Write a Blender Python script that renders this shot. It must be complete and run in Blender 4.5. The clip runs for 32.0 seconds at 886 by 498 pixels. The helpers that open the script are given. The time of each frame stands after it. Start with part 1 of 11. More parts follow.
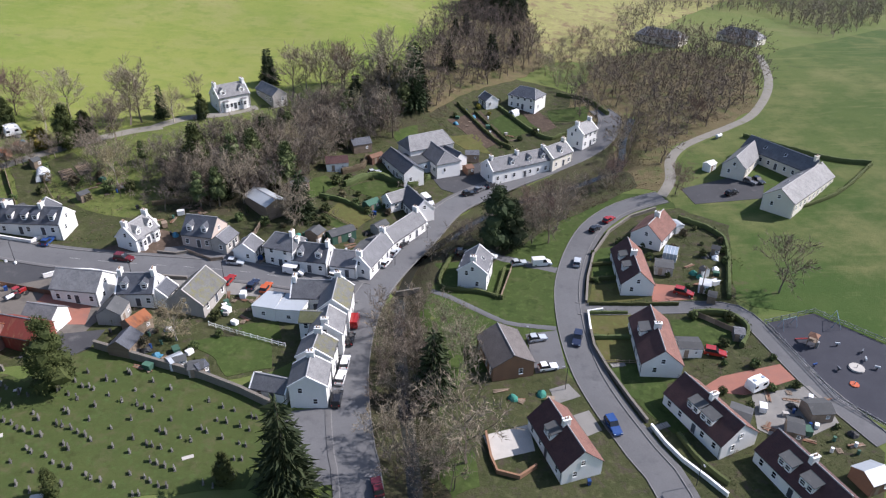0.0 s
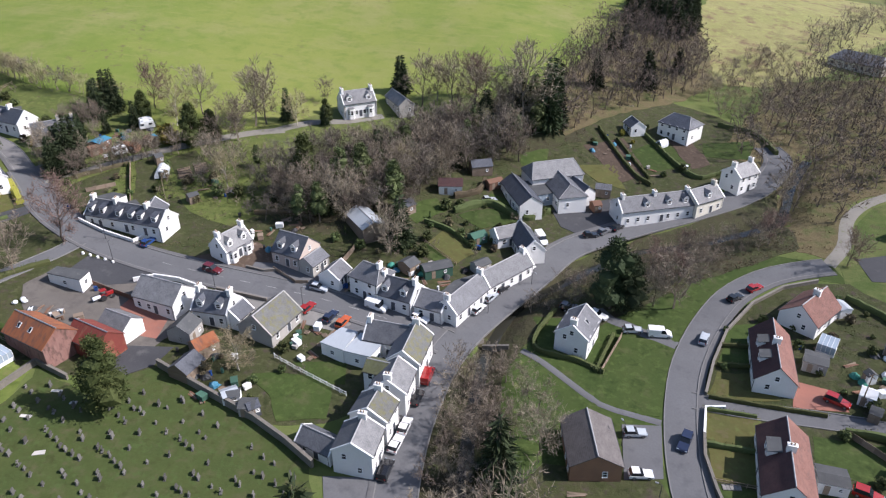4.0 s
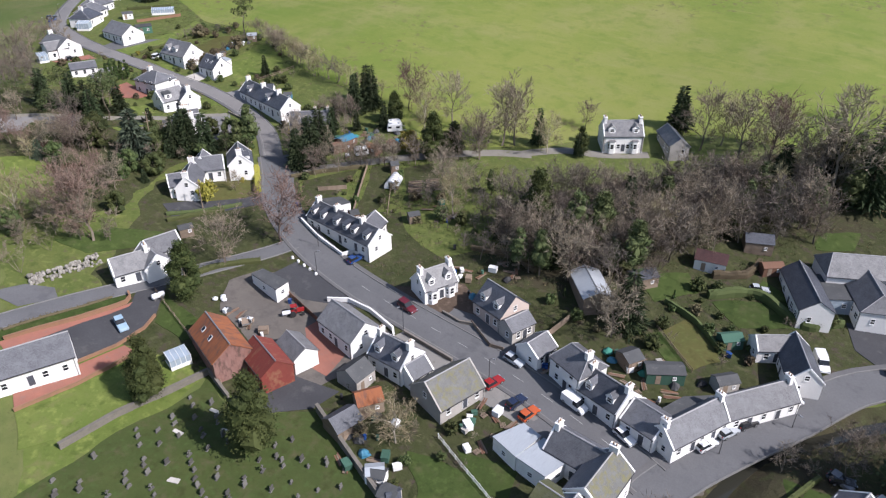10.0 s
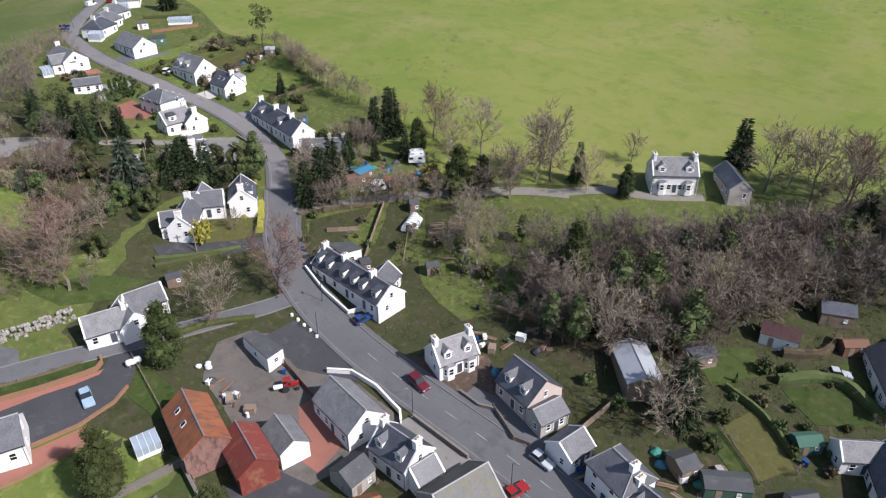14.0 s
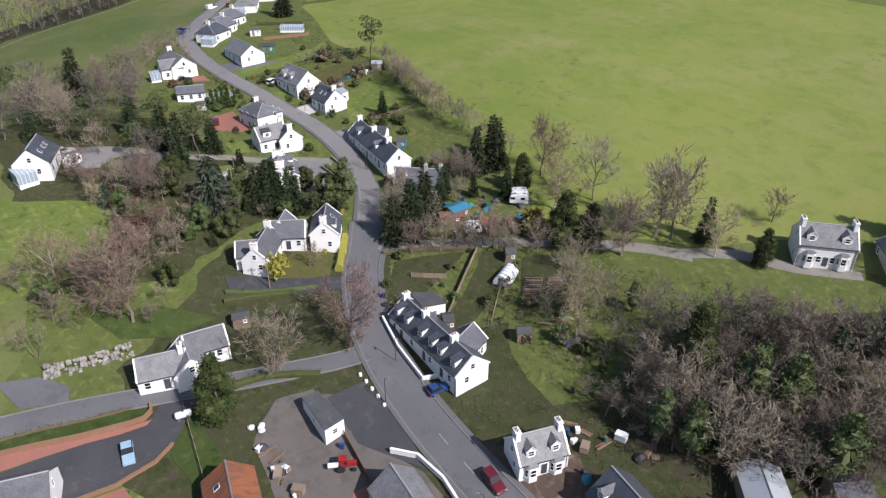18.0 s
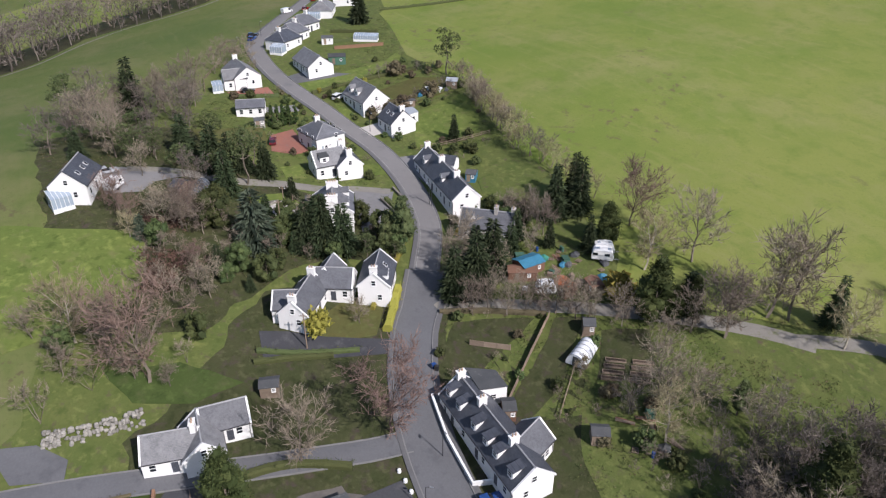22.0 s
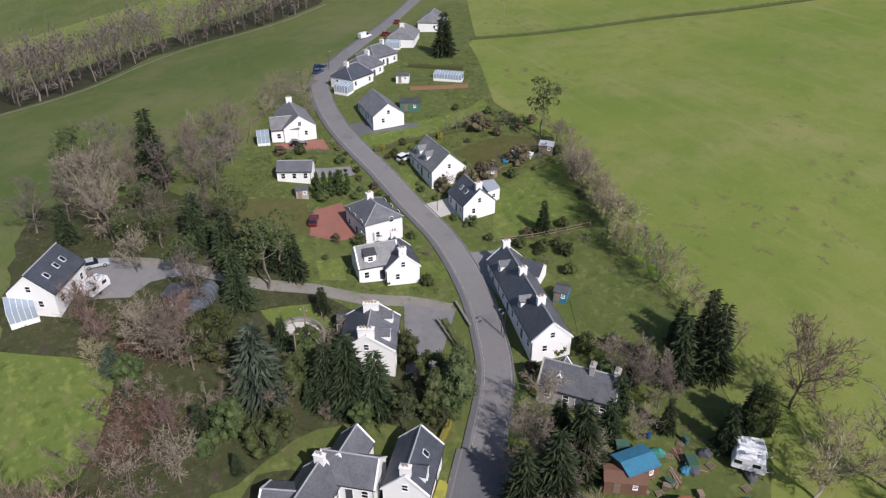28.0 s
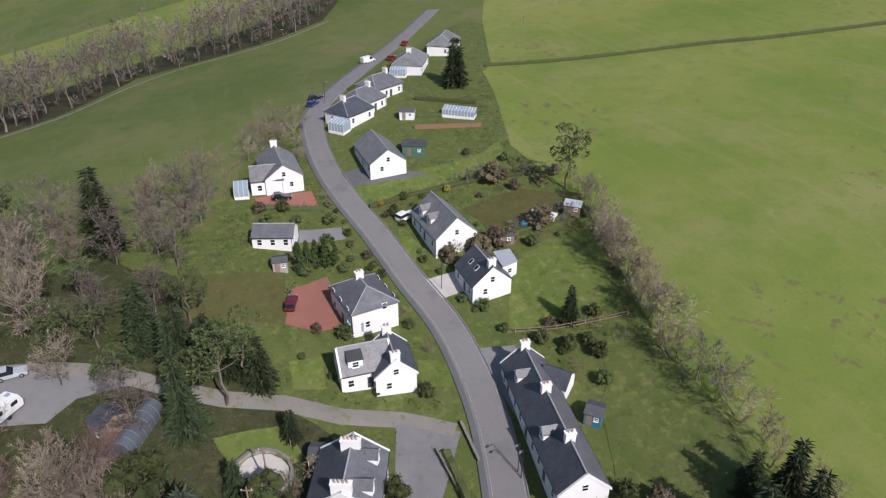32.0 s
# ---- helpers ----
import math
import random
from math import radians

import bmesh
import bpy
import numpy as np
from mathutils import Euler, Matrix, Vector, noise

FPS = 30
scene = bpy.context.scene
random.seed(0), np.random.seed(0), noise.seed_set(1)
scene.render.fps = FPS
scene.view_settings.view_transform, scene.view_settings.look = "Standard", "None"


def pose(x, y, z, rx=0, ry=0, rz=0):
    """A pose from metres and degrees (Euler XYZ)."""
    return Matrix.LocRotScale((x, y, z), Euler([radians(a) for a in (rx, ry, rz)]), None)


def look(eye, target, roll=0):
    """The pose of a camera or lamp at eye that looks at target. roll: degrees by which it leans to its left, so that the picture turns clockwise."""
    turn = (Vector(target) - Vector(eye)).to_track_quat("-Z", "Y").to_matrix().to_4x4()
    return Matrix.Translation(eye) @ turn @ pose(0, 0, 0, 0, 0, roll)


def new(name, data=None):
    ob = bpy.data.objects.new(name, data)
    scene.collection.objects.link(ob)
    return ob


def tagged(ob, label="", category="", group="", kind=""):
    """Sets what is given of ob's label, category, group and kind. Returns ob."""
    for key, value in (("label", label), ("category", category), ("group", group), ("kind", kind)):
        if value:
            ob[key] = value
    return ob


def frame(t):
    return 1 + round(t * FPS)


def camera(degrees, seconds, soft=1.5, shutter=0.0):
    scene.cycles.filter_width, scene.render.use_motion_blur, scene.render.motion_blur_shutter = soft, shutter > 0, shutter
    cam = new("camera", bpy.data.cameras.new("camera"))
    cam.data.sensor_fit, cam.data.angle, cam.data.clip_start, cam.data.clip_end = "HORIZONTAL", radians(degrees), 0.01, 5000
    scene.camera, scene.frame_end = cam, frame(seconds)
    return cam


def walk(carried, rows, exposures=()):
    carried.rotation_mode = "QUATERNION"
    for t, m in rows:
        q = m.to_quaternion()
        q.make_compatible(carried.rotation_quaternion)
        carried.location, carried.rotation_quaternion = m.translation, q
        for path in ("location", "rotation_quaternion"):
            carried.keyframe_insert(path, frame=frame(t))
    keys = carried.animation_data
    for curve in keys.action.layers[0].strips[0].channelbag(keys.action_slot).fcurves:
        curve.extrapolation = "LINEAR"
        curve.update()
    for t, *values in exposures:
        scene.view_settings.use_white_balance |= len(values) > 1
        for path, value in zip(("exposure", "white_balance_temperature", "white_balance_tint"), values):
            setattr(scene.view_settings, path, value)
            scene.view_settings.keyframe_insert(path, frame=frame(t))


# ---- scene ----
cam = camera(66.1, 32.0, soft=1.25)
METRES, EYE, TILT, LEAN, TURN = 200.0, 84.0, -29.6, -0.35, 0.0
ROWS = [
    (0.0, 0.0, 0.0, 0.0, 0.0, 0.0, 0.0),
    (0.5, 0.0107, 0.012, 0.0074, 3.28, -0.1, -1.88),
    (1.0, 0.0208, 0.024, 0.015, 5.41, -0.25, -3.05),
    (1.5, 0.0286, 0.036, 0.0226, 6.8, -0.38, -3.81),
    (2.0, 0.0347, 0.0481, 0.0296, 8.26, -0.52, -4.59),
    (2.5, 0.0401, 0.0604, 0.0368, 9.54, -0.67, -5.26),
    (3.0, 0.0442, 0.0729, 0.0437, 10.61, -0.79, -5.72),
    (3.5, 0.0472, 0.0851, 0.0507, 11.75, -0.92, -6.26),
    (5.5, 0.0509, 0.1328, 0.0773, 16.95, -1.69, -8.73),
    (6.0, 0.0497, 0.1447, 0.0833, 18.97, -2.04, -9.79),
    (6.5, 0.0481, 0.1565, 0.089, 21.01, -2.44, -10.83),
    (7.0, 0.046, 0.1676, 0.0951, 23.0, -2.88, -11.86),
    (7.5, 0.0433, 0.1789, 0.1007, 25.02, -3.35, -12.85),
    (8.0, 0.0397, 0.1899, 0.1058, 27.13, -3.83, -13.91),
    (8.5, 0.0357, 0.2005, 0.1113, 29.44, -4.45, -15.03),
    (9.0, 0.0311, 0.2111, 0.1167, 31.81, -5.11, -16.14),
    (9.5, 0.0255, 0.2215, 0.1217, 33.62, -5.64, -16.98),
    (10.0, 0.02, 0.2321, 0.1282, 35.41, -6.22, -17.74),
    (10.5, 0.013, 0.243, 0.134, 37.19, -6.79, -18.51),
    (11.0, 0.006, 0.254, 0.1407, 38.17, -7.12, -18.86),
    (11.5, -0.0015, 0.265, 0.1475, 38.27, -7.19, -18.87),
    (12.0, -0.0106, 0.2758, 0.1536, 38.23, -7.2, -18.87),
    (12.5, -0.0194, 0.2869, 0.1598, 38.26, -7.19, -18.83),
    (13.0, -0.0284, 0.2973, 0.1655, 38.25, -7.15, -18.82),
    (13.5, -0.0374, 0.3072, 0.1712, 38.27, -7.14, -18.84),
    (15.5, -0.0714, 0.3438, 0.1921, 41.11, -7.86, -19.97),
    (16.0, -0.0798, 0.352, 0.197, 42.61, -8.35, -20.57),
    (16.5, -0.0881, 0.3604, 0.2018, 44.03, -8.82, -21.09),
    (17.0, -0.0966, 0.3683, 0.2063, 45.34, -9.25, -21.59),
    (17.5, -0.1049, 0.376, 0.2108, 46.81, -9.76, -22.13),
    (18.0, -0.1136, 0.3833, 0.215, 48.35, -10.33, -22.72),
    (18.5, -0.1219, 0.3908, 0.2191, 49.66, -10.84, -23.12),
    (19.0, -0.1314, 0.3981, 0.2235, 50.75, -11.31, -23.52),
    (19.5, -0.1418, 0.4056, 0.2273, 51.8, -11.74, -23.88),
    (20.0, -0.1524, 0.4141, 0.2319, 52.87, -12.19, -24.19),
    (20.5, -0.1643, 0.4219, 0.2367, 53.7, -12.6, -24.43),
    (21.0, -0.1765, 0.4303, 0.2412, 54.5, -12.92, -24.66),
    (21.5, -0.1902, 0.4386, 0.246, 55.16, -13.21, -24.86),
    (22.0, -0.2041, 0.4469, 0.2514, 55.71, -13.44, -25.03),
    (22.5, -0.2189, 0.4554, 0.2569, 55.76, -13.47, -25.05),
    (23.0, -0.2342, 0.4637, 0.2631, 55.73, -13.49, -25.01),
    (23.5, -0.25, 0.4726, 0.2684, 55.69, -13.45, -24.98),
    (24.0, -0.2662, 0.481, 0.274, 55.71, -13.45, -25.0),
    (24.5, -0.2826, 0.4901, 0.2801, 56.07, -13.61, -25.06),
    (26.5, -0.3516, 0.5236, 0.3043, 59.37, -15.14, -26.01),
    (27.0, -0.3695, 0.5319, 0.3097, 62.16, -16.38, -26.7),
    (27.5, -0.3869, 0.5407, 0.3151, 64.29, -17.33, -27.16),
    (28.0, -0.4044, 0.5488, 0.3205, 64.82, -17.58, -27.26),
    (28.5, -0.4221, 0.5562, 0.3255, 64.82, -17.57, -27.29),
    (29.0, -0.4398, 0.5636, 0.3301, 64.81, -17.53, -27.3),
    (29.5, -0.4575, 0.5703, 0.3352, 64.76, -17.52, -27.26),
    (30.0, -0.4748, 0.5775, 0.3396, 64.74, -17.47, -27.26),
    (30.5, -0.4921, 0.5839, 0.3441, 64.85, -17.49, -27.3),
    (31.0, -0.5088, 0.5897, 0.3477, 65.09, -17.53, -27.41),
    (31.5, -0.5237, 0.5954, 0.3512, 65.69, -17.78, -27.5),
    (32.0, -0.536, 0.5995, 0.3543, 66.27, -18.07, -27.64),
]
EXPOSURES = [(0.0, 0.58, 6400, 15), (8.0, 0.44, 6400, 15), (16.0, 0.31, 6450, 15), (24.0, 0.10, 6450, 15), (32.0, -0.02, 6450, 15)]
walk(cam, [(t, pose(0, 0, EYE, TILT, LEAN, TURN) @ pose(METRES * x, METRES * y, METRES * z, 90 + pitch, roll, yaw)) for t, x, y, z, yaw, pitch, roll in ROWS], EXPOSURES)

# ---- world and sun ----
SUN_AZ, SUN_EL = math.radians(13.0), math.radians(41.0)
world = bpy.data.worlds.new("world")
scene.world = world
world.use_nodes = True
wn = world.node_tree
sky = wn.nodes.new("ShaderNodeTexSky")
sky.sky_type, sky.sun_disc = "NISHITA", False
sky.sun_elevation, sky.sun_rotation = SUN_EL, math.pi / 2 - SUN_AZ
wn.links.new(sky.outputs["Color"], wn.nodes["Background"].inputs["Color"])
wn.nodes["Background"].inputs["Strength"].default_value = 0.125
sun = new("sun", bpy.data.lights.new("sun", "SUN"))
sun.data.energy, sun.data.angle, sun.data.color = 5.0, math.radians(0.6), (1.0, 0.962, 0.945)
sun.matrix_world = look((0, 0, 200), (-math.cos(SUN_EL) * math.cos(SUN_AZ), -math.cos(SUN_EL) * math.sin(SUN_AZ), 200 - math.sin(SUN_EL)))


# ---- materials ----
def nodes_of(name):
    m = bpy.data.materials.new(name)
    m.use_nodes = True
    nt = m.node_tree
    return m, nt, nt.nodes["Principled BSDF"]


def node(nt, kind, **inputs):
    n = nt.nodes.new(kind)
    for k, v in inputs.items():
        n.inputs[k.replace("_", " ")].default_value = v
    return n


def mix(nt, fac, a, b, blend="MIX"):
    n = nt.nodes.new("ShaderNodeMix")
    n.data_type, n.blend_type = "RGBA", blend
    for sock, v in ((n.inputs[0], fac), (n.inputs[6], a), (n.inputs[7], b)):
        if isinstance(v, bpy.types.NodeSocket):
            nt.links.new(v, sock)
        elif isinstance(v, (tuple, list)):
            sock.default_value = (*v, 1.0) if len(v) == 3 else v
        else:
            sock.default_value = v
    return n.outputs[2]


def ramp(nt, src, lo, hi):
    n = nt.nodes.new("ShaderNodeMapRange")
    n.inputs[1].default_value, n.inputs[2].default_value = lo, hi
    nt.links.new(src, n.inputs[0])
    return n.outputs[0]


def noise_of(nt, scale, detail=4.0, vec=None, rough=0.6):
    n = node(nt, "ShaderNodeTexNoise", Scale=scale, Detail=detail, Roughness=rough)
    if vec is not None:
        nt.links.new(vec, n.inputs["Vector"])
    return n.outputs[0]


def coords(nt, what="Object", scale=(1, 1, 1)):
    tc = nt.nodes.new("ShaderNodeTexCoord")
    mp = nt.nodes.new("ShaderNodeMapping")
    mp.inputs["Scale"].default_value = scale
    nt.links.new(tc.outputs[what], mp.inputs["Vector"])
    return mp.outputs[0]


def shade(c, f):
    return tuple(min(1.0, v * f) for v in c)


def surface(name, c1, c2, big=0.15, fine=2.5, rough=0.85, bump=0.3, c3=None, c3_at=(0.58, 0.72), vary=0.0, scale=(1, 1, 1), metal=0.0, spec=0.3, dist=0.05, mottle=1.0):
    """A surface of two colours mixed at two scales, with stains of a third colour, relief, and a shade that varies from piece to piece."""
    m, nt, b = nodes_of(name)
    v = coords(nt, "Object", scale)
    n1, n2 = noise_of(nt, big, 5.0, v), noise_of(nt, fine, 6.0, v, 0.7)
    col = mix(nt, ramp(nt, n1, 0.35, 0.65), c1, c2)
    col = mix(nt, ramp(nt, n2, 0.25, 0.75), col, shade(c1, 0.62), "MIX") if bump >= 0 else col
    g = mix(nt, 0.55, col, mix(nt, ramp(nt, n1, 0.3, 0.7), c1, c2))
    if c3 is not None:
        g = mix(nt, ramp(nt, noise_of(nt, big * 2.3, 6.0, v, 0.65), *c3_at), g, c3)
    if bump >= 0.4 and dist >= 0.08:
        mid = noise_of(nt, fine * 0.45, 3.0, coords(nt, "Object"), 0.6)
        g = mix(nt, ramp(nt, mid, 0.54, 0.70), g, shade(c2, 1 + 0.22 * mottle))
        g = mix(nt, ramp(nt, noise_of(nt, fine * 0.3, 3.0, coords(nt, "Object"), 0.6), 0.55, 0.72), g, shade(c1, 1 - 0.32 * mottle))
    if vary:
        info = nt.nodes.new("ShaderNodeObjectInfo")
        hsv = nt.nodes.new("ShaderNodeHueSaturation")
        nt.links.new(g, hsv.inputs["Color"])
        mr = nt.nodes.new("ShaderNodeMapRange")
        mr.inputs[3].default_value, mr.inputs[4].default_value = 1 - vary, 1 + vary
        nt.links.new(info.outputs["Random"], mr.inputs[0])
        nt.links.new(mr.outputs[0], hsv.inputs["Value"])
        g = hsv.outputs[0]
    nt.links.new(g, b.inputs["Base Color"])
    b.inputs["Roughness"].default_value, b.inputs["Metallic"].default_value = rough, metal
    b.inputs["Specular IOR Level"].default_value = spec
    if bump > 0:
        bp = node(nt, "ShaderNodeBump", Strength=bump, Distance=dist)
        nt.links.new(n2, bp.inputs["Height"])
        nt.links.new(bp.outputs[0], b.inputs["Normal"])
    return m


def slate(name, c1, c2, c3=None, rough=0.55, spec=0.4, c3_at=(0.5, 0.75)):
    """Courses of slates on a pitched roof: the ridge runs along x, the courses climb with z."""
    m, nt, b = nodes_of(name)
    tc = nt.nodes.new("ShaderNodeTexCoord")
    sep = nt.nodes.new("ShaderNodeSeparateXYZ")
    nt.links.new(tc.outputs["Object"], sep.inputs[0])
    com = nt.nodes.new("ShaderNodeCombineXYZ")
    nt.links.new(sep.outputs[0], com.inputs[0])
    nt.links.new(sep.outputs[2], com.inputs[1])
    br = node(nt, "ShaderNodeTexBrick", Scale=1.0, Mortar_Size=0.012, Brick_Width=0.32, Row_Height=0.15, Color1=(*c1, 1), Color2=(*c2, 1), Mortar=(*shade(c1, 0.55), 1))
    nt.links.new(com.outputs[0], br.inputs["Vector"])
    n1 = noise_of(nt, 0.5, 5.0, tc.outputs["Object"])
    n2 = noise_of(nt, 3.0, 4.0, tc.outputs["Object"], 0.7)
    g = mix(nt, ramp(nt, n1, 0.35, 0.7), br.outputs["Color"], shade(c2, 1.15))
    g = mix(nt, ramp(nt, n2, 0.5, 0.8), g, shade(c1, 0.65))
    if c3 is not None:
        g = mix(nt, ramp(nt, noise_of(nt, 0.9, 6.0, tc.outputs["Object"], 0.65), *c3_at), g, c3)
    info = nt.nodes.new("ShaderNodeObjectInfo")
    hsv = nt.nodes.new("ShaderNodeHueSaturation")
    nt.links.new(g, hsv.inputs["Color"])
    mr = nt.nodes.new("ShaderNodeMapRange")
    mr.inputs[3].default_value, mr.inputs[4].default_value = 0.85, 1.15
    nt.links.new(info.outputs["Random"], mr.inputs[0])
    nt.links.new(mr.outputs[0], hsv.inputs["Value"])
    nt.links.new(hsv.outputs[0], b.inputs["Base Color"])
    b.inputs["Roughness"].default_value = rough
    b.inputs["Specular IOR Level"].default_value = spec
    bp = node(nt, "ShaderNodeBump", Strength=0.5, Distance=0.03)
    nt.links.new(br.outputs["Fac"], bp.inputs["Height"])
    bp.invert = True
    nt.links.new(bp.outputs[0], b.inputs["Normal"])
    return m


def gloss(name, c, rough=0.25, metal=0.0, spec=0.5, coat=0.0):
    m, nt, b = nodes_of(name)
    n = noise_of(nt, 1.5, 5.0)
    nt.links.new(mix(nt, ramp(nt, n, 0.3, 0.8), c, shade(c, 0.8)), b.inputs["Base Color"])
    b.inputs["Roughness"].default_value, b.inputs["Metallic"].default_value = rough, metal
    b.inputs["Specular IOR Level"].default_value, b.inputs["Coat Weight"].default_value = spec, coat
    return m


def foliage(name, c1, c2, rough=0.8, trans=0.0, hue=0.015, vary=0.3):
    """Leaves or twigs, whose shade varies from tree to tree and from clump to clump."""
    m, nt, b = nodes_of(name)
    info, geo = nt.nodes.new("ShaderNodeObjectInfo"), nt.nodes.new("ShaderNodeNewGeometry")
    g = mix(nt, geo.outputs["Random Per Island"], c1, c2)
    hsv = nt.nodes.new("ShaderNodeHueSaturation")
    nt.links.new(g, hsv.inputs["Color"])
    for sock, lo, hi in (("Value", 1 - vary, 1 + vary), ("Hue", 0.5 - hue, 0.5 + hue)):
        mr = nt.nodes.new("ShaderNodeMapRange")
        mr.inputs[3].default_value, mr.inputs[4].default_value = lo, hi
        nt.links.new(info.outputs["Random"], mr.inputs[0])
        nt.links.new(mr.outputs[0], hsv.inputs[sock])
    nt.links.new(hsv.outputs[0], b.inputs["Base Color"])
    b.inputs["Roughness"].default_value = rough
    b.inputs["Specular IOR Level"].default_value = 0.15
    return m


def pasture_grass(name, deep, mid, dry, worn):
    """Grazed grass: broad drifts of deeper and drier green, tufts, faint wheel tracks and worn muddy flecks."""
    m, nt, b = nodes_of(name)
    v = coords(nt, "Object")
    g = mix(nt, ramp(nt, noise_of(nt, 0.011, 5.0, v, 0.6), 0.40, 0.60), deep, mid)
    g = mix(nt, ramp(nt, noise_of(nt, 0.03, 6.0, v, 0.7), 0.47, 0.74), g, dry)
    g = mix(nt, ramp(nt, noise_of(nt, 0.16, 4.0, v, 0.6), 0.5, 0.85), g, shade(deep, 0.92))
    tracks = nt.nodes.new("ShaderNodeMapping")
    tracks.inputs["Rotation"].default_value, tracks.inputs["Scale"].default_value = (0, 0, 0.62), (0.012, 0.34, 1.0)
    nt.links.new(v, tracks.inputs["Vector"])
    g = mix(nt, ramp(nt, noise_of(nt, 1.0, 3.0, tracks.outputs[0], 0.5), 0.57, 1.0), g, shade(dry, 1.05))
    g = mix(nt, ramp(nt, noise_of(nt, 0.55, 5.0, v, 0.7), 0.60, 0.82), g, shade(mid, 1.18))
    tuft = noise_of(nt, 1.6, 5.0, v, 0.75)
    g = mix(nt, ramp(nt, tuft, 0.56, 0.86), g, shade(deep, 0.62))
    fleck = nt.nodes.new("ShaderNodeMath")
    fleck.operation = "MULTIPLY"
    nt.links.new(ramp(nt, noise_of(nt, 0.017, 2.0, v, 0.5), 0.55, 0.63), fleck.inputs[0])
    nt.links.new(ramp(nt, noise_of(nt, 0.30, 4.0, v, 0.7), 0.57, 0.64), fleck.inputs[1])
    g = mix(nt, fleck.outputs[0], g, worn)
    nt.links.new(g, b.inputs["Base Color"])
    b.inputs["Roughness"].default_value, b.inputs["Specular IOR Level"].default_value = 0.9, 0.1
    bp = node(nt, "ShaderNodeBump", Strength=0.5, Distance=0.2)
    nt.links.new(tuft, bp.inputs["Height"])
    nt.links.new(bp.outputs[0], b.inputs["Normal"])
    return m


M = {}
M["meadow"] = pasture_grass("meadow_grass", (0.118, 0.166, 0.033), (0.175, 0.198, 0.051), (0.207, 0.204, 0.078), (0.124, 0.115, 0.051))
# Cloud shade over the east field is put into these darker greens.
M["eastgrass"] = pasture_grass("cloud_shaded_pasture_grass", (0.044, 0.076, 0.019), (0.080, 0.104, 0.032), (0.150, 0.145, 0.062), (0.075, 0.075, 0.035))
M["garden"] = surface("rough_garden_grass", (0.045, 0.055, 0.021), (0.062, 0.063, 0.030), big=0.22, fine=1.6, bump=0.8, c3=(0.063, 0.049, 0.040), c3_at=(0.52, 0.68), dist=0.25, spec=0.1)
M["lawn"] = surface("mown_lawn", (0.042, 0.066, 0.018), (0.054, 0.075, 0.022), big=0.11, fine=1.4, bump=0.5, c3=(0.076, 0.078, 0.035), c3_at=(0.54, 0.76), vary=0.12, dist=0.1, spec=0.1)
M["churchgrass"] = surface("mossy_churchyard_grass", (0.061, 0.077, 0.025), (0.046, 0.067, 0.021), big=0.16, fine=1.8, bump=0.7, c3=(0.080, 0.074, 0.038), c3_at=(0.52, 0.74), dist=0.12, spec=0.1)
M["moor"] = surface("pale_moor_grass", (0.27, 0.25, 0.11), (0.215, 0.22, 0.08), big=0.05, fine=0.6, bump=0.8, c3=(0.16, 0.115, 0.07), c3_at=(0.52, 0.64), dist=0.3, spec=0.1)
M["gully"] = surface("gully_bracken", (0.14, 0.11, 0.062), (0.105, 0.092, 0.045), big=0.09, fine=0.9, bump=0.9, c3=(0.075, 0.085, 0.032), c3_at=(0.5, 0.64), dist=0.3, spec=0.1)
M["earth"] = surface("trodden_earth_yard", (0.135, 0.121, 0.106), (0.108, 0.097, 0.088), big=0.16, fine=2.5, bump=0.4, c3=(0.086, 0.077, 0.070), c3_at=(0.5, 0.65), dist=0.04)
M["mosslawn"] = surface("mossy_lawn", (0.097, 0.089, 0.033), (0.075, 0.085, 0.028), big=0.15, fine=1.6, bump=0.4, c3=(0.106, 0.085, 0.049), vary=0.12, dist=0.08, spec=0.1)
M["gardengreen"] = surface("unkempt_garden_grass", (0.082, 0.110, 0.030), (0.116, 0.130, 0.042), big=0.2, fine=1.5, bump=0.7, c3=(0.090, 0.074, 0.048), c3_at=(0.56, 0.70), dist=0.2, spec=0.1, mottle=0.7)
# Brighter copy of the mown lawn: sunshine on the upper lawns is in its colour.
M["brightlawn"] = surface("sunlit_lawn", (0.098, 0.138, 0.032), (0.132, 0.158, 0.043), big=0.12, fine=1.4, bump=0.4, c3=(0.150, 0.142, 0.062), c3_at=(0.53, 0.75), vary=0.1, dist=0.08, spec=0.1)
# Darker than the meadow: cloud shade on the west field is in these greens.
M["pasture"] = pasture_grass("darker_green_pasture", (0.078, 0.109, 0.031), (0.109, 0.128, 0.041), (0.145, 0.140, 0.064), (0.093, 0.085, 0.043))
M["woodfloor"] = surface("woodland_floor", (0.058, 0.050, 0.032), (0.049, 0.055, 0.024), big=0.08, fine=1.1, bump=0.9, c3=(0.049, 0.058, 0.023), c3_at=(0.52, 0.7), dist=0.3, spec=0.1)
M["soil"] = surface("dug_soil", (0.068, 0.050, 0.037), (0.092, 0.068, 0.053), big=0.3, fine=2.0, bump=0.8, dist=0.12, vary=0.2, spec=0.1)
M["bracken"] = surface("dead_bracken", (0.13, 0.075, 0.042), (0.11, 0.085, 0.045), big=0.1, fine=1.0, bump=0.9, c3=(0.12, 0.11, 0.045), dist=0.3, spec=0.1)
M["asphalt"] = surface("worn_asphalt", (0.106, 0.107, 0.112), (0.132, 0.133, 0.139), big=0.12, fine=3.0, bump=0.15, c3=(0.080, 0.081, 0.086), c3_at=(0.55, 0.7), dist=0.02)
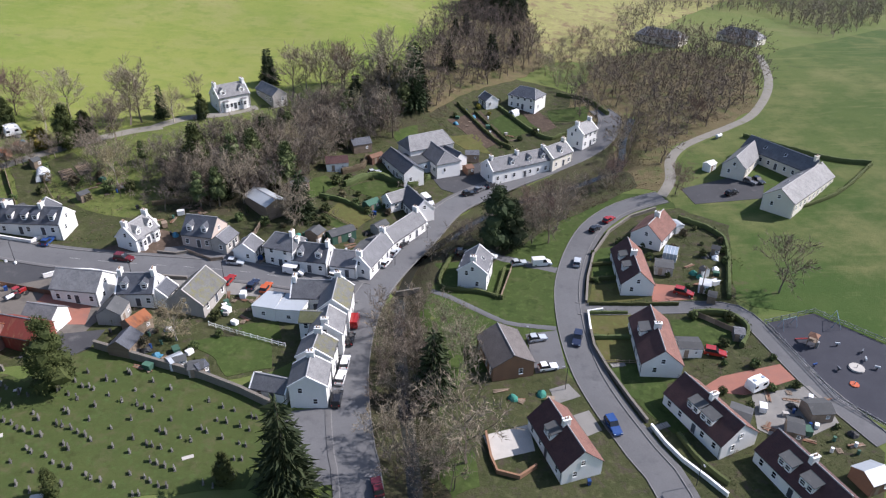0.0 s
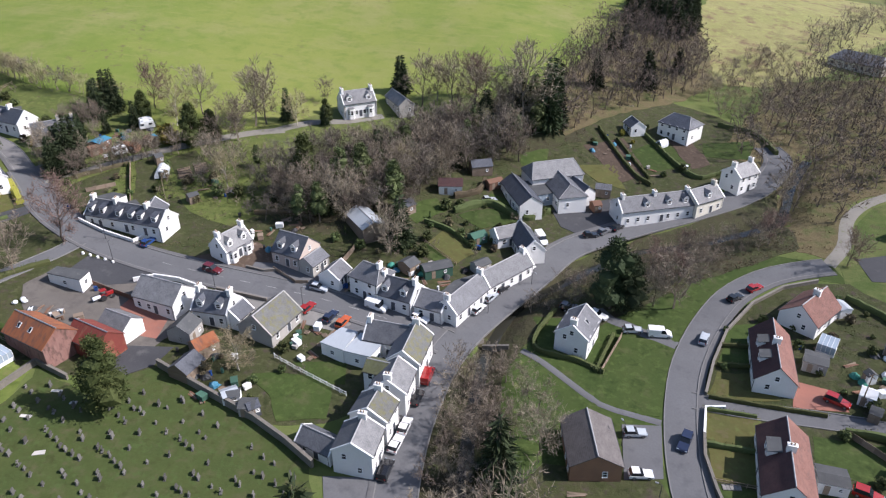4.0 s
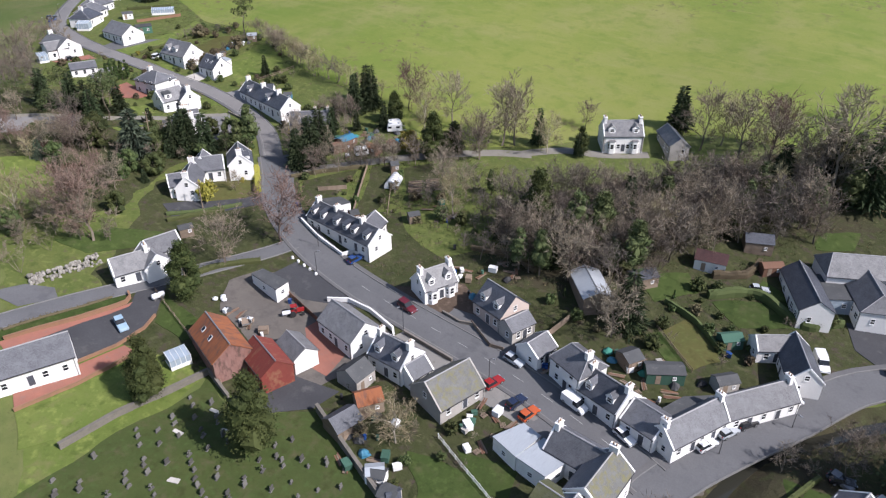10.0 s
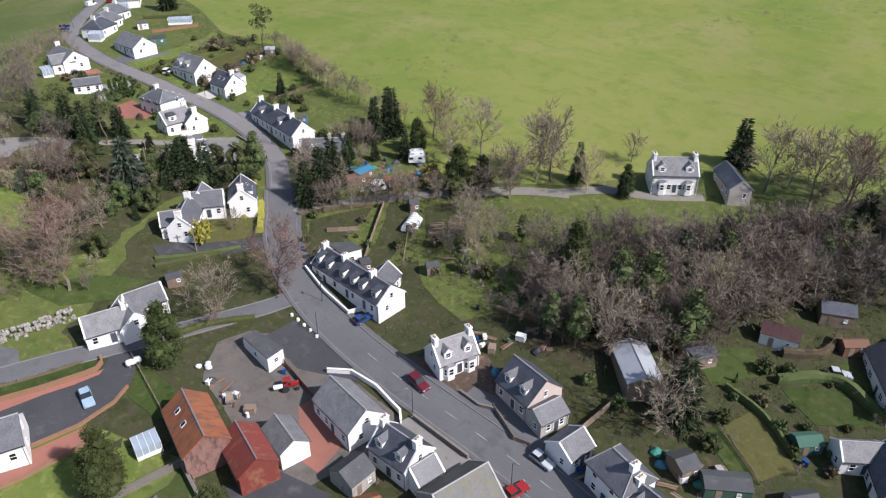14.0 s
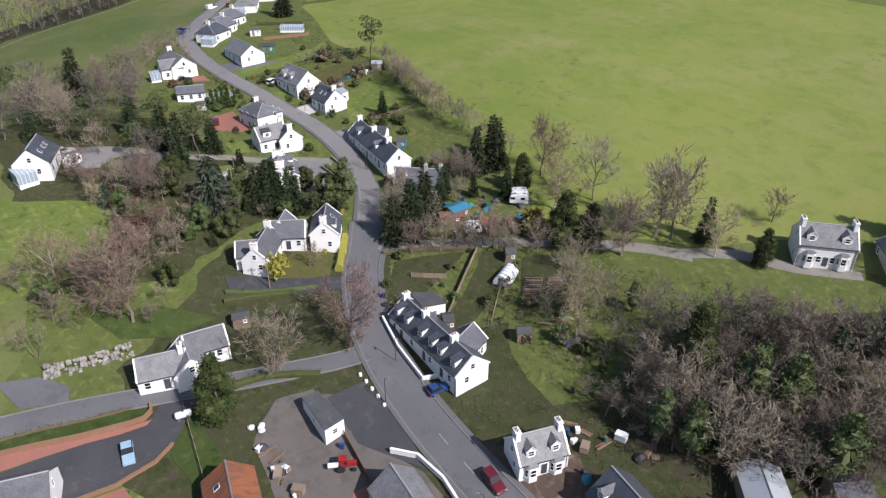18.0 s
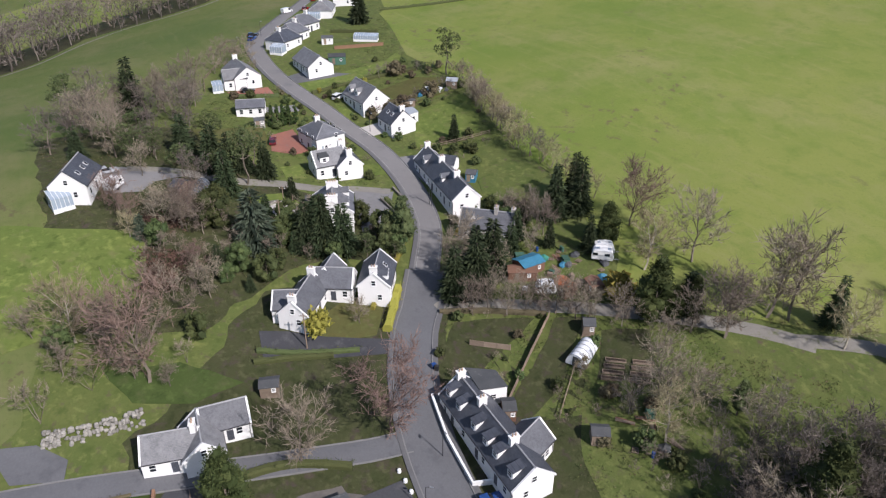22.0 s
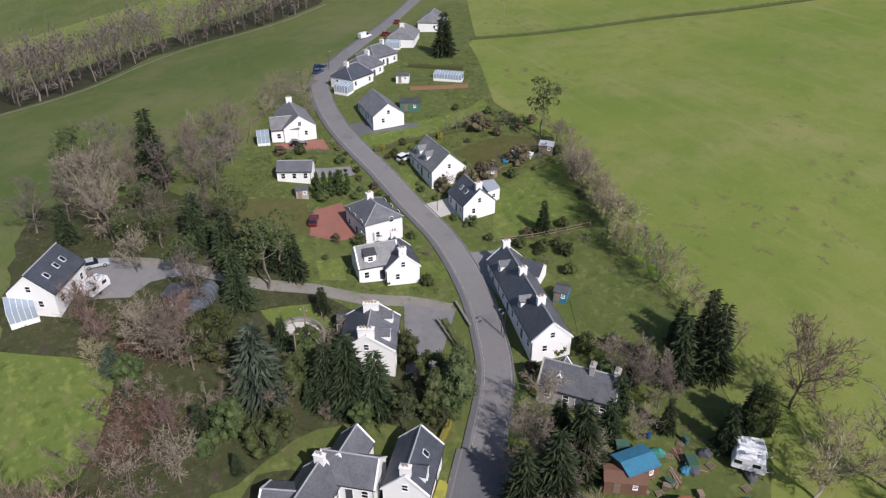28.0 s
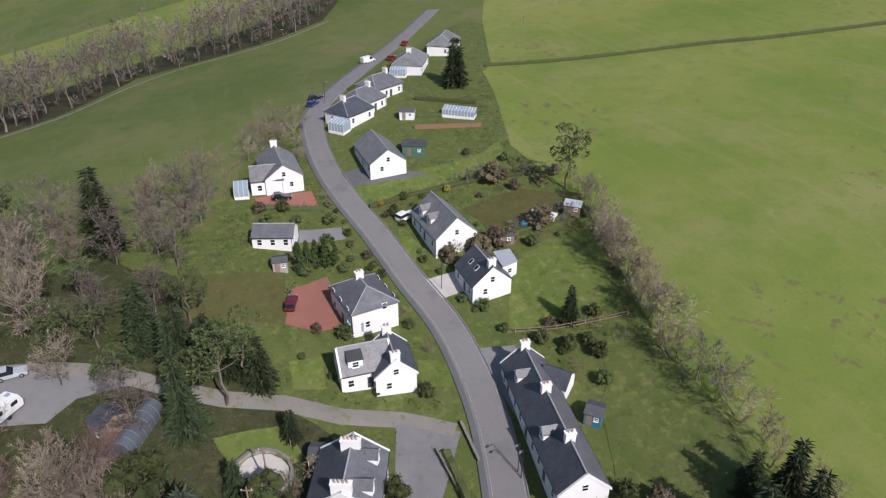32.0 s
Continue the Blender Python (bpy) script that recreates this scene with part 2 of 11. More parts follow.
# Paler copy of the asphalt, with the sunlight on the hill road in its colour.
M["asphalt_pale"] = surface("sunlit_asphalt", (0.176, 0.169, 0.165), (0.203, 0.195, 0.189), big=0.1, fine=3.0, bump=0.15, c3=(0.135, 0.132, 0.132), c3_at=(0.55, 0.7), dist=0.02)
M["asphalt_dark"] = surface("new_asphalt", (0.045, 0.046, 0.051), (0.062, 0.063, 0.068), big=0.15, fine=3.0, bump=0.15, c3=(0.082, 0.081, 0.082), c3_at=(0.58, 0.75), dist=0.02)
M["pavement"] = surface("pavement_tarmac", (0.106, 0.105, 0.108), (0.128, 0.126, 0.128), big=0.2, fine=3.0, bump=0.15, c3=(0.085, 0.084, 0.086), dist=0.02)
M["kerb"] = surface("kerb_stone", (0.19, 0.187, 0.183), (0.15, 0.148, 0.145), big=0.8, fine=5.0, bump=0.2, dist=0.01)
M["gravel"] = surface("grey_gravel", (0.215, 0.21, 0.21), (0.17, 0.167, 0.165), big=0.3, fine=6.0, bump=0.6, c3=(0.14, 0.137, 0.12), dist=0.04, vary=0.1)
M["track"] = surface("farm_track", (0.19, 0.178, 0.155), (0.235, 0.22, 0.19), big=0.25, fine=3.0, bump=0.4, c3=(0.12, 0.13, 0.062), c3_at=(0.55, 0.7), dist=0.05)
M["blockpave"] = surface("red_block_paving", (0.30, 0.125, 0.09), (0.24, 0.11, 0.085), big=0.3, fine=5.0, bump=0.3, c3=(0.2, 0.12, 0.1), dist=0.02, vary=0.08)
M["concrete"] = surface("weathered_concrete", (0.228, 0.218, 0.204), (0.180, 0.176, 0.166), big=0.4, fine=4.0, bump=0.25, c3=(0.133, 0.133, 0.114), dist=0.02, vary=0.1)
M["rubber"] = surface("dark_playground_rubber", (0.028, 0.03, 0.042), (0.04, 0.042, 0.055), big=0.2, fine=4.0, bump=0.2, dist=0.02)
M["water"] = gloss("stream_water", (0.035, 0.035, 0.028), 0.12, 0.0, 0.5)
M["white"] = surface("white_harling", (0.80, 0.79, 0.77), (0.74, 0.73, 0.71), big=0.25, fine=6.0, bump=0.25, c3=(0.60, 0.58, 0.54), c3_at=(0.60, 0.85), vary=0.04, dist=0.015)
M["cream"] = surface("cream_harling", (0.72, 0.68, 0.58), (0.66, 0.62, 0.54), big=0.25, fine=6.0, bump=0.25, c3=(0.5, 0.46, 0.4), dist=0.015)
M["pink"] = surface("pinkish_pebble_dash", (0.52, 0.43, 0.38), (0.46, 0.39, 0.35), big=0.25, fine=8.0, bump=0.4, c3=(0.38, 0.33, 0.3), dist=0.02)
M["greyharl"] = surface("grey_harling", (0.40, 0.38, 0.35), (0.33, 0.31, 0.29), big=0.3, fine=6.0, bump=0.4, c3=(0.25, 0.23, 0.2), dist=0.02, vary=0.1)
M["stone"] = surface("rubble_stone", (0.20, 0.18, 0.155), (0.15, 0.137, 0.12), big=0.9, fine=3.0, bump=0.8, c3=(0.11, 0.105, 0.085), dist=0.06, vary=0.15)
M["brick"] = surface("brown_brick", (0.27, 0.15, 0.09), (0.22, 0.125, 0.08), big=0.5, fine=7.0, bump=0.3, c3=(0.18, 0.11, 0.08), dist=0.02)
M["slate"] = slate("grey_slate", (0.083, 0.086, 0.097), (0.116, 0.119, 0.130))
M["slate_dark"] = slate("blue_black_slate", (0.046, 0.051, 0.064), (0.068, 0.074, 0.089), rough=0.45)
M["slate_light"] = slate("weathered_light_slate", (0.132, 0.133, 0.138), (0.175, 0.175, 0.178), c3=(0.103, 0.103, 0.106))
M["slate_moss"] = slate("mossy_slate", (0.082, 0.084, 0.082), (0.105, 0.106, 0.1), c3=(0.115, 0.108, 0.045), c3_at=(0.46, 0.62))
M["moss_roof"] = slate("mossy_green_roof", (0.075, 0.082, 0.035), (0.095, 0.098, 0.045), c3=(0.11, 0.11, 0.08))
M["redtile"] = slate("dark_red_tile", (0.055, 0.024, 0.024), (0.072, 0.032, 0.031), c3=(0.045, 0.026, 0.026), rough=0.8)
# Paler red copy; on the estate roofs it puts sunlight into east slopes.
M["redtile_light"] = slate("pale_red_tile", (0.15, 0.07, 0.055), (0.18, 0.088, 0.07), c3=(0.11, 0.06, 0.05), rough=0.85)
M["brownroof"] = slate("grey_brown_tile", (0.085, 0.074, 0.072), (0.105, 0.094, 0.09), rough=0.8)
M["rust"] = surface("rusted_corrugated_iron", (0.30, 0.112, 0.05), (0.235, 0.08, 0.038), big=0.35, fine=2.5, bump=0.5, c3=(0.14, 0.068, 0.048), c3_at=(0.48, 0.62), scale=(1.6, 0.5, 0.5), rough=0.85, vary=0.08)
M["redrust"] = surface("red_painted_corrugated_iron", (0.20, 0.042, 0.032), (0.155, 0.044, 0.034), big=0.5, fine=2.5, bump=0.4, c3=(0.22, 0.10, 0.06), c3_at=(0.54, 0.68), scale=(1.6, 0.5, 0.5), rough=0.8)
M["rustwall"] = surface("rust_streaked_pink_wall", (0.21, 0.105, 0.085), (0.27, 0.16, 0.14), big=0.4, fine=2.5, bump=0.4, c3=(0.10, 0.06, 0.05), c3_at=(0.5, 0.65), scale=(1.2, 1.2, 0.5), rough=0.85)
M["metalroof"] = surface("pale_metal_sheet", (0.38, 0.41, 0.44), (0.33, 0.36, 0.39), big=0.3, fine=3.0, bump=0.2, c3=(0.26, 0.275, 0.28), rough=0.45, scale=(2, 0.4, 0.4), spec=0.5)
M["felt"] = surface("grey_roofing_felt", (0.06, 0.063, 0.066), (0.085, 0.088, 0.09), big=0.4, fine=4.0, bump=0.2, c3=(0.14, 0.14, 0.135), c3_at=(0.6, 0.75), vary=0.2)
M["wood"] = surface("weathered_wood", (0.20, 0.15, 0.11), (0.27, 0.21, 0.16), big=0.7, fine=5.0, bump=0.4, scale=(0.4, 0.4, 2.0), c3=(0.13, 0.1, 0.08), vary=0.25, dist=0.02)
M["wood_red"] = surface("red_stained_wood", (0.20, 0.105, 0.068), (0.16, 0.09, 0.062), big=0.7, fine=5.0, bump=0.3, vary=0.2, dist=0.02)
M["green_paint"] = surface("green_painted_boards", (0.045, 0.11, 0.08), (0.06, 0.13, 0.09), big=0.7, fine=5.0, bump=0.2, vary=0.2)
M["blue_tarp"] = surface("blue_tarpaulin", (0.05, 0.20, 0.30), (0.04, 0.15, 0.24), big=0.6, fine=3.0, bump=0.6, dist=0.1, rough=0.4)
M["yellow_sheet"] = surface("yellow_plastic_sheet", (0.52, 0.36, 0.02), (0.44, 0.30, 0.02), big=0.8, fine=3.0, bump=0.5, dist=0.06, rough=0.4)
M["teal"] = surface("teal_netting", (0.05, 0.24, 0.18), (0.04, 0.18, 0.14), big=0.6, fine=3.0, bump=0.5, dist=0.1)
M["trim"] = gloss("white_painted_trim", (0.78, 0.78, 0.77), 0.45)
M["dark"] = gloss("black_rubber", (0.02, 0.02, 0.022), 0.7)
M["iron"] = gloss("dark_iron", (0.035, 0.035, 0.04), 0.5)
M["galv"] = gloss("galvanised_steel", (0.35, 0.36, 0.37), 0.4, 0.6)
M["pane"] = gloss("dark_window_glass", (0.018, 0.021, 0.026), 0.08, 0.0, 0.5)
M["panel"] = gloss("conservatory_glass", (0.30, 0.36, 0.42), 0.12, 0.0, 0.6)
M["hoopglass"] = gloss("smoky_greenhouse_glazing", (0.10, 0.115, 0.135), 0.2, 0.0, 0.5)
M["poly"] = gloss("white_polythene", (0.72, 0.74, 0.76), 0.35)
M["clay"] = surface("clay_pot", (0.45, 0.33, 0.24), (0.38, 0.28, 0.2), big=2.0, fine=8.0, bump=0.1, vary=0.2)
M["gravestone"] = surface("lichened_gravestone", (0.128, 0.124, 0.112), (0.090, 0.086, 0.083), big=0.9, fine=5.0, bump=0.5, c3=(0.150, 0.143, 0.116), vary=0.4, dist=0.02)
M["paleslab"] = surface("pale_stone_slab", (0.5, 0.47, 0.43), (0.42, 0.4, 0.37), big=0.6, fine=4.0, bump=0.3, vary=0.15, dist=0.02)
M["ridge"] = surface("pale_ridge_lead", (0.36, 0.36, 0.36), (0.28, 0.28, 0.29), big=0.8, fine=5.0, bump=0.1, c3=(0.2, 0.2, 0.19))
M["beech"] = foliage("dead_beech_leaves", (0.085, 0.050, 0.040), (0.125, 0.074, 0.056), vary=0.1)
M["rubble"] = surface("pale_rubble_stone", (0.30, 0.28, 0.25), (0.22, 0.21, 0.18), big=0.9, fine=5.0, bump=0.5, c3=(0.14, 0.14, 0.10), vary=0.3, dist=0.03)
M["linepaint"] = surface("worn_road_paint", (0.36, 0.36, 0.35), (0.28, 0.28, 0.27), big=1.0, fine=5.0, bump=0.1, c3=(0.15, 0.15, 0.15), c3_at=(0.5, 0.62))
M["bark"] = foliage("grey_brown_bark", (0.13, 0.105, 0.085), (0.18, 0.15, 0.12))
M["bark_pale"] = foliage("pale_bark", (0.27, 0.24, 0.20), (0.34, 0.30, 0.25))
M["twig"] = foliage("bare_grey_brown_twigs", (0.165, 0.136, 0.105), (0.250, 0.205, 0.158), vary=0.25)
M["twig_pale"] = foliage("pale_budding_twigs", (0.225, 0.195, 0.115), (0.31, 0.27, 0.165), vary=0.2)
M["twig_red"] = foliage("reddish_brown_twigs", (0.155, 0.105, 0.088), (0.21, 0.145, 0.12), vary=0.2)
M["twig_dark"] = foliage("dark_brown_twigs", (0.105, 0.088, 0.075), (0.16, 0.135, 0.115), vary=0.25)
M["spruce"] = foliage("dark_spruce_needles", (0.022, 0.034, 0.016), (0.044, 0.058, 0.026), vary=0.25)
M["spruce_blue"] = foliage("bluish_spruce_needles", (0.04, 0.056, 0.038), (0.07, 0.088, 0.058), vary=0.2)
M["yew"] = foliage("olive_yew_leaves", (0.028, 0.039, 0.013), (0.060, 0.070, 0.023), vary=0.12)
M["cypress"] = foliage("green_cypress_foliage", (0.03, 0.055, 0.018), (0.06, 0.09, 0.028), vary=0.3)
M["pine"] = foliage("olive_pine_needles", (0.055, 0.075, 0.03), (0.09, 0.11, 0.045), vary=0.2)
M["shrub"] = foliage("evergreen_shrub_leaves", (0.036, 0.052, 0.02), (0.075, 0.09, 0.032), vary=0.35, hue=0.025)
M["weeds"] = foliage("rough_green_weeds", (0.046, 0.068, 0.022), (0.091, 0.096, 0.038), vary=0.1)
M["bramble"] = foliage("brown_brambles_and_dead_grass", (0.102, 0.076, 0.047), (0.162, 0.132, 0.076), vary=0.1)
M["gold"] = foliage("golden_conifer_leaves", (0.15, 0.14, 0.03), (0.25, 0.22, 0.045), vary=0.25)
M["hedge"] = foliage("clipped_hedge_leaves", (0.045, 0.06, 0.02), (0.09, 0.10, 0.04), vary=0.3, hue=0.03)
M["hedge_brown"] = foliage("brown_winter_hedge", (0.078, 0.066, 0.040), (0.125, 0.102, 0.062), vary=0.25, hue=0.02)
PAINT = {k: gloss("car_paint_" + k, c, 0.22, 0.0, 0.5, 0.6) for k, c in {
    "white": (0.78, 0.78, 0.78), "silver": (0.42, 0.45, 0.48), "grey": (0.13, 0.135, 0.145), "black": (0.012, 0.012, 0.014), "red": (0.30, 0.018, 0.016), "maroon": (0.11, 0.012, 0.018),
    "blue": (0.02, 0.06, 0.20), "skyblue": (0.28, 0.40, 0.50), "orange": (0.48, 0.10, 0.03), "navy": (0.02, 0.028, 0.06)}.items()}


# ---- the lie of the land ----
CELL, LAND_X, LAND_Y = 70.0, -490.0, 0.0
LAND = np.array([[-26.0, -10.0, 5.3, 16.4, 17.9, 9.1, -2.5, -9.1, -9.7, -7.7, -5.0], [-9.2, 1.0, 11.7, 21.2, 23.1, 12.1, -1.7, -7.4, -5.8, -2.2, 2.4], [8.3, 14.0, 19.8, 23.8, 20.8, 10.9, 0.9, -4.2, -2.4, 2.9, 9.2], [25.8, 27.7, 29.0, 28.0, 21.4, 15.2, 9.5, 2.5, 1.7, 7.8, 14.2], [42.3, 40.8, 38.8, 36.5, 32.3, 26.4, 20.4, 12.4, 7.1, 10.3, 14.5], [57.9, 54.1, 50.4, 47.3, 43.4, 37.6, 30.8, 21.4, 12.4, 10.2, 9.8], [73.0, 67.7, 62.8, 58.4, 53.9, 48.4, 41.9, 32.6, 20.8, 11.1, 3.3]])
BUMPS = np.array([[-200.0, 100.0, 1.9], [-190.0, 170.0, -3.6], [-190.0, 240.0, 3.5], [-30.0, 290.0, 3.0], [50.0, 300.0, -3.9], [-200.0, 110.0, 3.3], [20.0, 190.0, -2.4], [-110.0, 140.0, -1.7], [-120.0, 210.0, 1.6], [-50.0, 160.0, 1.1], [-90.0, 300.0, -1.8], [-300.0, 170.0, 1.7], [-320.0, 250.0, -1.7], [-340.0, 100.0, -1.3]])
BURN = np.array([[-3.9, 76.2], [-5.0, 85.5], [-6.9, 99.2], [-8.9, 115.7], [-9.7, 133.3], [-6.5, 148.6], [-0.8, 157.6], [7.8, 169.3], [19.8, 182.0], [37.8, 190.6], [56.5, 201.9], [63.1, 224.3], [70.0, 241.4]])


def to_line(px, py, line):
    """The distance of points from a polyline."""
    best = np.full(px.shape, 1e9)
    for a, b in zip(line[:-1], line[1:]):
        d = b - a
        s = np.clip(((px - a[0]) * d[0] + (py - a[1]) * d[1]) / (d @ d), 0, 1)
        best = np.minimum(best, np.hypot(px - a[0] - s * d[0], py - a[1] - s * d[1]))
    return best


def heights(px, py, burn=True):
    px, py = np.asarray(px, float), np.asarray(py, float)
    ny, nx = LAND.shape
    u, v = np.clip((px - LAND_X) / CELL, 0, nx - 1.001), np.clip((py - LAND_Y) / CELL, 0, ny - 1.001)
    i, j = np.floor(u).astype(int), np.floor(v).astype(int)
    f, g = u - i, v - j
    bu = ((1 - f) ** 3 / 6, (3 * f ** 3 - 6 * f ** 2 + 4) / 6, (-3 * f ** 3 + 3 * f ** 2 + 3 * f + 1) / 6, f ** 3 / 6)
    bv = ((1 - g) ** 3 / 6, (3 * g ** 3 - 6 * g ** 2 + 4) / 6, (-3 * g ** 3 + 3 * g ** 2 + 3 * g + 1) / 6, g ** 3 / 6)
    z = np.zeros(px.shape)
    for a in range(4):
        for b in range(4):
            z = z + bu[a] * bv[b] * LAND[np.clip(j + b - 1, 0, ny - 1), np.clip(i + a - 1, 0, nx - 1)]
    for bx, by, bz in BUMPS:
        z = z + bz * np.exp(-((px - bx) ** 2 + (py - by) ** 2) / (2 * 32.0 ** 2))
    if burn:
        z = z - 2.6 * np.exp(-(to_line(px, py, BURN) / 4.0) ** 2)
    return z


def H(x, y):
    return float(heights(np.array([x]), np.array([y]))[0])


# ---- building helpers ----
def mesh_of(name, verts, faces, mats, which=None, smooth=False):
    me = bpy.data.meshes.new(name)
    me.from_pydata([tuple(v) for v in verts], [], [tuple(f) for f in faces])
    for m in mats if isinstance(mats, (list, tuple)) else [mats]:
        me.materials.append(m)
    if which is not None:
        me.polygons.foreach_set("material_index", which)
    if smooth:
        me.polygons.foreach_set("use_smooth", [True] * len(me.polygons))
    me.update()
    return me


def child(name, me, parent, m=None, label=""):
    ob = new(name, me)
    ob.parent = parent
    if m is not None:
        ob.matrix_local = m
    if label:
        ob["label"] = label
    return ob


def part(name, bm, material, parent, label="", m=None):
    me = bpy.data.meshes.new(name)
    bm.to_mesh(me)
    bm.free()
    me.materials.append(material)
    return child(name, me, parent, m, label)


def prism(ring, z0, z1):
    """Upright prism over a ring of (x, y)."""
    n = len(ring)
    v = [(x, y, z0) for x, y in ring] + [(x, y, z1) for x, y in ring]
    f = [tuple(range(n))[::-1], tuple(range(n, 2 * n))] + [(i, (i + 1) % n, n + (i + 1) % n, n + i) for i in range(n)]
    return v, f


def box(x0, x1, y0, y1, z0, z1):
    return prism([(x0, y0), (x1, y0), (x1, y1), (x0, y1)], z0, z1)


def join(*pieces):
    v, f = [], []
    for pv, pf in pieces:
        k = len(v)
        v += list(pv)
        f += [tuple(i + k for i in q) for q in pf]
    return v, f


BOXES = {}


def box_mesh(name, x0, x1, y0, y1, z0, z1, mat):
    key = (name, round(x0, 3), round(x1, 3), round(y0, 3), round(y1, 3), round(z0, 3), round(z1, 3), mat.name)
    if key not in BOXES:
        BOXES[key] = mesh_of(name, *box(x0, x1, y0, y1, z0, z1), mat)
    return BOXES[key]


def tube(p, q, r0, r1, n=6):
    p, q = Vector(p), Vector(q)
    d = (q - p).normalized()
    a = d.orthogonal().normalized()
    b = d.cross(a)
    v = [p + (a * math.cos(t) + b * math.sin(t)) * r0 for t in [2 * math.pi * k / n for k in range(n)]]
    v += [q + (a * math.cos(t) + b * math.sin(t)) * r1 for t in [2 * math.pi * k / n for k in range(n)]]
    f = [(k, (k + 1) % n, n + (k + 1) % n, n + k) for k in range(n)] + [tuple(range(n))[::-1], tuple(range(n, 2 * n))]
    return [tuple(c) for c in v], f


def smooth_line(pts, step=3.0):
    """Points every few metres along a curve through pts."""
    p = np.array(pts, float)
    q = np.vstack([2 * p[0] - p[1], p, 2 * p[-1] - p[-2]])
    out = []
    for i in range(1, len(q) - 2):
        n = max(2, int(np.hypot(*(q[i + 1] - q[i])) / step))
        for k in range(n):
            t = k / n
            out.append(0.5 * (2 * q[i] + (q[i + 1] - q[i - 1]) * t + (2 * q[i - 1] - 5 * q[i] + 4 * q[i + 1] - q[i + 2]) * t * t + (3 * q[i] - q[i - 1] - 3 * q[i + 1] + q[i + 2]) * t ** 3))
    out.append(p[-1])
    return np.array(out)


def sides(line):
    d = np.gradient(line, axis=0)
    d /= np.linalg.norm(d, axis=1)[:, None]
    return np.stack([-d[:, 1], d[:, 0]], 1)


def strip(name, line, offs, lifts, mat, parent=None, burn=True, flat=False):
    """A ribbon along a line: offs are the offsets to its left, lifts the heights above the ground."""
    s = sides(line)
    n, k = len(line), len(offs)
    pts = np.stack([line + s * o for o in offs], 1)
    if flat:
        z = np.repeat(heights(line[:, 0], line[:, 1], burn)[:, None], k, 1) + np.array(lifts)[None, :]
    else:
        z = heights(pts[..., 0], pts[..., 1], burn) + np.array(lifts)[None, :]
    v = np.concatenate([pts, z[..., None]], 2).reshape(-1, 3)
    f = [(i * k + j + 1, i * k + j, (i + 1) * k + j, (i + 1) * k + j + 1) for i in range(n - 1) for j in range(k - 1)]
    ob = new(name, mesh_of(name, v.tolist(), f, mat))
    if parent:
        ob.parent = parent
    return ob


HARD = []


def near_burn(e):
    """Whether an edge lies on the banks of the burn, where the ground bends sharply."""
    x, y = (e.verts[0].co.x + e.verts[1].co.x) / 2, (e.verts[0].co.y + e.verts[1].co.y) / 2
    return -18 < x < 78 and 70 < y < 250 and to_line(np.array([x]), np.array([y]), BURN)[0] < 7.5


def patch(name, ring, mat, lift, label, step=5.0, kind="structure", category="ground", ragged=0.0):
    """A sheet laid over the ground inside a ring of (x, y), with its edge turned down into the ground."""
    bm = bmesh.new()
    ring = [tuple(p) for p in ring]
    if lift > 0.095:
        HARD.append((ring, min(p[0] for p in ring), max(p[0] for p in ring), min(p[1] for p in ring), max(p[1] for p in ring)))
    bm.faces.new([bm.verts.new((x, y, 0)) for x, y in ring])
    bmesh.ops.triangulate(bm, faces=bm.faces[:])
    step = min(step, 6.0 if category == "field" else 3.2)
    for _ in range(9):
        long = [e for e in bm.edges if e.calc_length() > step or (e.calc_length() > 1.4 and near_burn(e))]
        if not long:
            break
        bmesh.ops.subdivide_edges(bm, edges=long, cuts=1)
        bmesh.ops.triangulate(bm, faces=[f for f in bm.faces if len(f.verts) > 3])
    for f in bm.faces:
        if f.normal.z < 0:
            f.normal_flip()
    if ragged:
        for q in bm.verts:
            if q.is_boundary:
                d = noise.noise_vector((q.co.x * 0.17, q.co.y * 0.17, 3.0))
                q.co += Vector((d.x * ragged, d.y * ragged, 0))
    v = np.array([q.co[:] for q in bm.verts])
    z = heights(v[:, 0], v[:, 1]) + lift
    for q, h in zip(bm.verts, z):
        q.co.z = h
    edge = [e for e in bm.edges if e.is_boundary]
    r = bmesh.ops.extrude_edge_only(bm, edges=edge)
    for q in r["geom"]:
        if isinstance(q, bmesh.types.BMVert):
            q.co.z -= lift + 0.3
    me = bpy.data.meshes.new(name)
    bm.to_mesh(me)
    bm.free()
    me.materials.append(mat)
    return tagged(new(name, me), label, category, "", kind)


def on_hard(x, y):
    """Whether a lawn, yard or drive lies here."""
    return any(a < x < b and c < y < d and inside(x, y, r) for r, a, b, c, d in HARD)


def inside(x, y, ring):
    hit = False
    for (x0, y0), (x1, y1) in zip(ring, ring[1:] + ring[:1]):
        if (y0 > y) != (y1 > y) and x < x0 + (y - y0) * (x1 - x0) / (y1 - y0):
            hit = not hit
    return hit


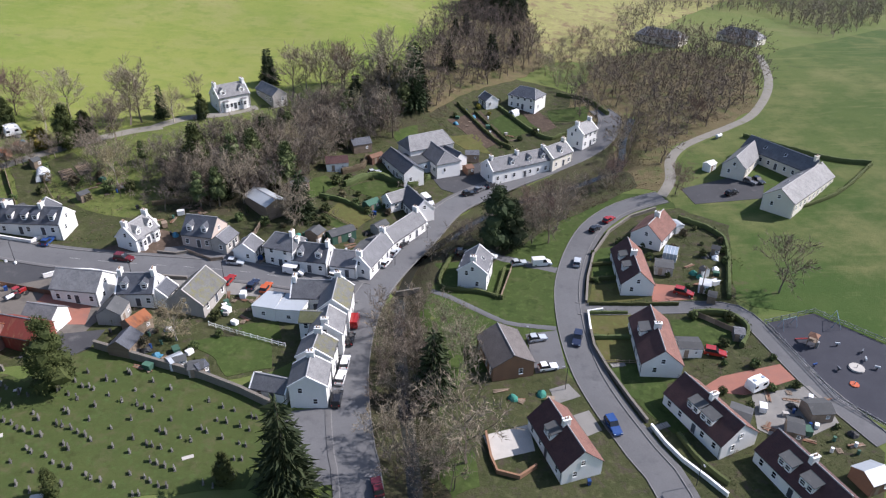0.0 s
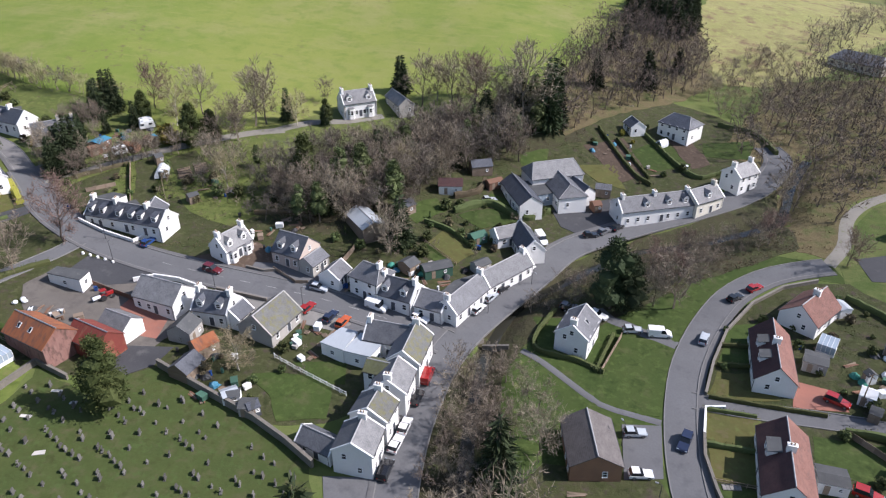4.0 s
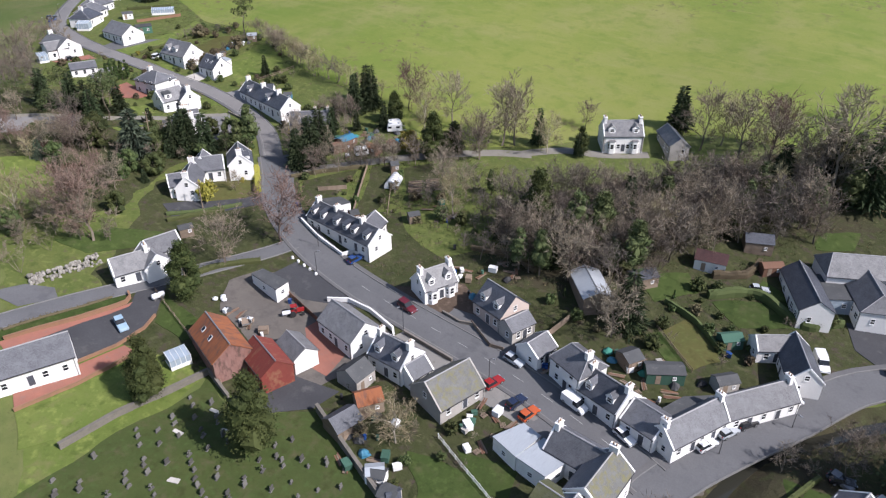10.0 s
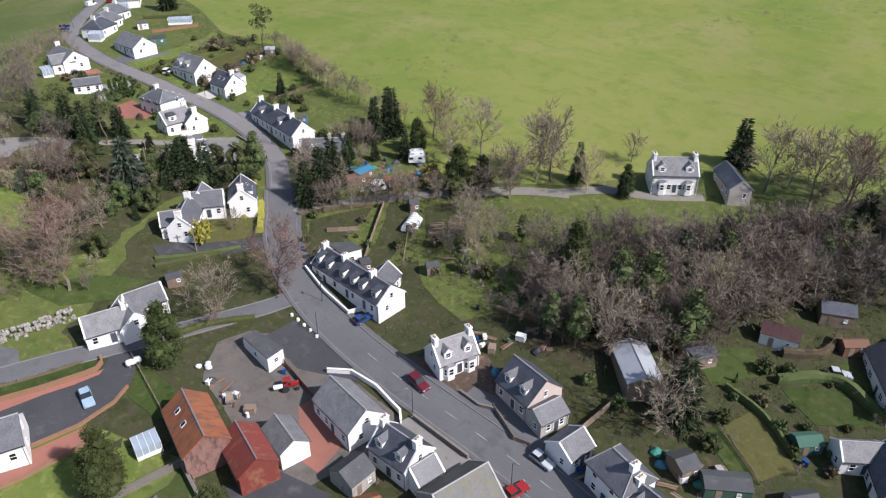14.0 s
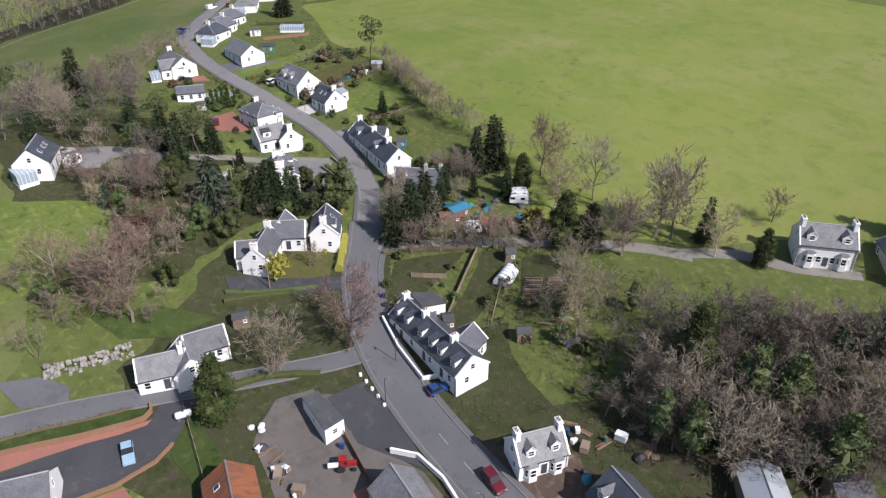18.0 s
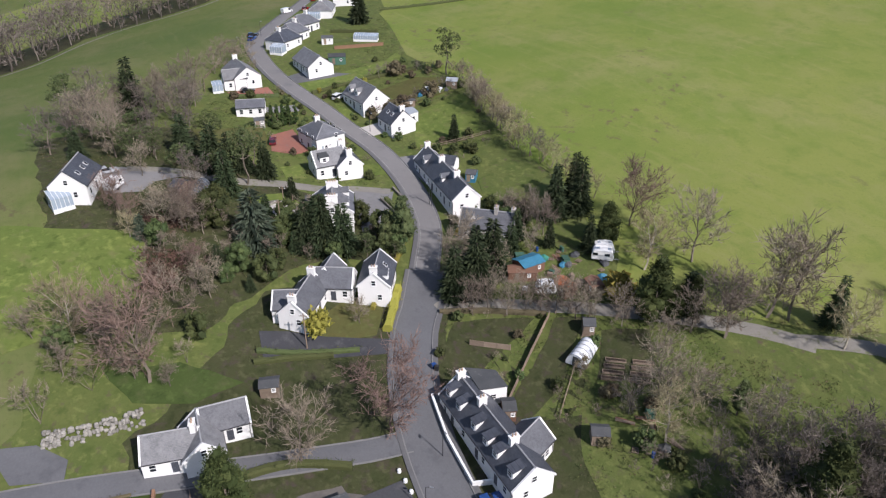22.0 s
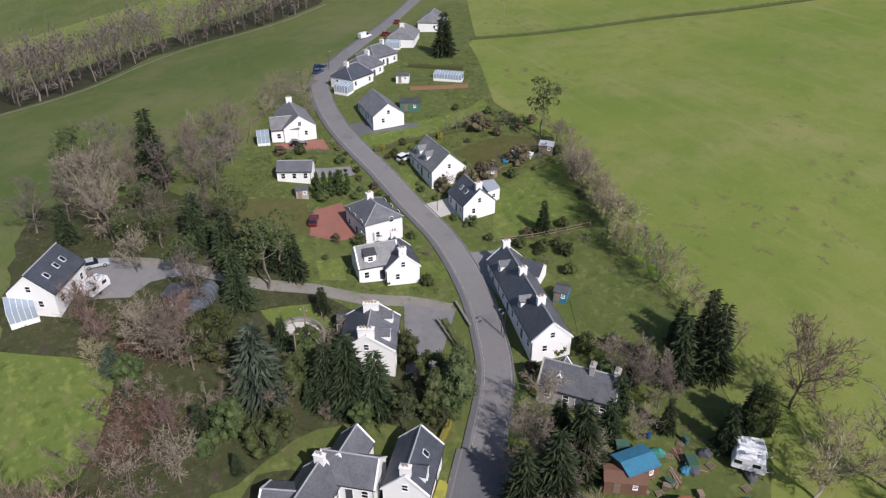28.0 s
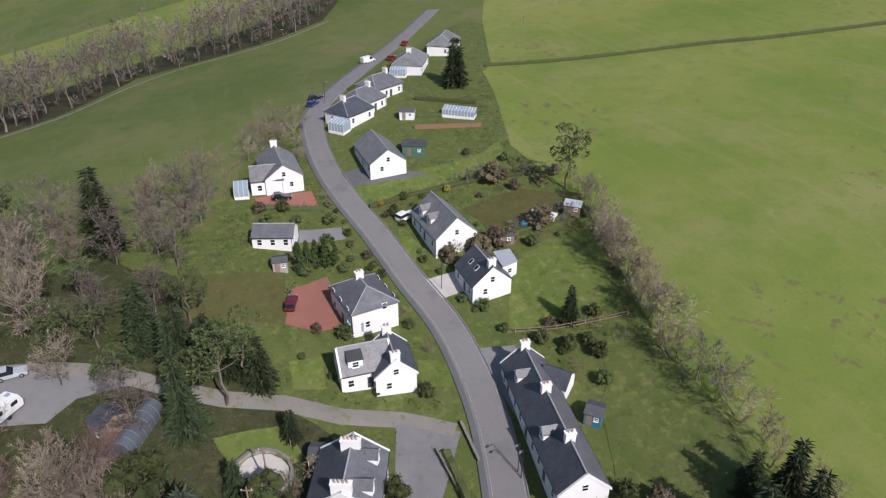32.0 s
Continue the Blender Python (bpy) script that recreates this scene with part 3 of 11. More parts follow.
# ---- ground ----
def ground_sheet():
    xs = np.concatenate([[-4000, -2500, -1500, -1000, -800, -700, -640], np.arange(-600, -380, 8.0), np.arange(-380, -20, 3.0), np.arange(-20, 80, 1.5), np.arange(80, 130, 3.0), np.arange(130, 260, 8.0), [280, 320, 380, 500, 700, 1000, 1800, 3000, 4000]])
    ys = np.concatenate([[-4000, -2000, -1000, -500, -250, -150, -100], np.arange(-60, 40, 10.0), np.arange(40, 70, 3.0), np.arange(70, 250, 1.8), np.arange(250, 340, 3.0), np.arange(340, 480, 8.0), [500, 540, 600, 700, 900, 1300, 2000, 3000, 4000]])
    gx, gy = np.meshgrid(xs, ys)
    gz = heights(gx, gy)
    far = np.maximum(0, np.hypot(np.maximum(0, np.abs(gx + 130) - 420), np.maximum(0, np.abs(gy - 210) - 270)))
    gz = gz + 0.12 * far * (1 - np.exp(-far / 300))
    ny, nx = gx.shape
    v = np.stack([gx, gy, gz], -1).reshape(-1, 3)
    f = [(j * nx + i, j * nx + i + 1, (j + 1) * nx + i + 1, (j + 1) * nx + i) for j in range(ny - 1) for i in range(nx - 1)]
    return tagged(new("ground", mesh_of("ground", v.tolist(), f, M["pasture"], smooth=True)), "rolling green spring pasture around the village", "ground", "", "structure")


def road(name, pts, width, mat, label, lift=0.10, left=0.0, right=0.0, kerbs=True, edge_lines=False):
    """A road along a centre line, with kerbs and pavements of the given widths on its left and right."""
    line = smooth_line(pts)
    w = width / 2
    ob = tagged(strip(name, line, [-w, -w / 2, 0, w / 2, w], [lift - 0.02, lift + 0.03, lift + 0.05, lift + 0.03, lift - 0.02], M[mat], burn=False), label, "road", "", "structure")
    for sgn, pw in ((1, left), (-1, right)):
        if kerbs:
            o = [sgn * (w - 0.05), sgn * (w - 0.05), sgn * (w + 0.14), sgn * (w + 0.14)]
            z = [lift - 0.1, lift + 0.12, lift + 0.12, lift - 0.3]
            tagged(strip("kerb", line, o if sgn < 0 else o, z, M["kerb"], burn=False), "pale stone kerb along the road", "kerb", "", "structure")
        if pw:
            tagged(strip("pavement", line, [sgn * (w + 0.14), sgn * (w + 0.14), sgn * (w + 0.14 + pw / 2), sgn * (w + 0.14 + pw), sgn * (w + 0.14 + pw)], [lift - 0.3, lift + 0.115, lift + 0.12, lift + 0.10, lift - 0.4], M["pavement"], burn=False), "grey tarmac pavement beside the road", "pavement", "", "structure")
        if edge_lines:
            tagged(strip("road_line", line, [sgn * (w - 0.40), sgn * (w - 0.31)], [lift + 0.045, lift + 0.045], M["linepaint"], burn=False), "worn white line along the road edge", "road marking", "", "structure")
    return ob


# ---- houses ----
WINDOWS = {}


def window_mesh(w, h):
    """A white frame with sill, transom and mullion, facing -y, its centre at the origin."""
    key = (w, h)
    if key not in WINDOWS:
        t = 0.09
        xs = [-w / 2, -w / 2 + t, w / 2 - t, w / 2] if w <= 1.3 else [-w / 2, -w / 2 + t, -0.04, 0.04, w / 2 - t, w / 2]
        zs = [-h / 2 - 0.06, -h / 2 + t, -0.035, 0.035, h / 2 - t, h / 2]
        nx = len(xs)
        cell = {(i, j) for i in range(nx - 1) for j in range(5) if not (i % 2 and j % 2)}
        v = [(x, y - (0.07 if k == 0 and y < 0 else 0), z) for y in (-0.07, 0.02) for k, z in enumerate(zs) for x in xs]
        n = nx * 6
        f = []
        for i, j in cell:
            p = j * nx + i
            f.append((p, p + 1, p + nx + 1, p + nx))
            for di, dj, e in ((0, -1, (p, p + 1)), (1, 0, (p + 1, p + nx + 1)), (0, 1, (p + nx + 1, p + nx)), (-1, 0, (p + nx, p))):
                if (i + di, j + dj) not in cell:
                    f.append((e[1], e[0], e[0] + n, e[1] + n))
        WINDOWS[key] = (mesh_of("window", v, f, M["trim"]), mesh_of("pane", *box(-w / 2 + t, w / 2 - t, -0.02, 0.015, -h / 2 + t, h / 2 - t), M["pane"]))
    return WINDOWS[key]


def window(parent, m, w=1.0, h=1.3):
    a, b = window_mesh(w, h)
    ob = child("window", a, parent, m)
    child("pane", b, ob)
    return ob


DOORS = {}


def door(parent, m, colour="slate_dark", w=1.0, h=2.05):
    key = (colour, w, h)
    if key not in DOORS:
        fr = join(box(-w / 2 - 0.1, -w / 2, -0.07, 0.02, 0, h + 0.1), box(w / 2, w / 2 + 0.1, -0.07, 0.02, 0, h + 0.1), box(-w / 2, w / 2, -0.07, 0.02, h, h + 0.1))
        lf = join(box(-w / 2, w / 2, -0.03, 0.02, 0, h), box(-w / 2 + 0.14, w / 2 - 0.14, -0.045, -0.03, 0.2, h * 0.45), box(-w / 2 + 0.14, w / 2 - 0.14, -0.045, -0.03, h * 0.52, h - 0.15))
        DOORS[key] = (mesh_of("door", *lf, M[colour]), mesh_of("door_frame", *fr, M["trim"]))
    a, b = DOORS[key]
    ob = child("door", a, parent, m)
    child("door_frame", b, ob)
    return ob


def chimney(parent, x, y, z0, z1, mat="white", n=2, across=True, w=0.75):
    l = 0.55 * n + 0.3
    sx, sy = (w / 2, l / 2) if across else (l / 2, w / 2)
    v, f = [], []
    for e, zz in ((0, z0), (0, z1), (0.09, z1), (0.09, z1 + 0.13)):
        v += [(x - sx - e, y - sy - e, zz), (x + sx + e, y - sy - e, zz), (x + sx + e, y + sy + e, zz), (x - sx - e, y + sy + e, zz)]
    for r in range(3):
        f += [(r * 4 + j, r * 4 + (j + 1) % 4, r * 4 + 4 + (j + 1) % 4, r * 4 + 4 + j) for j in range(4)]
    f += [(12, 13, 14, 15)]
    ob = child("chimney", mesh_of("chimney", v, f, M[mat]), parent)
    for k in range(n):
        o = (k - (n - 1) / 2) * 0.5
        px, py = (x, y + o) if across else (x + o, y)
        a = tube((px, py, z1 + 0.1), (px, py, z1 + 0.6), 0.15, 0.12, 8)
        child("chimney_pot", mesh_of("chimney_pot", *a, M["clay"]), ob)


def dormer(parent, x, W, he, hr, roof, style="gable", w=1.5, up=0.45, wall="white"):
    """A dormer on the front (-y) slope."""
    pitch = (hr - he) / (W / 2)
    yf = -W / 2 * (1 - up * 0.45)
    zb = he + (W / 2 + yf) * pitch
    h = 1.35
    zt = zb + h
    yb = -W / 2 + (zt - he) / pitch
    v = [(x - w / 2, yf, zb - 0.1), (x + w / 2, yf, zb - 0.1), (x + w / 2, yf, zt), (x - w / 2, yf, zt), (x - w / 2, yb, zt), (x + w / 2, yb, zt)]
    f = [(0, 1, 2, 3), (1, 5, 2), (0, 3, 4), (3, 2, 5, 4)]
    peak = 0.75 if style == "gable" else 0.0
    if peak:
        v += [(x, yf, min(zt + peak, hr - 0.15))]
        f += [(3, 2, 6)]
    ob = child("dormer", mesh_of("dormer", v, f, M[wall]), parent)
    o = 0.14
    if style == "gable":
        zp = min(zt + peak, hr - 0.12)
        yp = -W / 2 + (zp - he) / pitch
        rv = [(x - w / 2 - o, yf - o, zt - 0.08), (x + w / 2 + o, yf - o, zt - 0.08), (x, yf - o, zp + 0.06), (x - w / 2 - o, yb + 0.1, zt - 0.08), (x + w / 2 + o, yb + 0.1, zt - 0.08), (x, yp + 0.1, zp + 0.06)]
        rv += [(a, b, c - 0.09) for a, b, c in rv]
        rf = [(0, 2, 5, 3), (1, 4, 5, 2), (6, 9, 11, 8), (7, 8, 11, 10), (0, 6, 8, 2), (2, 8, 7, 1), (0, 3, 9, 6), (1, 7, 10, 4)]
        child("dormer_roof", mesh_of("dormer_roof", rv, rf, M[roof]), ob)
        bv = [(x - w / 2 - o, yf - o - 0.02, zt - 0.1), (x, yf - o - 0.02, zp + 0.04), (x + w / 2 + o, yf - o - 0.02, zt - 0.1), (x + w / 2 + o, yf - o - 0.02, zt - 0.26), (x, yf - o - 0.02, zp - 0.14), (x - w / 2 - o, yf - o - 0.02, zt - 0.26)]
        bv += [(a, b + 0.05, c) for a, b, c in bv]
        bf = [(0, 5, 4, 1), (1, 4, 3, 2), (6, 7, 10, 11), (7, 8, 9, 10), (0, 1, 7, 6), (1, 2, 8, 7), (5, 11, 10, 4), (4, 10, 9, 3), (0, 6, 11, 5), (2, 3, 9, 8)]
        child("bargeboard", mesh_of("bargeboard", bv, bf, M["trim"]), ob)
    else:
        yb2 = min(-0.05, yb + 0.5)
        zr = he + (W / 2 + yb2) * pitch
        rv, rf = join(([(x - w / 2 - o, yf - o, zt), (x + w / 2 + o, yf - o, zt), (x + w / 2 + o, yb2, zr + 0.05), (x - w / 2 - o, yb2, zr + 0.05), (x - w / 2 - o, yf - o, zt + 0.12), (x + w / 2 + o, yf - o, zt + 0.12), (x + w / 2 + o, yb2, zr + 0.15), (x - w / 2 - o, yb2, zr + 0.15)],
                       [(3, 2, 1, 0), (4, 5, 6, 7), (0, 1, 5, 4), (1, 2, 6, 5), (2, 3, 7, 6), (3, 0, 4, 7)]))
        child("dormer_roof", mesh_of("dormer_roof", rv, rf, M["felt" if style == "flat" else roof]), ob)
    nw = max(1, int(w / 1.3))
    a, b = window_mesh(round(min(1.05, w / nw - 0.15), 2), 1.05)
    for k in range(nw):
        at = pose(x + (k - (nw - 1) / 2) * w / nw, yf - 0.01, zb + 0.62)
        child("dormer_window", a, ob, at)
        child("pane", b, ob, at)


def roof_slabs(parent, L, W, he, hr, mat, hip=0.0, over=0.25, end=0.12, back=None, name="roof"):
    """Two slopes with thickness, hipped by hip metres at each end, and a ridge."""
    pitch = (hr - he) / (W / 2)
    t = 0.16
    ye, ze = W / 2 + over, he - over * pitch
    xl = L / 2 + (over if hip else end)
    xr = L / 2 - hip if hip else xl
    # back colours the far slope apart; several roofs carry sun and shade this way.
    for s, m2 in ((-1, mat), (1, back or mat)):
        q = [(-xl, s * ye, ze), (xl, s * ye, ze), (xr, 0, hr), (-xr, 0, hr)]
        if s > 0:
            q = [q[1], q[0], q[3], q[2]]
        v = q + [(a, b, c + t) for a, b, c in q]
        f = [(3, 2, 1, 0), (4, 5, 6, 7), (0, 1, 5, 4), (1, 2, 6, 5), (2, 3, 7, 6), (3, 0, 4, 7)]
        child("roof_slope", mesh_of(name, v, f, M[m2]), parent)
        g = box(-xl, xl, -ye - 0.1, -ye + 0.02, ze - 0.02, ze + 0.1) if s < 0 else box(-xl, xl, ye - 0.02, ye + 0.1, ze - 0.02, ze + 0.1)
        child("gutter", mesh_of("gutter", *g, M["iron"]), parent)
    if hip:
        for s in (-1, 1):
            q = [(s * xl, -s * ye, ze), (s * xl, s * ye, ze), (s * xr, 0, hr)]
            v = q + [(a, b, c + t) for a, b, c in q]
            child("hip_slope", mesh_of("hip", v, [(2, 1, 0), (3, 4, 5), (0, 1, 4, 3), (1, 2, 5, 4), (2, 0, 3, 5)], M[mat]), parent)
    rv, rf = tube((-xr, 0, hr + t - 0.02), (xr, 0, hr + t - 0.02), 0.13, 0.13, 6)
    child("ridge", mesh_of("ridge", rv, rf, M["galv"] if mat in ("rust", "redrust") else M["ridge"]), parent)
    if hip:
        for sx in (-1, 1):
            for sy in (-1, 1):
                hv, hf = tube((sx * xr, 0, hr + t), (sx * xl, sy * ye, ze + t), 0.09, 0.09, 5)
                child("hip_ridge", mesh_of("hip_ridge", hv, hf, M["ridge"]), parent)


def bay_window(parent, x, w, h=2.6, wall="white", roof="slate"):
    """A canted bay on the front wall, with a sash in each face and a small lead roof."""
    ring = [(x - 1.15, -w + 0.02), (x - 0.65, -w - 0.75), (x + 0.65, -w - 0.75), (x + 1.15, -w + 0.02)]
    bay = child("bay", mesh_of("bay", *prism(ring, -0.4, h), M[wall]), parent)
    for (ax, ay), (bx, by), ww in ((ring[0], ring[1], 0.6), (ring[1], ring[2], 1.0), (ring[2], ring[3], 0.6)):
        m = pose((ax + bx) / 2, (ay + by) / 2, h * 0.56, 0, 0, math.degrees(math.atan2(by - ay, bx - ax)))
        fr = child("sash", window_mesh(ww, 1.45)[0], bay, m)
        child("pane", window_mesh(ww, 1.45)[1], bay, m)
    v = [(p[0] + (0.12 if p[0] > x else -0.12), p[1] - 0.1, h) for p in ring] + [(p[0] * 0.5 + x * 0.5, -w + 0.02, h + 0.45) for p in ring]
    f = [(3, 2, 1, 0), (0, 1, 5, 4), (1, 2, 6, 5), (2, 3, 7, 6), (4, 5, 6, 7)]
    child("bay_roof", mesh_of("bay_roof", v, f, M[roof]), bay)


def quoins(parent, l, w, he):
    """Grey dressed stones up the corners of the walls, long and short in turn."""
    for sx in (-1, 1):
        for sy in (-1, 1):
            for k in range(int(he / 0.32)):
                a, b = (0.55, 0.3) if k % 2 else (0.3, 0.55)
                xs, ys = sorted((sx * (l + 0.03), sx * (l - a))), sorted((sy * (w + 0.03), sy * (w - b)))
                child("quoin", box_mesh("quoin", xs[0], xs[1], ys[0], ys[1], k * 0.32, k * 0.32 + 0.29, M["greyharl"]), parent)


def house(name, label, x, y, rot, L, W, he, hr, wall="white", roof="slate", hip=0.0, chim=(), dorm=(), dstyle="gable", dback=(), sky=(), skew=True, wins=True, storeys=0, back=None, doors=(0.1,), dw=1.5, door_col="slate_dark", group="", category="house", chim_n=2, z=None, big=False, chim_wall=None, ends=True, bays=(), stones=False):
    """A gabled or hipped house; its front faces local -y. chim, dorm, sky and doors are places along the ridge, from -1 to 1."""
    ob = tagged(new(name), label, category, group)
    c, s = math.cos(math.radians(rot)), math.sin(math.radians(rot))
    zc = H(x, y) if z is None else z
    ob.matrix_world = pose(x, y, zc, 0, 0, rot)
    low = min(H(x + c * a - s * b, y + s * a + c * b) for a in (-L / 2, L / 2) for b in (-W / 2, W / 2)) - zc - 0.4
    l, w = L / 2, W / 2
    pitch = (hr - he) / w
    if hip:
        v, f = box(-l, l, -w, w, low, he)
    else:
        v = [(-l, -w, low), (l, -w, low), (l, w, low), (-l, w, low), (-l, -w, he), (l, -w, he), (l, w, he), (-l, w, he), (-l, 0, hr), (l, 0, hr)]
        f = [(3, 2, 1, 0), (0, 1, 5, 4), (2, 3, 7, 6), (1, 2, 6, 9, 5), (3, 0, 4, 8, 7), (4, 5, 9, 8), (6, 7, 8, 9)]
    child("wall", mesh_of("wall", v, f, M[wall]), ob)
    roof_slabs(ob, L, W, he, hr, roof, hip, back=back)
    if skew and not hip:
        for sx in (-1, 1):
            xa, xb = sorted((sx * (l + 0.13), sx * (l - 0.14)))
            v = []
            for xx in (xa, xb):
                v += [(xx, -w - 0.28, he - 0.28 * pitch - 0.1), (xx, 0, hr - 0.1), (xx, w + 0.28, he - 0.28 * pitch - 0.1), (xx, w + 0.28, he - 0.28 * pitch + 0.24), (xx, 0, hr + 0.26), (xx, -w - 0.28, he - 0.28 * pitch + 0.24)]
            f = [(0, 1, 4, 5), (1, 2, 3, 4), (6, 11, 10, 7), (7, 10, 9, 8), (5, 4, 10, 11), (4, 3, 9, 10), (0, 6, 7, 1), (1, 7, 8, 2), (0, 5, 11, 6), (2, 8, 9, 3)]
            child("skew", mesh_of("skew", v, f, M["trim" if wall in ("white", "cream") else "greyharl"]), ob)
    for cx in chim:
        chimney(ob, cx * (l - (hip if hip else 0.4)), 0, hr - 0.7, hr + 1.05, chim_wall or (wall if wall != "pink" else "white"), chim_n)
    for dx in dorm:
        dormer(ob, dx * l, W, he, hr, roof, dstyle, dw)
    for dx in dback:
        n0 = len(bpy.data.objects)
        dormer(ob, dx * l, W, he, hr, roof, dstyle, dw)
        for o in ob.children[-1:]:
            o.matrix_local = pose(0, 0, 0, 0, 0, 180)
    for sx in sky:
        yy = -w * 0.5
        zz = he + (w + yy) * pitch + 0.19
        a = math.degrees(math.atan(pitch))
        so = child("skylight", box_mesh("skylight", -0.42, 0.42, -0.55, 0.55, -0.05, 0.05, M["trim"]), ob, pose(sx * l, yy, zz, a, 0, 0))
        child("pane", box_mesh("skylight_pane", -0.34, 0.34, -0.47, 0.47, 0.04, 0.065, M["pane"]), so)
    for bx in bays:
        bay_window(ob, bx * l, w, 2.6 if he < 4 else 3.0, wall, roof)
    if stones:
        quoins(ob, l, w, he)
    if not wins:
        return ob
    st = storeys or (2 if he > 4.3 else 1)
    n = max(1, int(round(L / 3.0)))
    for k in range(st):
        zz = 1.5 + k * 2.6
        for side in (-1, 1):
            for i in range(n):
                fx = (2 * (i + 0.5) / n - 1) * l * 0.96
                if k == 0 and (any(abs(fx - d * l) < 1.1 for d in doors) or (side < 0 and any(abs(fx - d * l) < 1.7 for d in bays))):
                    continue
                window(ob, pose(fx, side * w, zz, 0, 0, 0 if side < 0 else 180), 1.0 if not big else 1.5, 1.35)
        if ends:
            for sx in (-1, 1):
                if he > 2.5 and W > 4.5:
                    window(ob, pose(sx * l, (0.2 if k else -0.18) * W, zz, 0, 0, 90 * sx), 0.9, 1.25)
    if ends and not hip and hr - he > 2.4 and W > 5.5:
        for sx in (-1, 1):
            window(ob, pose(sx * l, 0, he + 0.75, 0, 0, 90 * sx), 0.9, 1.15)
    for d in doors:
        door(ob, pose(d * l, -w, 0.05), door_col)
    for sy in (-1, 1):
        p = tube((l - 0.3, sy * (w + 0.06), low + 0.3), (l - 0.3, sy * (w + 0.06), he - 0.05), 0.045, 0.045, 5)
        child("downpipe", mesh_of("downpipe", *p, M["iron"]), ob)
    return ob


def shed(name, label, x, y, rot, L, W, he, hr, wall="wood", roof="felt", category="shed", group="", door_side=-1, z=None):
    """A small gabled shed with boarded walls, a door and a window."""
    ob = tagged(new(name), label, category, group)
    ob.matrix_world = pose(x, y, H(x, y) if z is None else z, 0, 0, rot)
    l, w = L / 2, W / 2
    v = [(-l, -w, -0.4), (l, -w, -0.4), (l, w, -0.4), (-l, w, -0.4), (-l, -w, he), (l, -w, he), (l, w, he), (-l, w, he), (-l, 0, hr), (l, 0, hr)]
    f = [(3, 2, 1, 0), (0, 1, 5, 4), (2, 3, 7, 6), (1, 2, 6, 9, 5), (3, 0, 4, 8, 7), (4, 5, 9, 8), (6, 7, 8, 9)]
    child("wall", mesh_of("wall", v, f, M[wall]), ob)
    pitch = (hr - he) / w
    for s in (-1, 1):
        ye, ze = s * (w + 0.15), he - 0.15 * pitch
        q = [(-l - 0.15, ye, ze), (l + 0.15, ye, ze), (l + 0.15, 0, hr), (-l - 0.15, 0, hr)]
        q = q if s < 0 else [q[1], q[0], q[3], q[2]]
        v = q + [(a, b, c + 0.07) for a, b, c in q]
        child("roof_slope", mesh_of("roof", v, [(3, 2, 1, 0), (4, 5, 6, 7), (0, 1, 5, 4), (1, 2, 6, 5), (2, 3, 7, 6), (3, 0, 4, 7)], M[roof]), ob)
    dh = min(1.9, he - 0.1)
    child("door", box_mesh("door", -0.45, 0.45, -0.04, 0.0, 0, dh, M["wood"]), ob, pose(door_side * l * 0.4, -w, 0.02))
    if L > 1.8:
        a, b = window_mesh(0.7, 0.7)
        wo = child("window", a, ob, pose(-door_side * l * 0.45, -w, min(1.4, he - 0.5)))
        child("pane", b, wo)
    return ob


def flat_block(name, label, ring, h, wall="white", roof="felt", category="building", tilt=0.0, base=None):
    """A low block with a flat roof over a ring of (x, y)."""
    cx, cy = np.mean([p[0] for p in ring]), np.mean([p[1] for p in ring])
    z = H(cx, cy) if base is None else base
    ob = tagged(new(name), label, category)
    ob.matrix_world = pose(cx, cy, z)
    a = sum(p[0] * q[1] - q[0] * p[1] for p, q in zip(ring, ring[1:] + ring[:1]))
    r = [(p[0] - cx, p[1] - cy) for p in (ring if a > 0 else ring[::-1])]
    child("wall", mesh_of("wall", *prism(r, -1.0, h - 0.1), M[wall]), ob)
    k = 1.04
    child("roof", mesh_of("roof", *prism([(p[0] * k, p[1] * k) for p in r], h - 0.1, h + 0.08), M[roof]), ob)
    for i in range(len(r)):
        p, q = Vector(r[i]), Vector(r[(i + 1) % len(r)])
        d = (q - p).length
        if d > 2.5 and h > 2.2 and wall != "metalroof":
            mid, ang = (p + q) / 2, math.degrees(math.atan2((q - p).y, (q - p).x))
            window(ob, pose(mid.x, mid.y, 1.4, 0, 0, ang), 1.0, 1.0)
    return ob


# ---- plants ----
def cloud_mesh(name, segs, twigs, mats):
    """Tapered limbs (p, q, r0, r1) and twigs (p, q, width), as one mesh."""
    v, f, w = [], [], []
    for p, q, r0, r1 in segs:
        d = q - p
        a = d.orthogonal().normalized()
        b = d.normalized().cross(a)
        k = len(v)
        for c, r in ((p, r0), (q, r1)):
            for t in (0, 2.094, 4.189):
                v.append(c + (a * math.cos(t) + b * math.sin(t)) * r)
        f += [(k, k + 1, k + 4, k + 3), (k + 1, k + 2, k + 5, k + 4), (k + 2, k, k + 3, k + 5)]
        w += [0, 0, 0]
    for p, q, wd in twigs:
        d = q - p
        a = d.cross(Vector((random.uniform(-1, 1), random.uniform(-1, 1), random.uniform(-1, 1)))).normalized() * wd
        k = len(v)
        v += [p - a, p + a, q]
        f.append((k, k + 1, k + 2))
        w.append(len(mats) - 1)
    return mesh_of(name, v, f, mats, w)


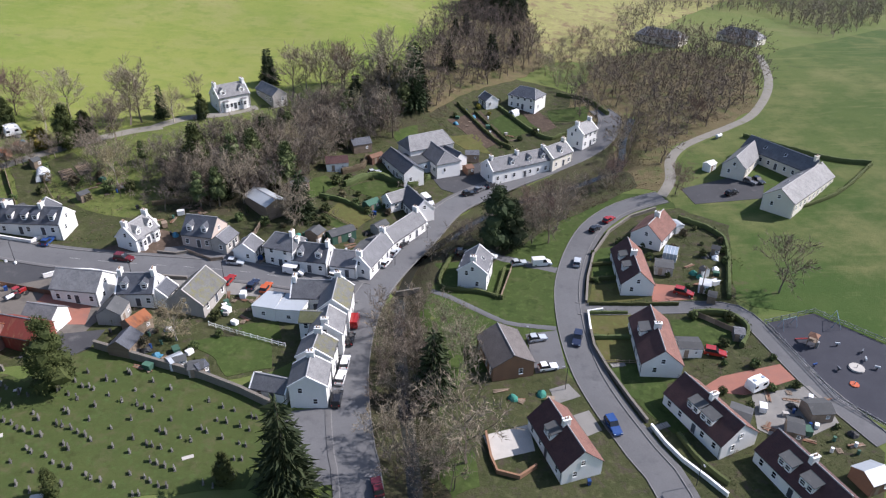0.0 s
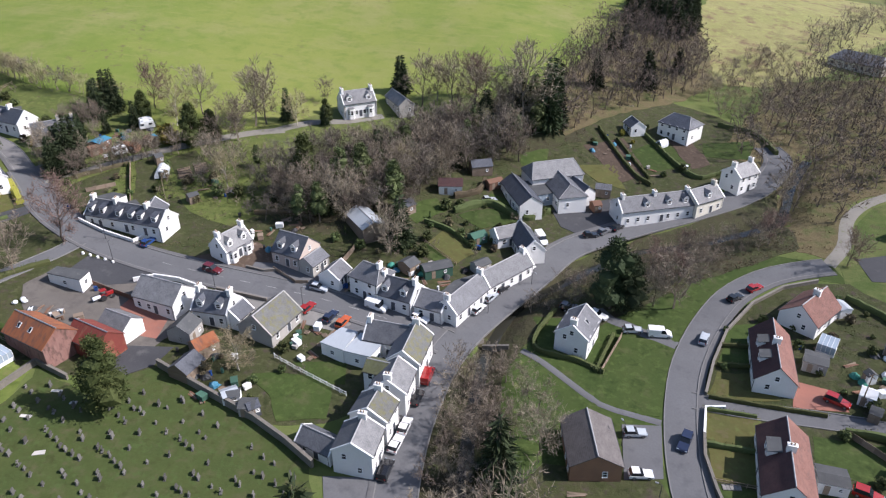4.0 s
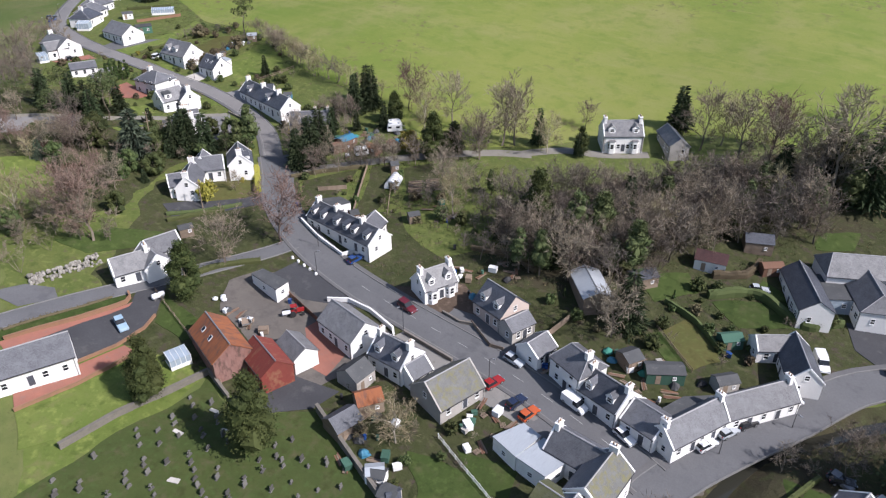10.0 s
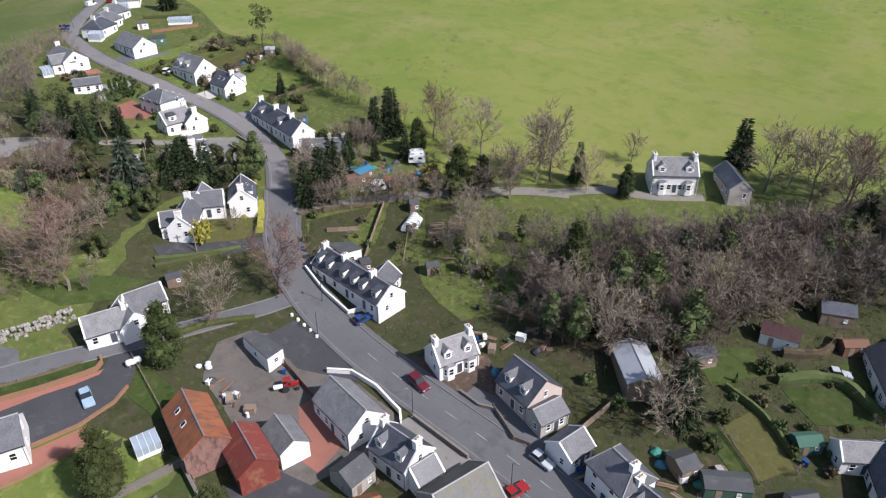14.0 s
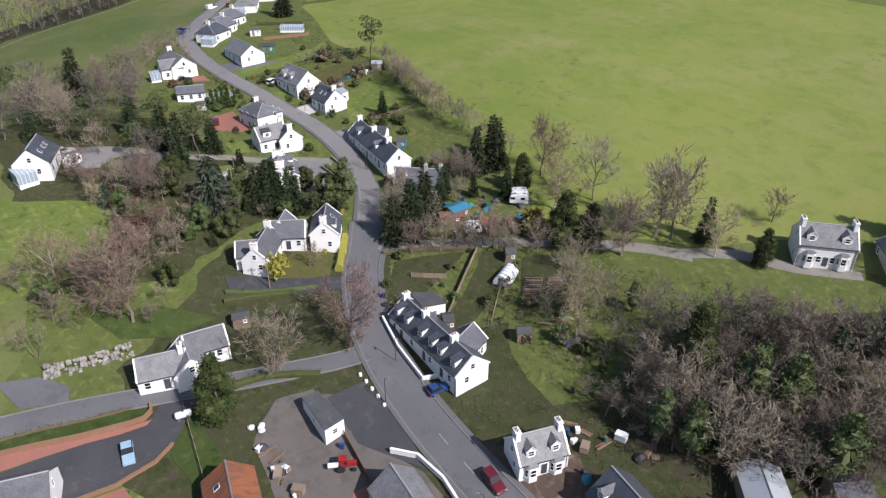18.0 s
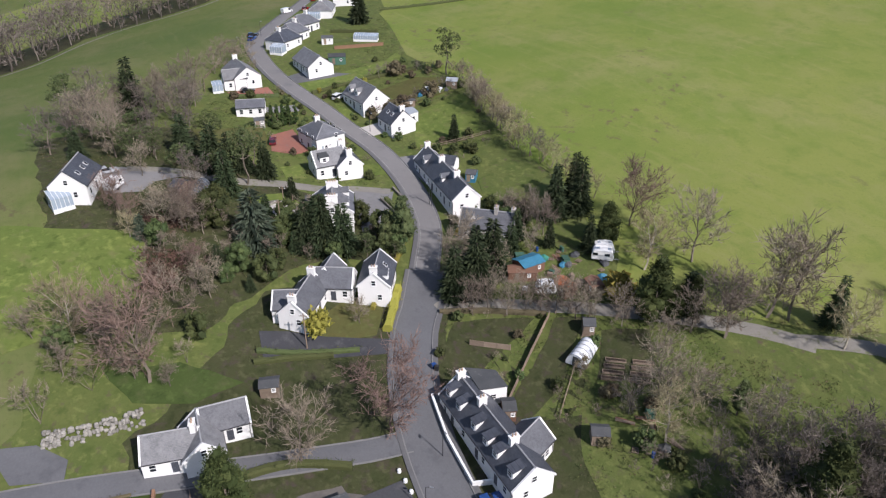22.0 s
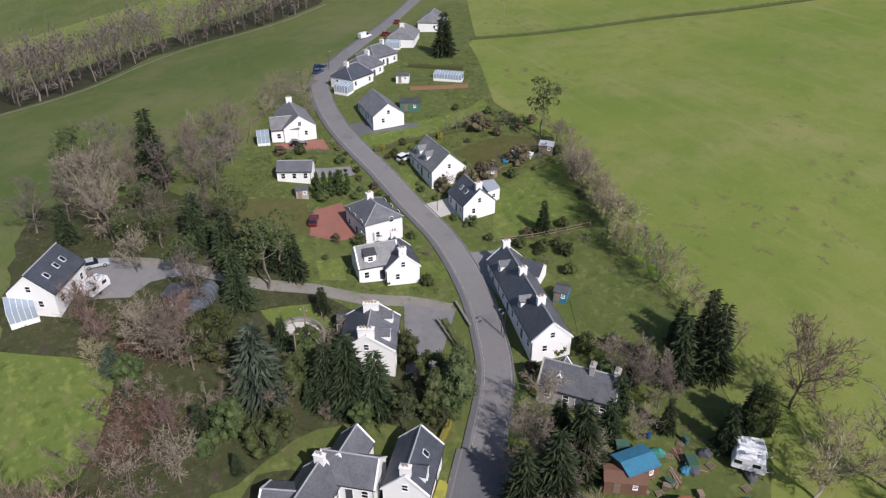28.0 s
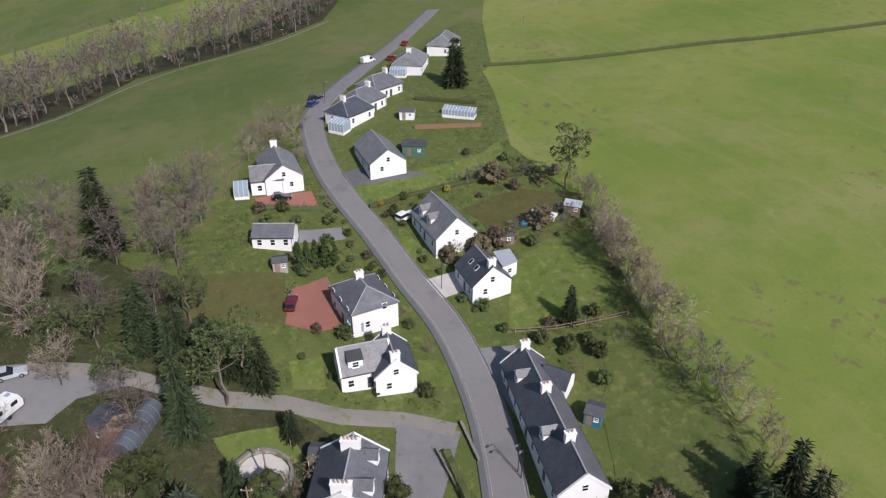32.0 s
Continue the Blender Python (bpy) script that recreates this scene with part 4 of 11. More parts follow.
def bare_tree(h, spread, seed, twig, bark="bark", dense=1.0, low=0.25, stems=1, fuzz=4, thick=1.6):
    """A leafless broadleaved tree: a trunk, limbs that sweep up into an oval crown, branches off them, and fine twigs that end in a haze."""
    random.seed(seed)
    limbs, fine, twigs = [], [], []
    rx, cz, rz = h * 0.43 * spread, h * (0.60 if stems == 1 else 0.52), h * (0.41 if stems == 1 else 0.48)
    tops = []
    for _ in range(stems):
        p = Vector((random.gauss(0, 0.25) * (stems > 1), random.gauss(0, 0.25) * (stems > 1), -0.3))
        lean = Vector((random.gauss(0, 0.06), random.gauss(0, 0.06), 1)) if stems == 1 else Vector((random.gauss(0, 0.3), random.gauss(0, 0.3), 1)).normalized()
        r = h * 0.019 / math.sqrt(stems)
        path = [p]
        for k in range(5):
            q = path[-1] + lean * h * 0.15 + Vector((random.gauss(0, 0.014), random.gauss(0, 0.014), 0)) * h
            limbs.append((path[-1], q, r * (1 - 0.18 * k), r * (1 - 0.18 * (k + 1))))
            path.append(q)
        tops.append(path)

    def crooked(d, rise, wild):
        return (d + Vector((random.gauss(0, wild), random.gauss(0, wild), random.gauss(rise, wild)))).normalized()

    def fan(p, d, length):
        """A spray of twigs from p towards d."""
        q = p + d * length
        twigs.append((p, q, h * 0.0022))
        for _ in range(fuzz + 1):
            u = p.lerp(q, random.uniform(0.15, 0.95))
            twigs.append((u, u + crooked(d, 0.12, 0.55) * length * random.uniform(0.5, 1.0), h * 0.0019 * thick))

    n_limbs = max(4, round(10 * dense))
    for i in range(n_limbs):
        path = random.choice(tops)
        t = (low + (0.86 - low) * (i + random.random()) / n_limbs) * 5
        k = min(4, int(t))
        a = path[k].lerp(path[k + 1], t - k)
        az = i * 2.4 + random.uniform(-0.4, 0.4)
        rise = math.radians(random.uniform(18, 42) + 34 * (i / n_limbs))
        d = Vector((math.cos(az) * math.cos(rise), math.sin(az) * math.cos(rise), math.sin(rise)))
        reach = 0.0
        while reach < h and Vector(((a.x + d.x * reach) / rx, (a.y + d.y * reach) / rx, (a.z + d.z * reach - cz) / rz)).length < 0.93:
            reach += 0.03 * h
        reach = max(reach, 0.16 * h) * random.uniform(0.82, 1.06)
        r = h * 0.0050 * (0.6 + 0.4 * reach / (0.4 * h))
        pts = [a]
        for k in range(4):
            d = crooked(d, 0.07, 0.10)
            pts.append(pts[-1] + d * reach / 4)
            limbs.append((pts[-2], pts[-1], r * (1 - 0.2 * k), r * (0.8 - 0.2 * k) + 0.004))
        for _ in range(7 if dense > 0.6 else 5):
            t = random.uniform(0.6, 4.0)
            k = min(3, int(t))
            b = pts[k].lerp(pts[k + 1], t - k)
            e = crooked((pts[k + 1] - pts[k]).normalized(), 0.10, 0.62)
            ln = reach * random.uniform(0.30, 0.55) * (1.25 - 0.14 * t)
            mid = b + e * ln * 0.5
            e2 = crooked(e, 0.12, 0.2)
            tip = mid + e2 * ln * 0.5
            fine.append((b, mid, h * 0.0024, h * 0.0018))
            fine.append((mid, tip, h * 0.0018, h * 0.0009))
            for f in ((0.2, 0.45, 0.65, 0.85, 1.0) if dense > 0.6 else (0.4, 0.75, 1.0)):
                p = b.lerp(mid, f * 2) if f < 0.5 else mid.lerp(tip, f * 2 - 1)
                fan(p, crooked(e2, 0.12, 0.75 if f < 1 else 0.2), h * random.uniform(0.07, 0.125))
    return [("trunk", cloud_mesh("trunk", limbs, [], [M[bark]])), ("crown", cloud_mesh("crown", fine, twigs, [M[twig], M[twig]]))]


def leaf_mesh(name, pts, mat, size, droop=0.0, slim=1.0):
    """Small crooked leaf clumps at points (p, out)."""
    v, f = [], []
    for p, o in pts:
        s = size * random.uniform(0.6, 1.35)
        a = Vector((random.uniform(-1, 1), random.uniform(-1, 1), random.uniform(-0.6, 0.6))).normalized()
        b = (Vector(o) + Vector((random.gauss(0, 0.45), random.gauss(0, 0.45), random.gauss(-droop, 0.35)))).normalized()
        c = a.cross(b).normalized() if a.cross(b).length > 1e-3 else b.orthogonal().normalized()
        k = len(v)
        p = Vector(p)
        v += [p - c * s * 0.5 * slim, p + b * s * 0.55 + c * s * 0.1 * slim, p + c * s * 0.55 * slim, p + b * s * (1.1 + 0.9 * (1 - slim)) - c * s * 0.05]
        f += [(k, k + 1, k + 3), (k + 1, k + 2, k + 3)]
    return mesh_of(name, v, f, mat)


def conifer(h, wide, seed, mat, levels=24, droop=0.35):
    """A spruce or fir: trunk, and whorls of drooping sprays that shorten towards the tip."""
    random.seed(seed)
    pts, limbs = [], [(Vector((0, 0, -0.3)), Vector((0, 0, h * 0.5)), h * 0.017, h * 0.011), (Vector((0, 0, h * 0.5)), Vector((0, 0, h)), h * 0.011, 0.015)]
    for k in range(levels):
        t = (k + random.uniform(0, 0.8)) / levels
        z = h * (0.06 + 0.94 * t)
        reach = wide * (1 - t) ** 0.85 * random.uniform(0.8, 1.12) + 0.12
        n = max(5, int(11 * (1 - t) + 5))
        for i in range(n):
            az = 6.283 * (i + random.uniform(-0.4, 0.4)) / n
            rr = reach * random.uniform(0.65, 1.1)
            o = Vector((math.cos(az), math.sin(az), 0))
            m = max(2, int(rr / (wide * 0.13)) + 1)
            for j in range(m):
                q = (j + 0.6) / m
                c = o * rr * q + Vector((0, 0, z - droop * rr * q * q + random.gauss(0, 0.05) * h / 10))
                for _ in range(2):
                    pts.append((c + Vector((random.gauss(0, 0.1), random.gauss(0, 0.1), random.gauss(0, 0.06))) * rr * 0.6, o))
            if i % 2 == 0 and rr > 0.6:
                limbs.append((Vector((0, 0, z)), o * rr * 0.7 + Vector((0, 0, z - droop * rr * 0.45)), 0.04, 0.015))
    return [("trunk", cloud_mesh("trunk", limbs, [], [M["bark"]])), ("crown", leaf_mesh("crown", pts, M[mat], wide * 0.27, 0.3, 0.55))]


def dense_tree(h, wide, seed, mat, n=1900, shape="column", trunk=0.08, size=0.36):
    """A yew, cypress or shrub: leaf clumps in billows over an uneven body with gaps."""
    random.seed(seed)
    lobes = []
    for k in range(34 if size < 0.45 else 24):
        t = random.random()
        prof = {"column": (1 - t ** 2.6) * (0.55 + 0.45 * min(1, t * 4)), "cone": (1 - t) ** 0.8 * min(1, 0.5 + t * 5), "round": math.sqrt(max(0.05, 1 - (2 * t - 1) ** 2))}[shape]
        az = random.uniform(0, 6.283)
        solid = shape == "column"
        rr = wide * prof * (random.uniform(0.25, 0.62) if solid else random.uniform(0.45, 0.8))
        lobes.append((Vector((math.cos(az) * rr, math.sin(az) * rr, h * (trunk + t * (1 - trunk) * 0.94))), wide * (random.uniform(0.40, 0.54) if solid else random.uniform(0.24, 0.46)) * (0.45 + 0.55 * prof)))
    pts = []
    for i in range(n):
        c, r = lobes[i % len(lobes)]
        o = Vector((random.gauss(0, 1), random.gauss(0, 1), random.gauss(0.25, 0.9))).normalized()
        p = c + o * r * random.uniform(0.55, 1.08)
        pts.append((Vector((p.x, p.y, max(0.05, p.z))), (o + Vector((p.x, p.y, 0)).normalized() * 0.6).normalized()))
    limbs = [(Vector((0, 0, -0.3)), Vector((0, 0, h * 0.75)), h * 0.022 + 0.03, 0.03)]
    for c, r in lobes[::3]:
        limbs.append((Vector((0, 0, c.z * 0.5)), c, 0.05, 0.02))
    leaves = leaf_mesh("crown", pts, M[mat], size)
    bm = bmesh.new()
    bm.from_mesh(leaves)
    for c, r in lobes:
        ball = bmesh.ops.create_icosphere(bm, subdivisions=1, radius=r * (0.74 if shape == "column" else 0.92), matrix=Matrix.Translation((c.x, c.y, max(c.z, r * 0.7))))
        for q in ball["verts"]:
            q.co += Vector((random.gauss(0, 1), random.gauss(0, 1), random.gauss(0, 1))) * r * 0.12
    bm.to_mesh(leaves)
    bm.free()
    return [("trunk", cloud_mesh("trunk", limbs, [], [M["bark"]])), ("crown", leaves)]


def pine_tree(h, wide, seed):
    """A Scots pine: a tall bare stem, crooked limbs and flat-topped clouds of needles."""
    random.seed(seed)
    limbs, pts = [], []
    p = Vector((0, 0, -0.3))
    for k in range(6):
        q = Vector((random.gauss(0, 0.02) * h, random.gauss(0, 0.02) * h, h * (k + 1) / 6.6))
        limbs.append((p, q, h * 0.022 * (1 - k / 8), h * 0.022 * (1 - (k + 1) / 8)))
        p = q
    for k in range(13):
        t = random.uniform(0.5, 0.93)
        az = random.uniform(0, 6.283)
        rr = wide * random.uniform(0.45, 1.0) * (1.25 - t * 0.6)
        c = Vector((math.cos(az) * rr, math.sin(az) * rr, h * (t + random.uniform(0.0, 0.1))))
        a = Vector((0, 0, h * (t - 0.08)))
        mid = a.lerp(c, 0.55) + Vector((0, 0, -0.03 * h))
        limbs += [(a, mid, 0.07, 0.05), (mid, c, 0.05, 0.02)]
        for _ in range(95):
            o = Vector((random.gauss(0, 1), random.gauss(0, 1), random.gauss(0.3, 0.6))).normalized()
            pts.append((c + Vector((o.x * wide * 0.36, o.y * wide * 0.36, o.z * wide * 0.2)), o))
    return [("trunk", cloud_mesh("trunk", limbs, [], [M["bark"]])), ("crown", leaf_mesh("crown", pts, M["pine"], 0.4))]


KINDS = {}


def kind_of(key, make):
    if key not in KINDS:
        KINDS[key] = make()
    return KINDS[key]


UNIT = {
    "far": lambda s: bare_tree(10, 1.15, s, "twig_dark", "twig_dark", dense=0.55, low=0.14, fuzz=2, thick=4.6),
    "farpale": lambda s: bare_tree(10, 1.1, s, "twig", dense=0.55, low=0.14, fuzz=2, thick=4.4),
    "bare": lambda s: bare_tree(10, 0.98, s, "twig", dense=1.05, fuzz=4, thick=1.7),
    "pale": lambda s: bare_tree(10, 0.8, s, "twig_pale", "bark_pale", dense=1.1),
    "red": lambda s: bare_tree(10, 1.1, s, "twig_red", dense=1.5, fuzz=5, thick=1.4),
    "darkbare": lambda s: bare_tree(10, 0.85, s, "twig_dark", dense=1.0, fuzz=2, thick=2.3),
    "slim": lambda s: bare_tree(10, 0.6, s, "twig", dense=1.0),
    "thicket": lambda s: bare_tree(10, 1.1, s, "twig", dense=0.62, stems=3, low=0.5, fuzz=2, thick=2.6),
    "thicketdark": lambda s: bare_tree(10, 1.1, s, "twig_dark", dense=0.62, stems=3, low=0.5, fuzz=2, thick=2.6),
    "thicketpale": lambda s: bare_tree(10, 1.1, s, "twig_pale", dense=0.62, stems=3, low=0.5, fuzz=2, thick=2.6),
    "spruce": lambda s: conifer(10, 2.6, s, "spruce"),
    "bluespruce": lambda s: conifer(10, 3.4, s, "spruce_blue"),
    "fir": lambda s: conifer(10, 2.0, s, "spruce", 26),
    "yew": lambda s: dense_tree(10, 3.1, s, "yew", 5600, "column", size=0.27),
    "cypress": lambda s: dense_tree(10, 1.8, s, "cypress", 2200, "cone", size=0.3),
    "darkcypress": lambda s: dense_tree(10, 3.2, s, "spruce", 3600, "column", size=0.3),
    "ivy": lambda s: dense_tree(10, 2.6, s, "pine", 2000, "column", 0.25, size=0.32),
    "laurel": lambda s: dense_tree(10, 4.6, s, "shrub", 2400, "round", size=0.5),
    "shrub": lambda s: dense_tree(10, 6.0, s, "shrub", 330, "round", size=1.6),
    "brownshrub": lambda s: dense_tree(10, 6.0, s, "hedge_brown", 380, "round", size=1.7),
    "goldshrub": lambda s: dense_tree(10, 5.0, s, "gold", 420, "round", size=1.8),
    "pine": lambda s: pine_tree(10, 2.9, s),
}
WORDS = {
    "bare": ("bare_tree", "leafless broadleaved tree with a grey-brown twiggy crown", "tree"), "pale": ("budding_tree", "leafless tree with pale yellowish budding twigs", "tree"), "red": ("copper_tree", "leafless tree with reddish-brown twigs", "tree"),
    "darkbare": ("woodland_tree", "tall leafless woodland tree with dark brown twigs", "tree"), "slim": ("slender_tree", "slender leafless tree beside the drive", "tree"), "thicket": ("bare_bush", "leafless many-stemmed grey-brown bush", "bush"),
    "thicketdark": ("dark_bush", "leafless many-stemmed dark brown bush", "bush"), "thicketpale": ("willow_bush", "leafless many-stemmed bush with pale twigs", "bush"), "spruce": ("spruce_tree", "dark green spruce with drooping branches", "tree"),
    "bluespruce": ("blue_spruce", "grey-green spruce with wide branches", "tree"), "fir": ("fir_tree", "slim dark green fir tree", "tree"), "yew": ("yew_tree", "dense dark green clipped-looking yew tree", "tree"), "cypress": ("cypress_tree", "narrow dense green cypress", "tree"),
    "darkcypress": ("dark_cypress", "tall very dark green dense cypress", "tree"), "ivy": ("ivy_clad_tree", "woodland tree clad in olive-green ivy", "tree"), "far": ("far_tree", "distant leafless woodland tree", "tree"), "farpale": ("far_tree", "distant leafless woodland tree", "tree"), "laurel": ("laurel_bush", "large rounded green evergreen bush", "bush"), "shrub": ("evergreen_shrub", "rounded evergreen garden shrub", "shrub"),
    "brownshrub": ("brown_shrub", "rounded brown winter shrub", "shrub"), "goldshrub": ("golden_shrub", "rounded golden-yellow evergreen shrub", "shrub"), "pine": ("scots_pine", "tall pine with a bare trunk and flat crown", "tree"),
}
ROLL = random.Random(7)
LOW = ("laurel", "shrub", "brownshrub", "goldshrub", "thicket", "thicketdark", "thicketpale")


def merged(name, parts):
    """The meshes of a bush as one."""
    verts, faces, which, n = [], [], [], 0
    for i, (_, me) in enumerate(parts):
        verts += [tuple(q.co) for q in me.vertices]
        faces += [tuple(k + n for k in p.vertices) for p in me.polygons]
        which += [i] * len(me.polygons)
        n = len(verts)
    return [("", mesh_of(name, verts, faces, [me.materials[0] for _, me in parts], which))]


def tree(kind, x, y, h, wide=1.0, group=""):
    """A tree h metres high, as a thing with its trunk and crown; a bush is one mesh."""
    many = {"bare": 5, "darkbare": 4, "thicket": 4, "thicketdark": 3, "slim": 2, "spruce": 3, "shrub": 3}.get(kind, 2)
    s = ROLL.randrange(many)
    name, label, cat = WORDS[kind]
    make = lambda: UNIT[kind](100 + s * 17 + len(kind))
    k = h / 10.0
    m = pose(x, y, H(x, y), 0, 0, ROLL.uniform(0, 360)) @ Matrix.Diagonal((k * wide, k * wide, k, 1))
    if kind in LOW:
        ob = tagged(new(name, kind_of((kind, s, "low"), lambda: merged(name, make()))[0][1]), label, cat, group)
        ob.matrix_world = m
        return ob
    ob = tagged(new(name), label, cat, group)
    ob.matrix_world = m
    for n, me in kind_of((kind, s), make):
        child(n, me, ob)
    return ob


def wood(ring, mix_of, spacing, hmin, hmax, group, seed, wide=1.0):
    """Trees scattered inside a ring, no closer than the spacing. mix_of: kinds and their shares."""
    rnd = random.Random(seed)
    xs, ys = [p[0] for p in ring], [p[1] for p in ring]
    got = []
    kinds, shares = zip(*mix_of)
    for _ in range(int(60 + 9 * abs(sum(a[0] * b[1] - b[0] * a[1] for a, b in zip(ring, ring[1:] + ring[:1]))) / spacing ** 2)):
        x, y = rnd.uniform(min(xs), max(xs)), rnd.uniform(min(ys), max(ys))
        if clear(x, y) and inside(x, y, ring) and all((x - a) ** 2 + (y - b) ** 2 > spacing ** 2 for a, b in got) and not (hmax < 5 and on_hard(x, y)):
            got.append((x, y))
            tree(rnd.choices(kinds, shares)[0], x, y, rnd.uniform(hmin, hmax), wide, group)
    return got


def far_wood(ring, mix_of, spacing, hmin, hmax, label, seed):
    """A wood too far off to count its trees, as one mesh of many whole trees."""
    rnd = random.Random(seed)
    xs, ys = [p[0] for p in ring], [p[1] for p in ring]
    kinds, shares = zip(*mix_of)
    got, verts, faces, which, mats, n = [], [], [], [], [], 0
    for _ in range(2500):
        x, y = rnd.uniform(min(xs), max(xs)), rnd.uniform(min(ys), max(ys))
        if not (clear(x, y) and inside(x, y, ring) and all((x - a) ** 2 + (y - b) ** 2 > spacing ** 2 for a, b in got)):
            continue
        got.append((x, y))
        kind = rnd.choices(kinds, shares)[0]
        v = rnd.randrange(2)
        k, a = rnd.uniform(hmin, hmax) / 10, rnd.uniform(0, 6.283)
        c, s = math.cos(a) * k, math.sin(a) * k
        z = H(x, y)
        for _, me in kind_of((kind, v), lambda: UNIT[kind](100 + v * 17 + len(kind))):
            co = np.empty(len(me.vertices) * 3)
            me.vertices.foreach_get("co", co)
            co = co.reshape(-1, 3)
            verts.append(np.stack([x + co[:, 0] * c - co[:, 1] * s, y + co[:, 0] * s + co[:, 1] * c, z + co[:, 2] * k], 1))
            if me.materials[0] not in mats:
                mats.append(me.materials[0])
            for p in me.polygons:
                faces.append(tuple(q + n for q in p.vertices))
            which += [mats.index(me.materials[0])] * len(me.polygons)
            n += len(co)
    return tagged(new("far_wood", mesh_of("far_wood", np.concatenate(verts).tolist(), faces, mats, which)), label, "wood", "", "stuff")


KEEP_OFF = []
BLOCKED, SEEN = set(), [0]


def clear(x, y):
    """Whether a tree may stand here: off the roads and houses."""
    for kind, *a in KEEP_OFF[SEEN[0]:]:
        discs = [tuple(a)] if kind == "disc" else [(p[0], p[1], a[1]) for p in smooth_line([tuple(q) for q in a[0]], 2.0)]
        for cx, cy, r in discs:
            n = int(r) + 1
            for i in range(-n, n + 1):
                for j in range(-n, n + 1):
                    if i * i + j * j < r * r:
                        BLOCKED.add((round(cx) + i, round(cy) + j))
    SEEN[0] = len(KEEP_OFF)
    return (round(x), round(y)) not in BLOCKED


def tree_line(kinds, pts, spacing, hmin, hmax, group, seed, jitter=1.0):
    rnd = random.Random(seed)
    line = smooth_line(pts, spacing)
    for x, y in line:
        tree(rnd.choice(kinds), x + rnd.uniform(-jitter, jitter), y + rnd.uniform(-jitter, jitter), rnd.uniform(hmin, hmax), rnd.uniform(0.85, 1.2), group)


def undergrowth(ring, n, size, mat, label, seed, flat=0.5, name="undergrowth"):
    """Low clumps of grass, weeds or brambles scattered inside a ring, as one mesh."""
    random.seed(seed)
    xs, ys = [p[0] for p in ring], [p[1] for p in ring]
    spots = []
    while len(spots) < n:
        x, y = random.uniform(min(xs), max(xs)), random.uniform(min(ys), max(ys))
        n -= 0.15
        if clear(x, y) and inside(x, y, ring) and noise.noise((x * 0.11, y * 0.11, seed)) > -0.12 and (mat == "beech" or not on_hard(x, y)):
            spots.append((x, y))
    xy = np.array(spots)
    z = heights(xy[:, 0], xy[:, 1])
    pts = []
    for (x, y), h in zip(spots, z):
        s = size * random.uniform(0.4, 1.3)
        for _ in range(7):
            o = Vector((random.gauss(0, 1), random.gauss(0, 1), abs(random.gauss(flat, 0.5)))).normalized()
            pts.append((Vector((x + o.x * s * 1.1, y + o.y * s * 1.1, h + o.z * s * 0.35)), o))
    return tagged(new(name, leaf_mesh(name, pts, M[mat], size * 0.55)), label, "plants", "", "stuff")


def hedge(pts, h=1.4, w=1.0, mat="hedge", label="clipped green hedge along a garden edge", seed=1, dens=34):
    """A hedge along a line: a leafy body of crooked clumps over stems."""
    random.seed(seed + int(abs(pts[0][0])))
    line = smooth_line(pts, 1.2)
    s = sides(line)
    leaf = []
    v, f = [], []
    for i, (p, q) in enumerate(zip(line, s)):
        z = H(*p)
        hh, ww = h * random.uniform(0.85, 1.08), w * random.uniform(0.85, 1.1)
        ring = [(-0.42, -0.2), (-0.46, 0.55), (-0.3, 0.92), (0.3, 0.92), (0.46, 0.55), (0.42, -0.2)]
        v += [(p[0] + q[0] * a * ww * 0.85, p[1] + q[1] * a * ww * 0.85, z + b * hh * 0.93) for a, b in ring]
        if i:
            k = len(v) - 12
            f += [(k + j, k + j + 6, k + (j + 1) % 6 + 6, k + (j + 1) % 6) for j in range(6)]
        for _ in range(dens):
            a, b = random.uniform(-0.5, 0.5), random.uniform(0.05, 1.0)
            o = Vector((q[0] * a * 2, q[1] * a * 2, b)).normalized()
            u = random.uniform(-0.6, 0.6)
            d = np.array([-q[1], q[0]])
            if abs(a) > 0.36 or b > 0.85:
                leaf.append((Vector((p[0] + q[0] * a * ww + d[0] * u, p[1] + q[1] * a * ww + d[1] * u, z + b * hh)), o))
    f += [tuple(range(6)), tuple(range(len(v) - 1, len(v) - 7, -1))]
    ob = tagged(new("hedge", mesh_of("hedge", v, f, M[mat])), label, "hedge", "", "stuff")
    me = leaf_mesh("hedge_leaves", leaf, M[mat], 0.28)
    lo = new("hedge_leaves", me)
    lo.parent = ob
    lo["kind"] = "stuff"
    return ob


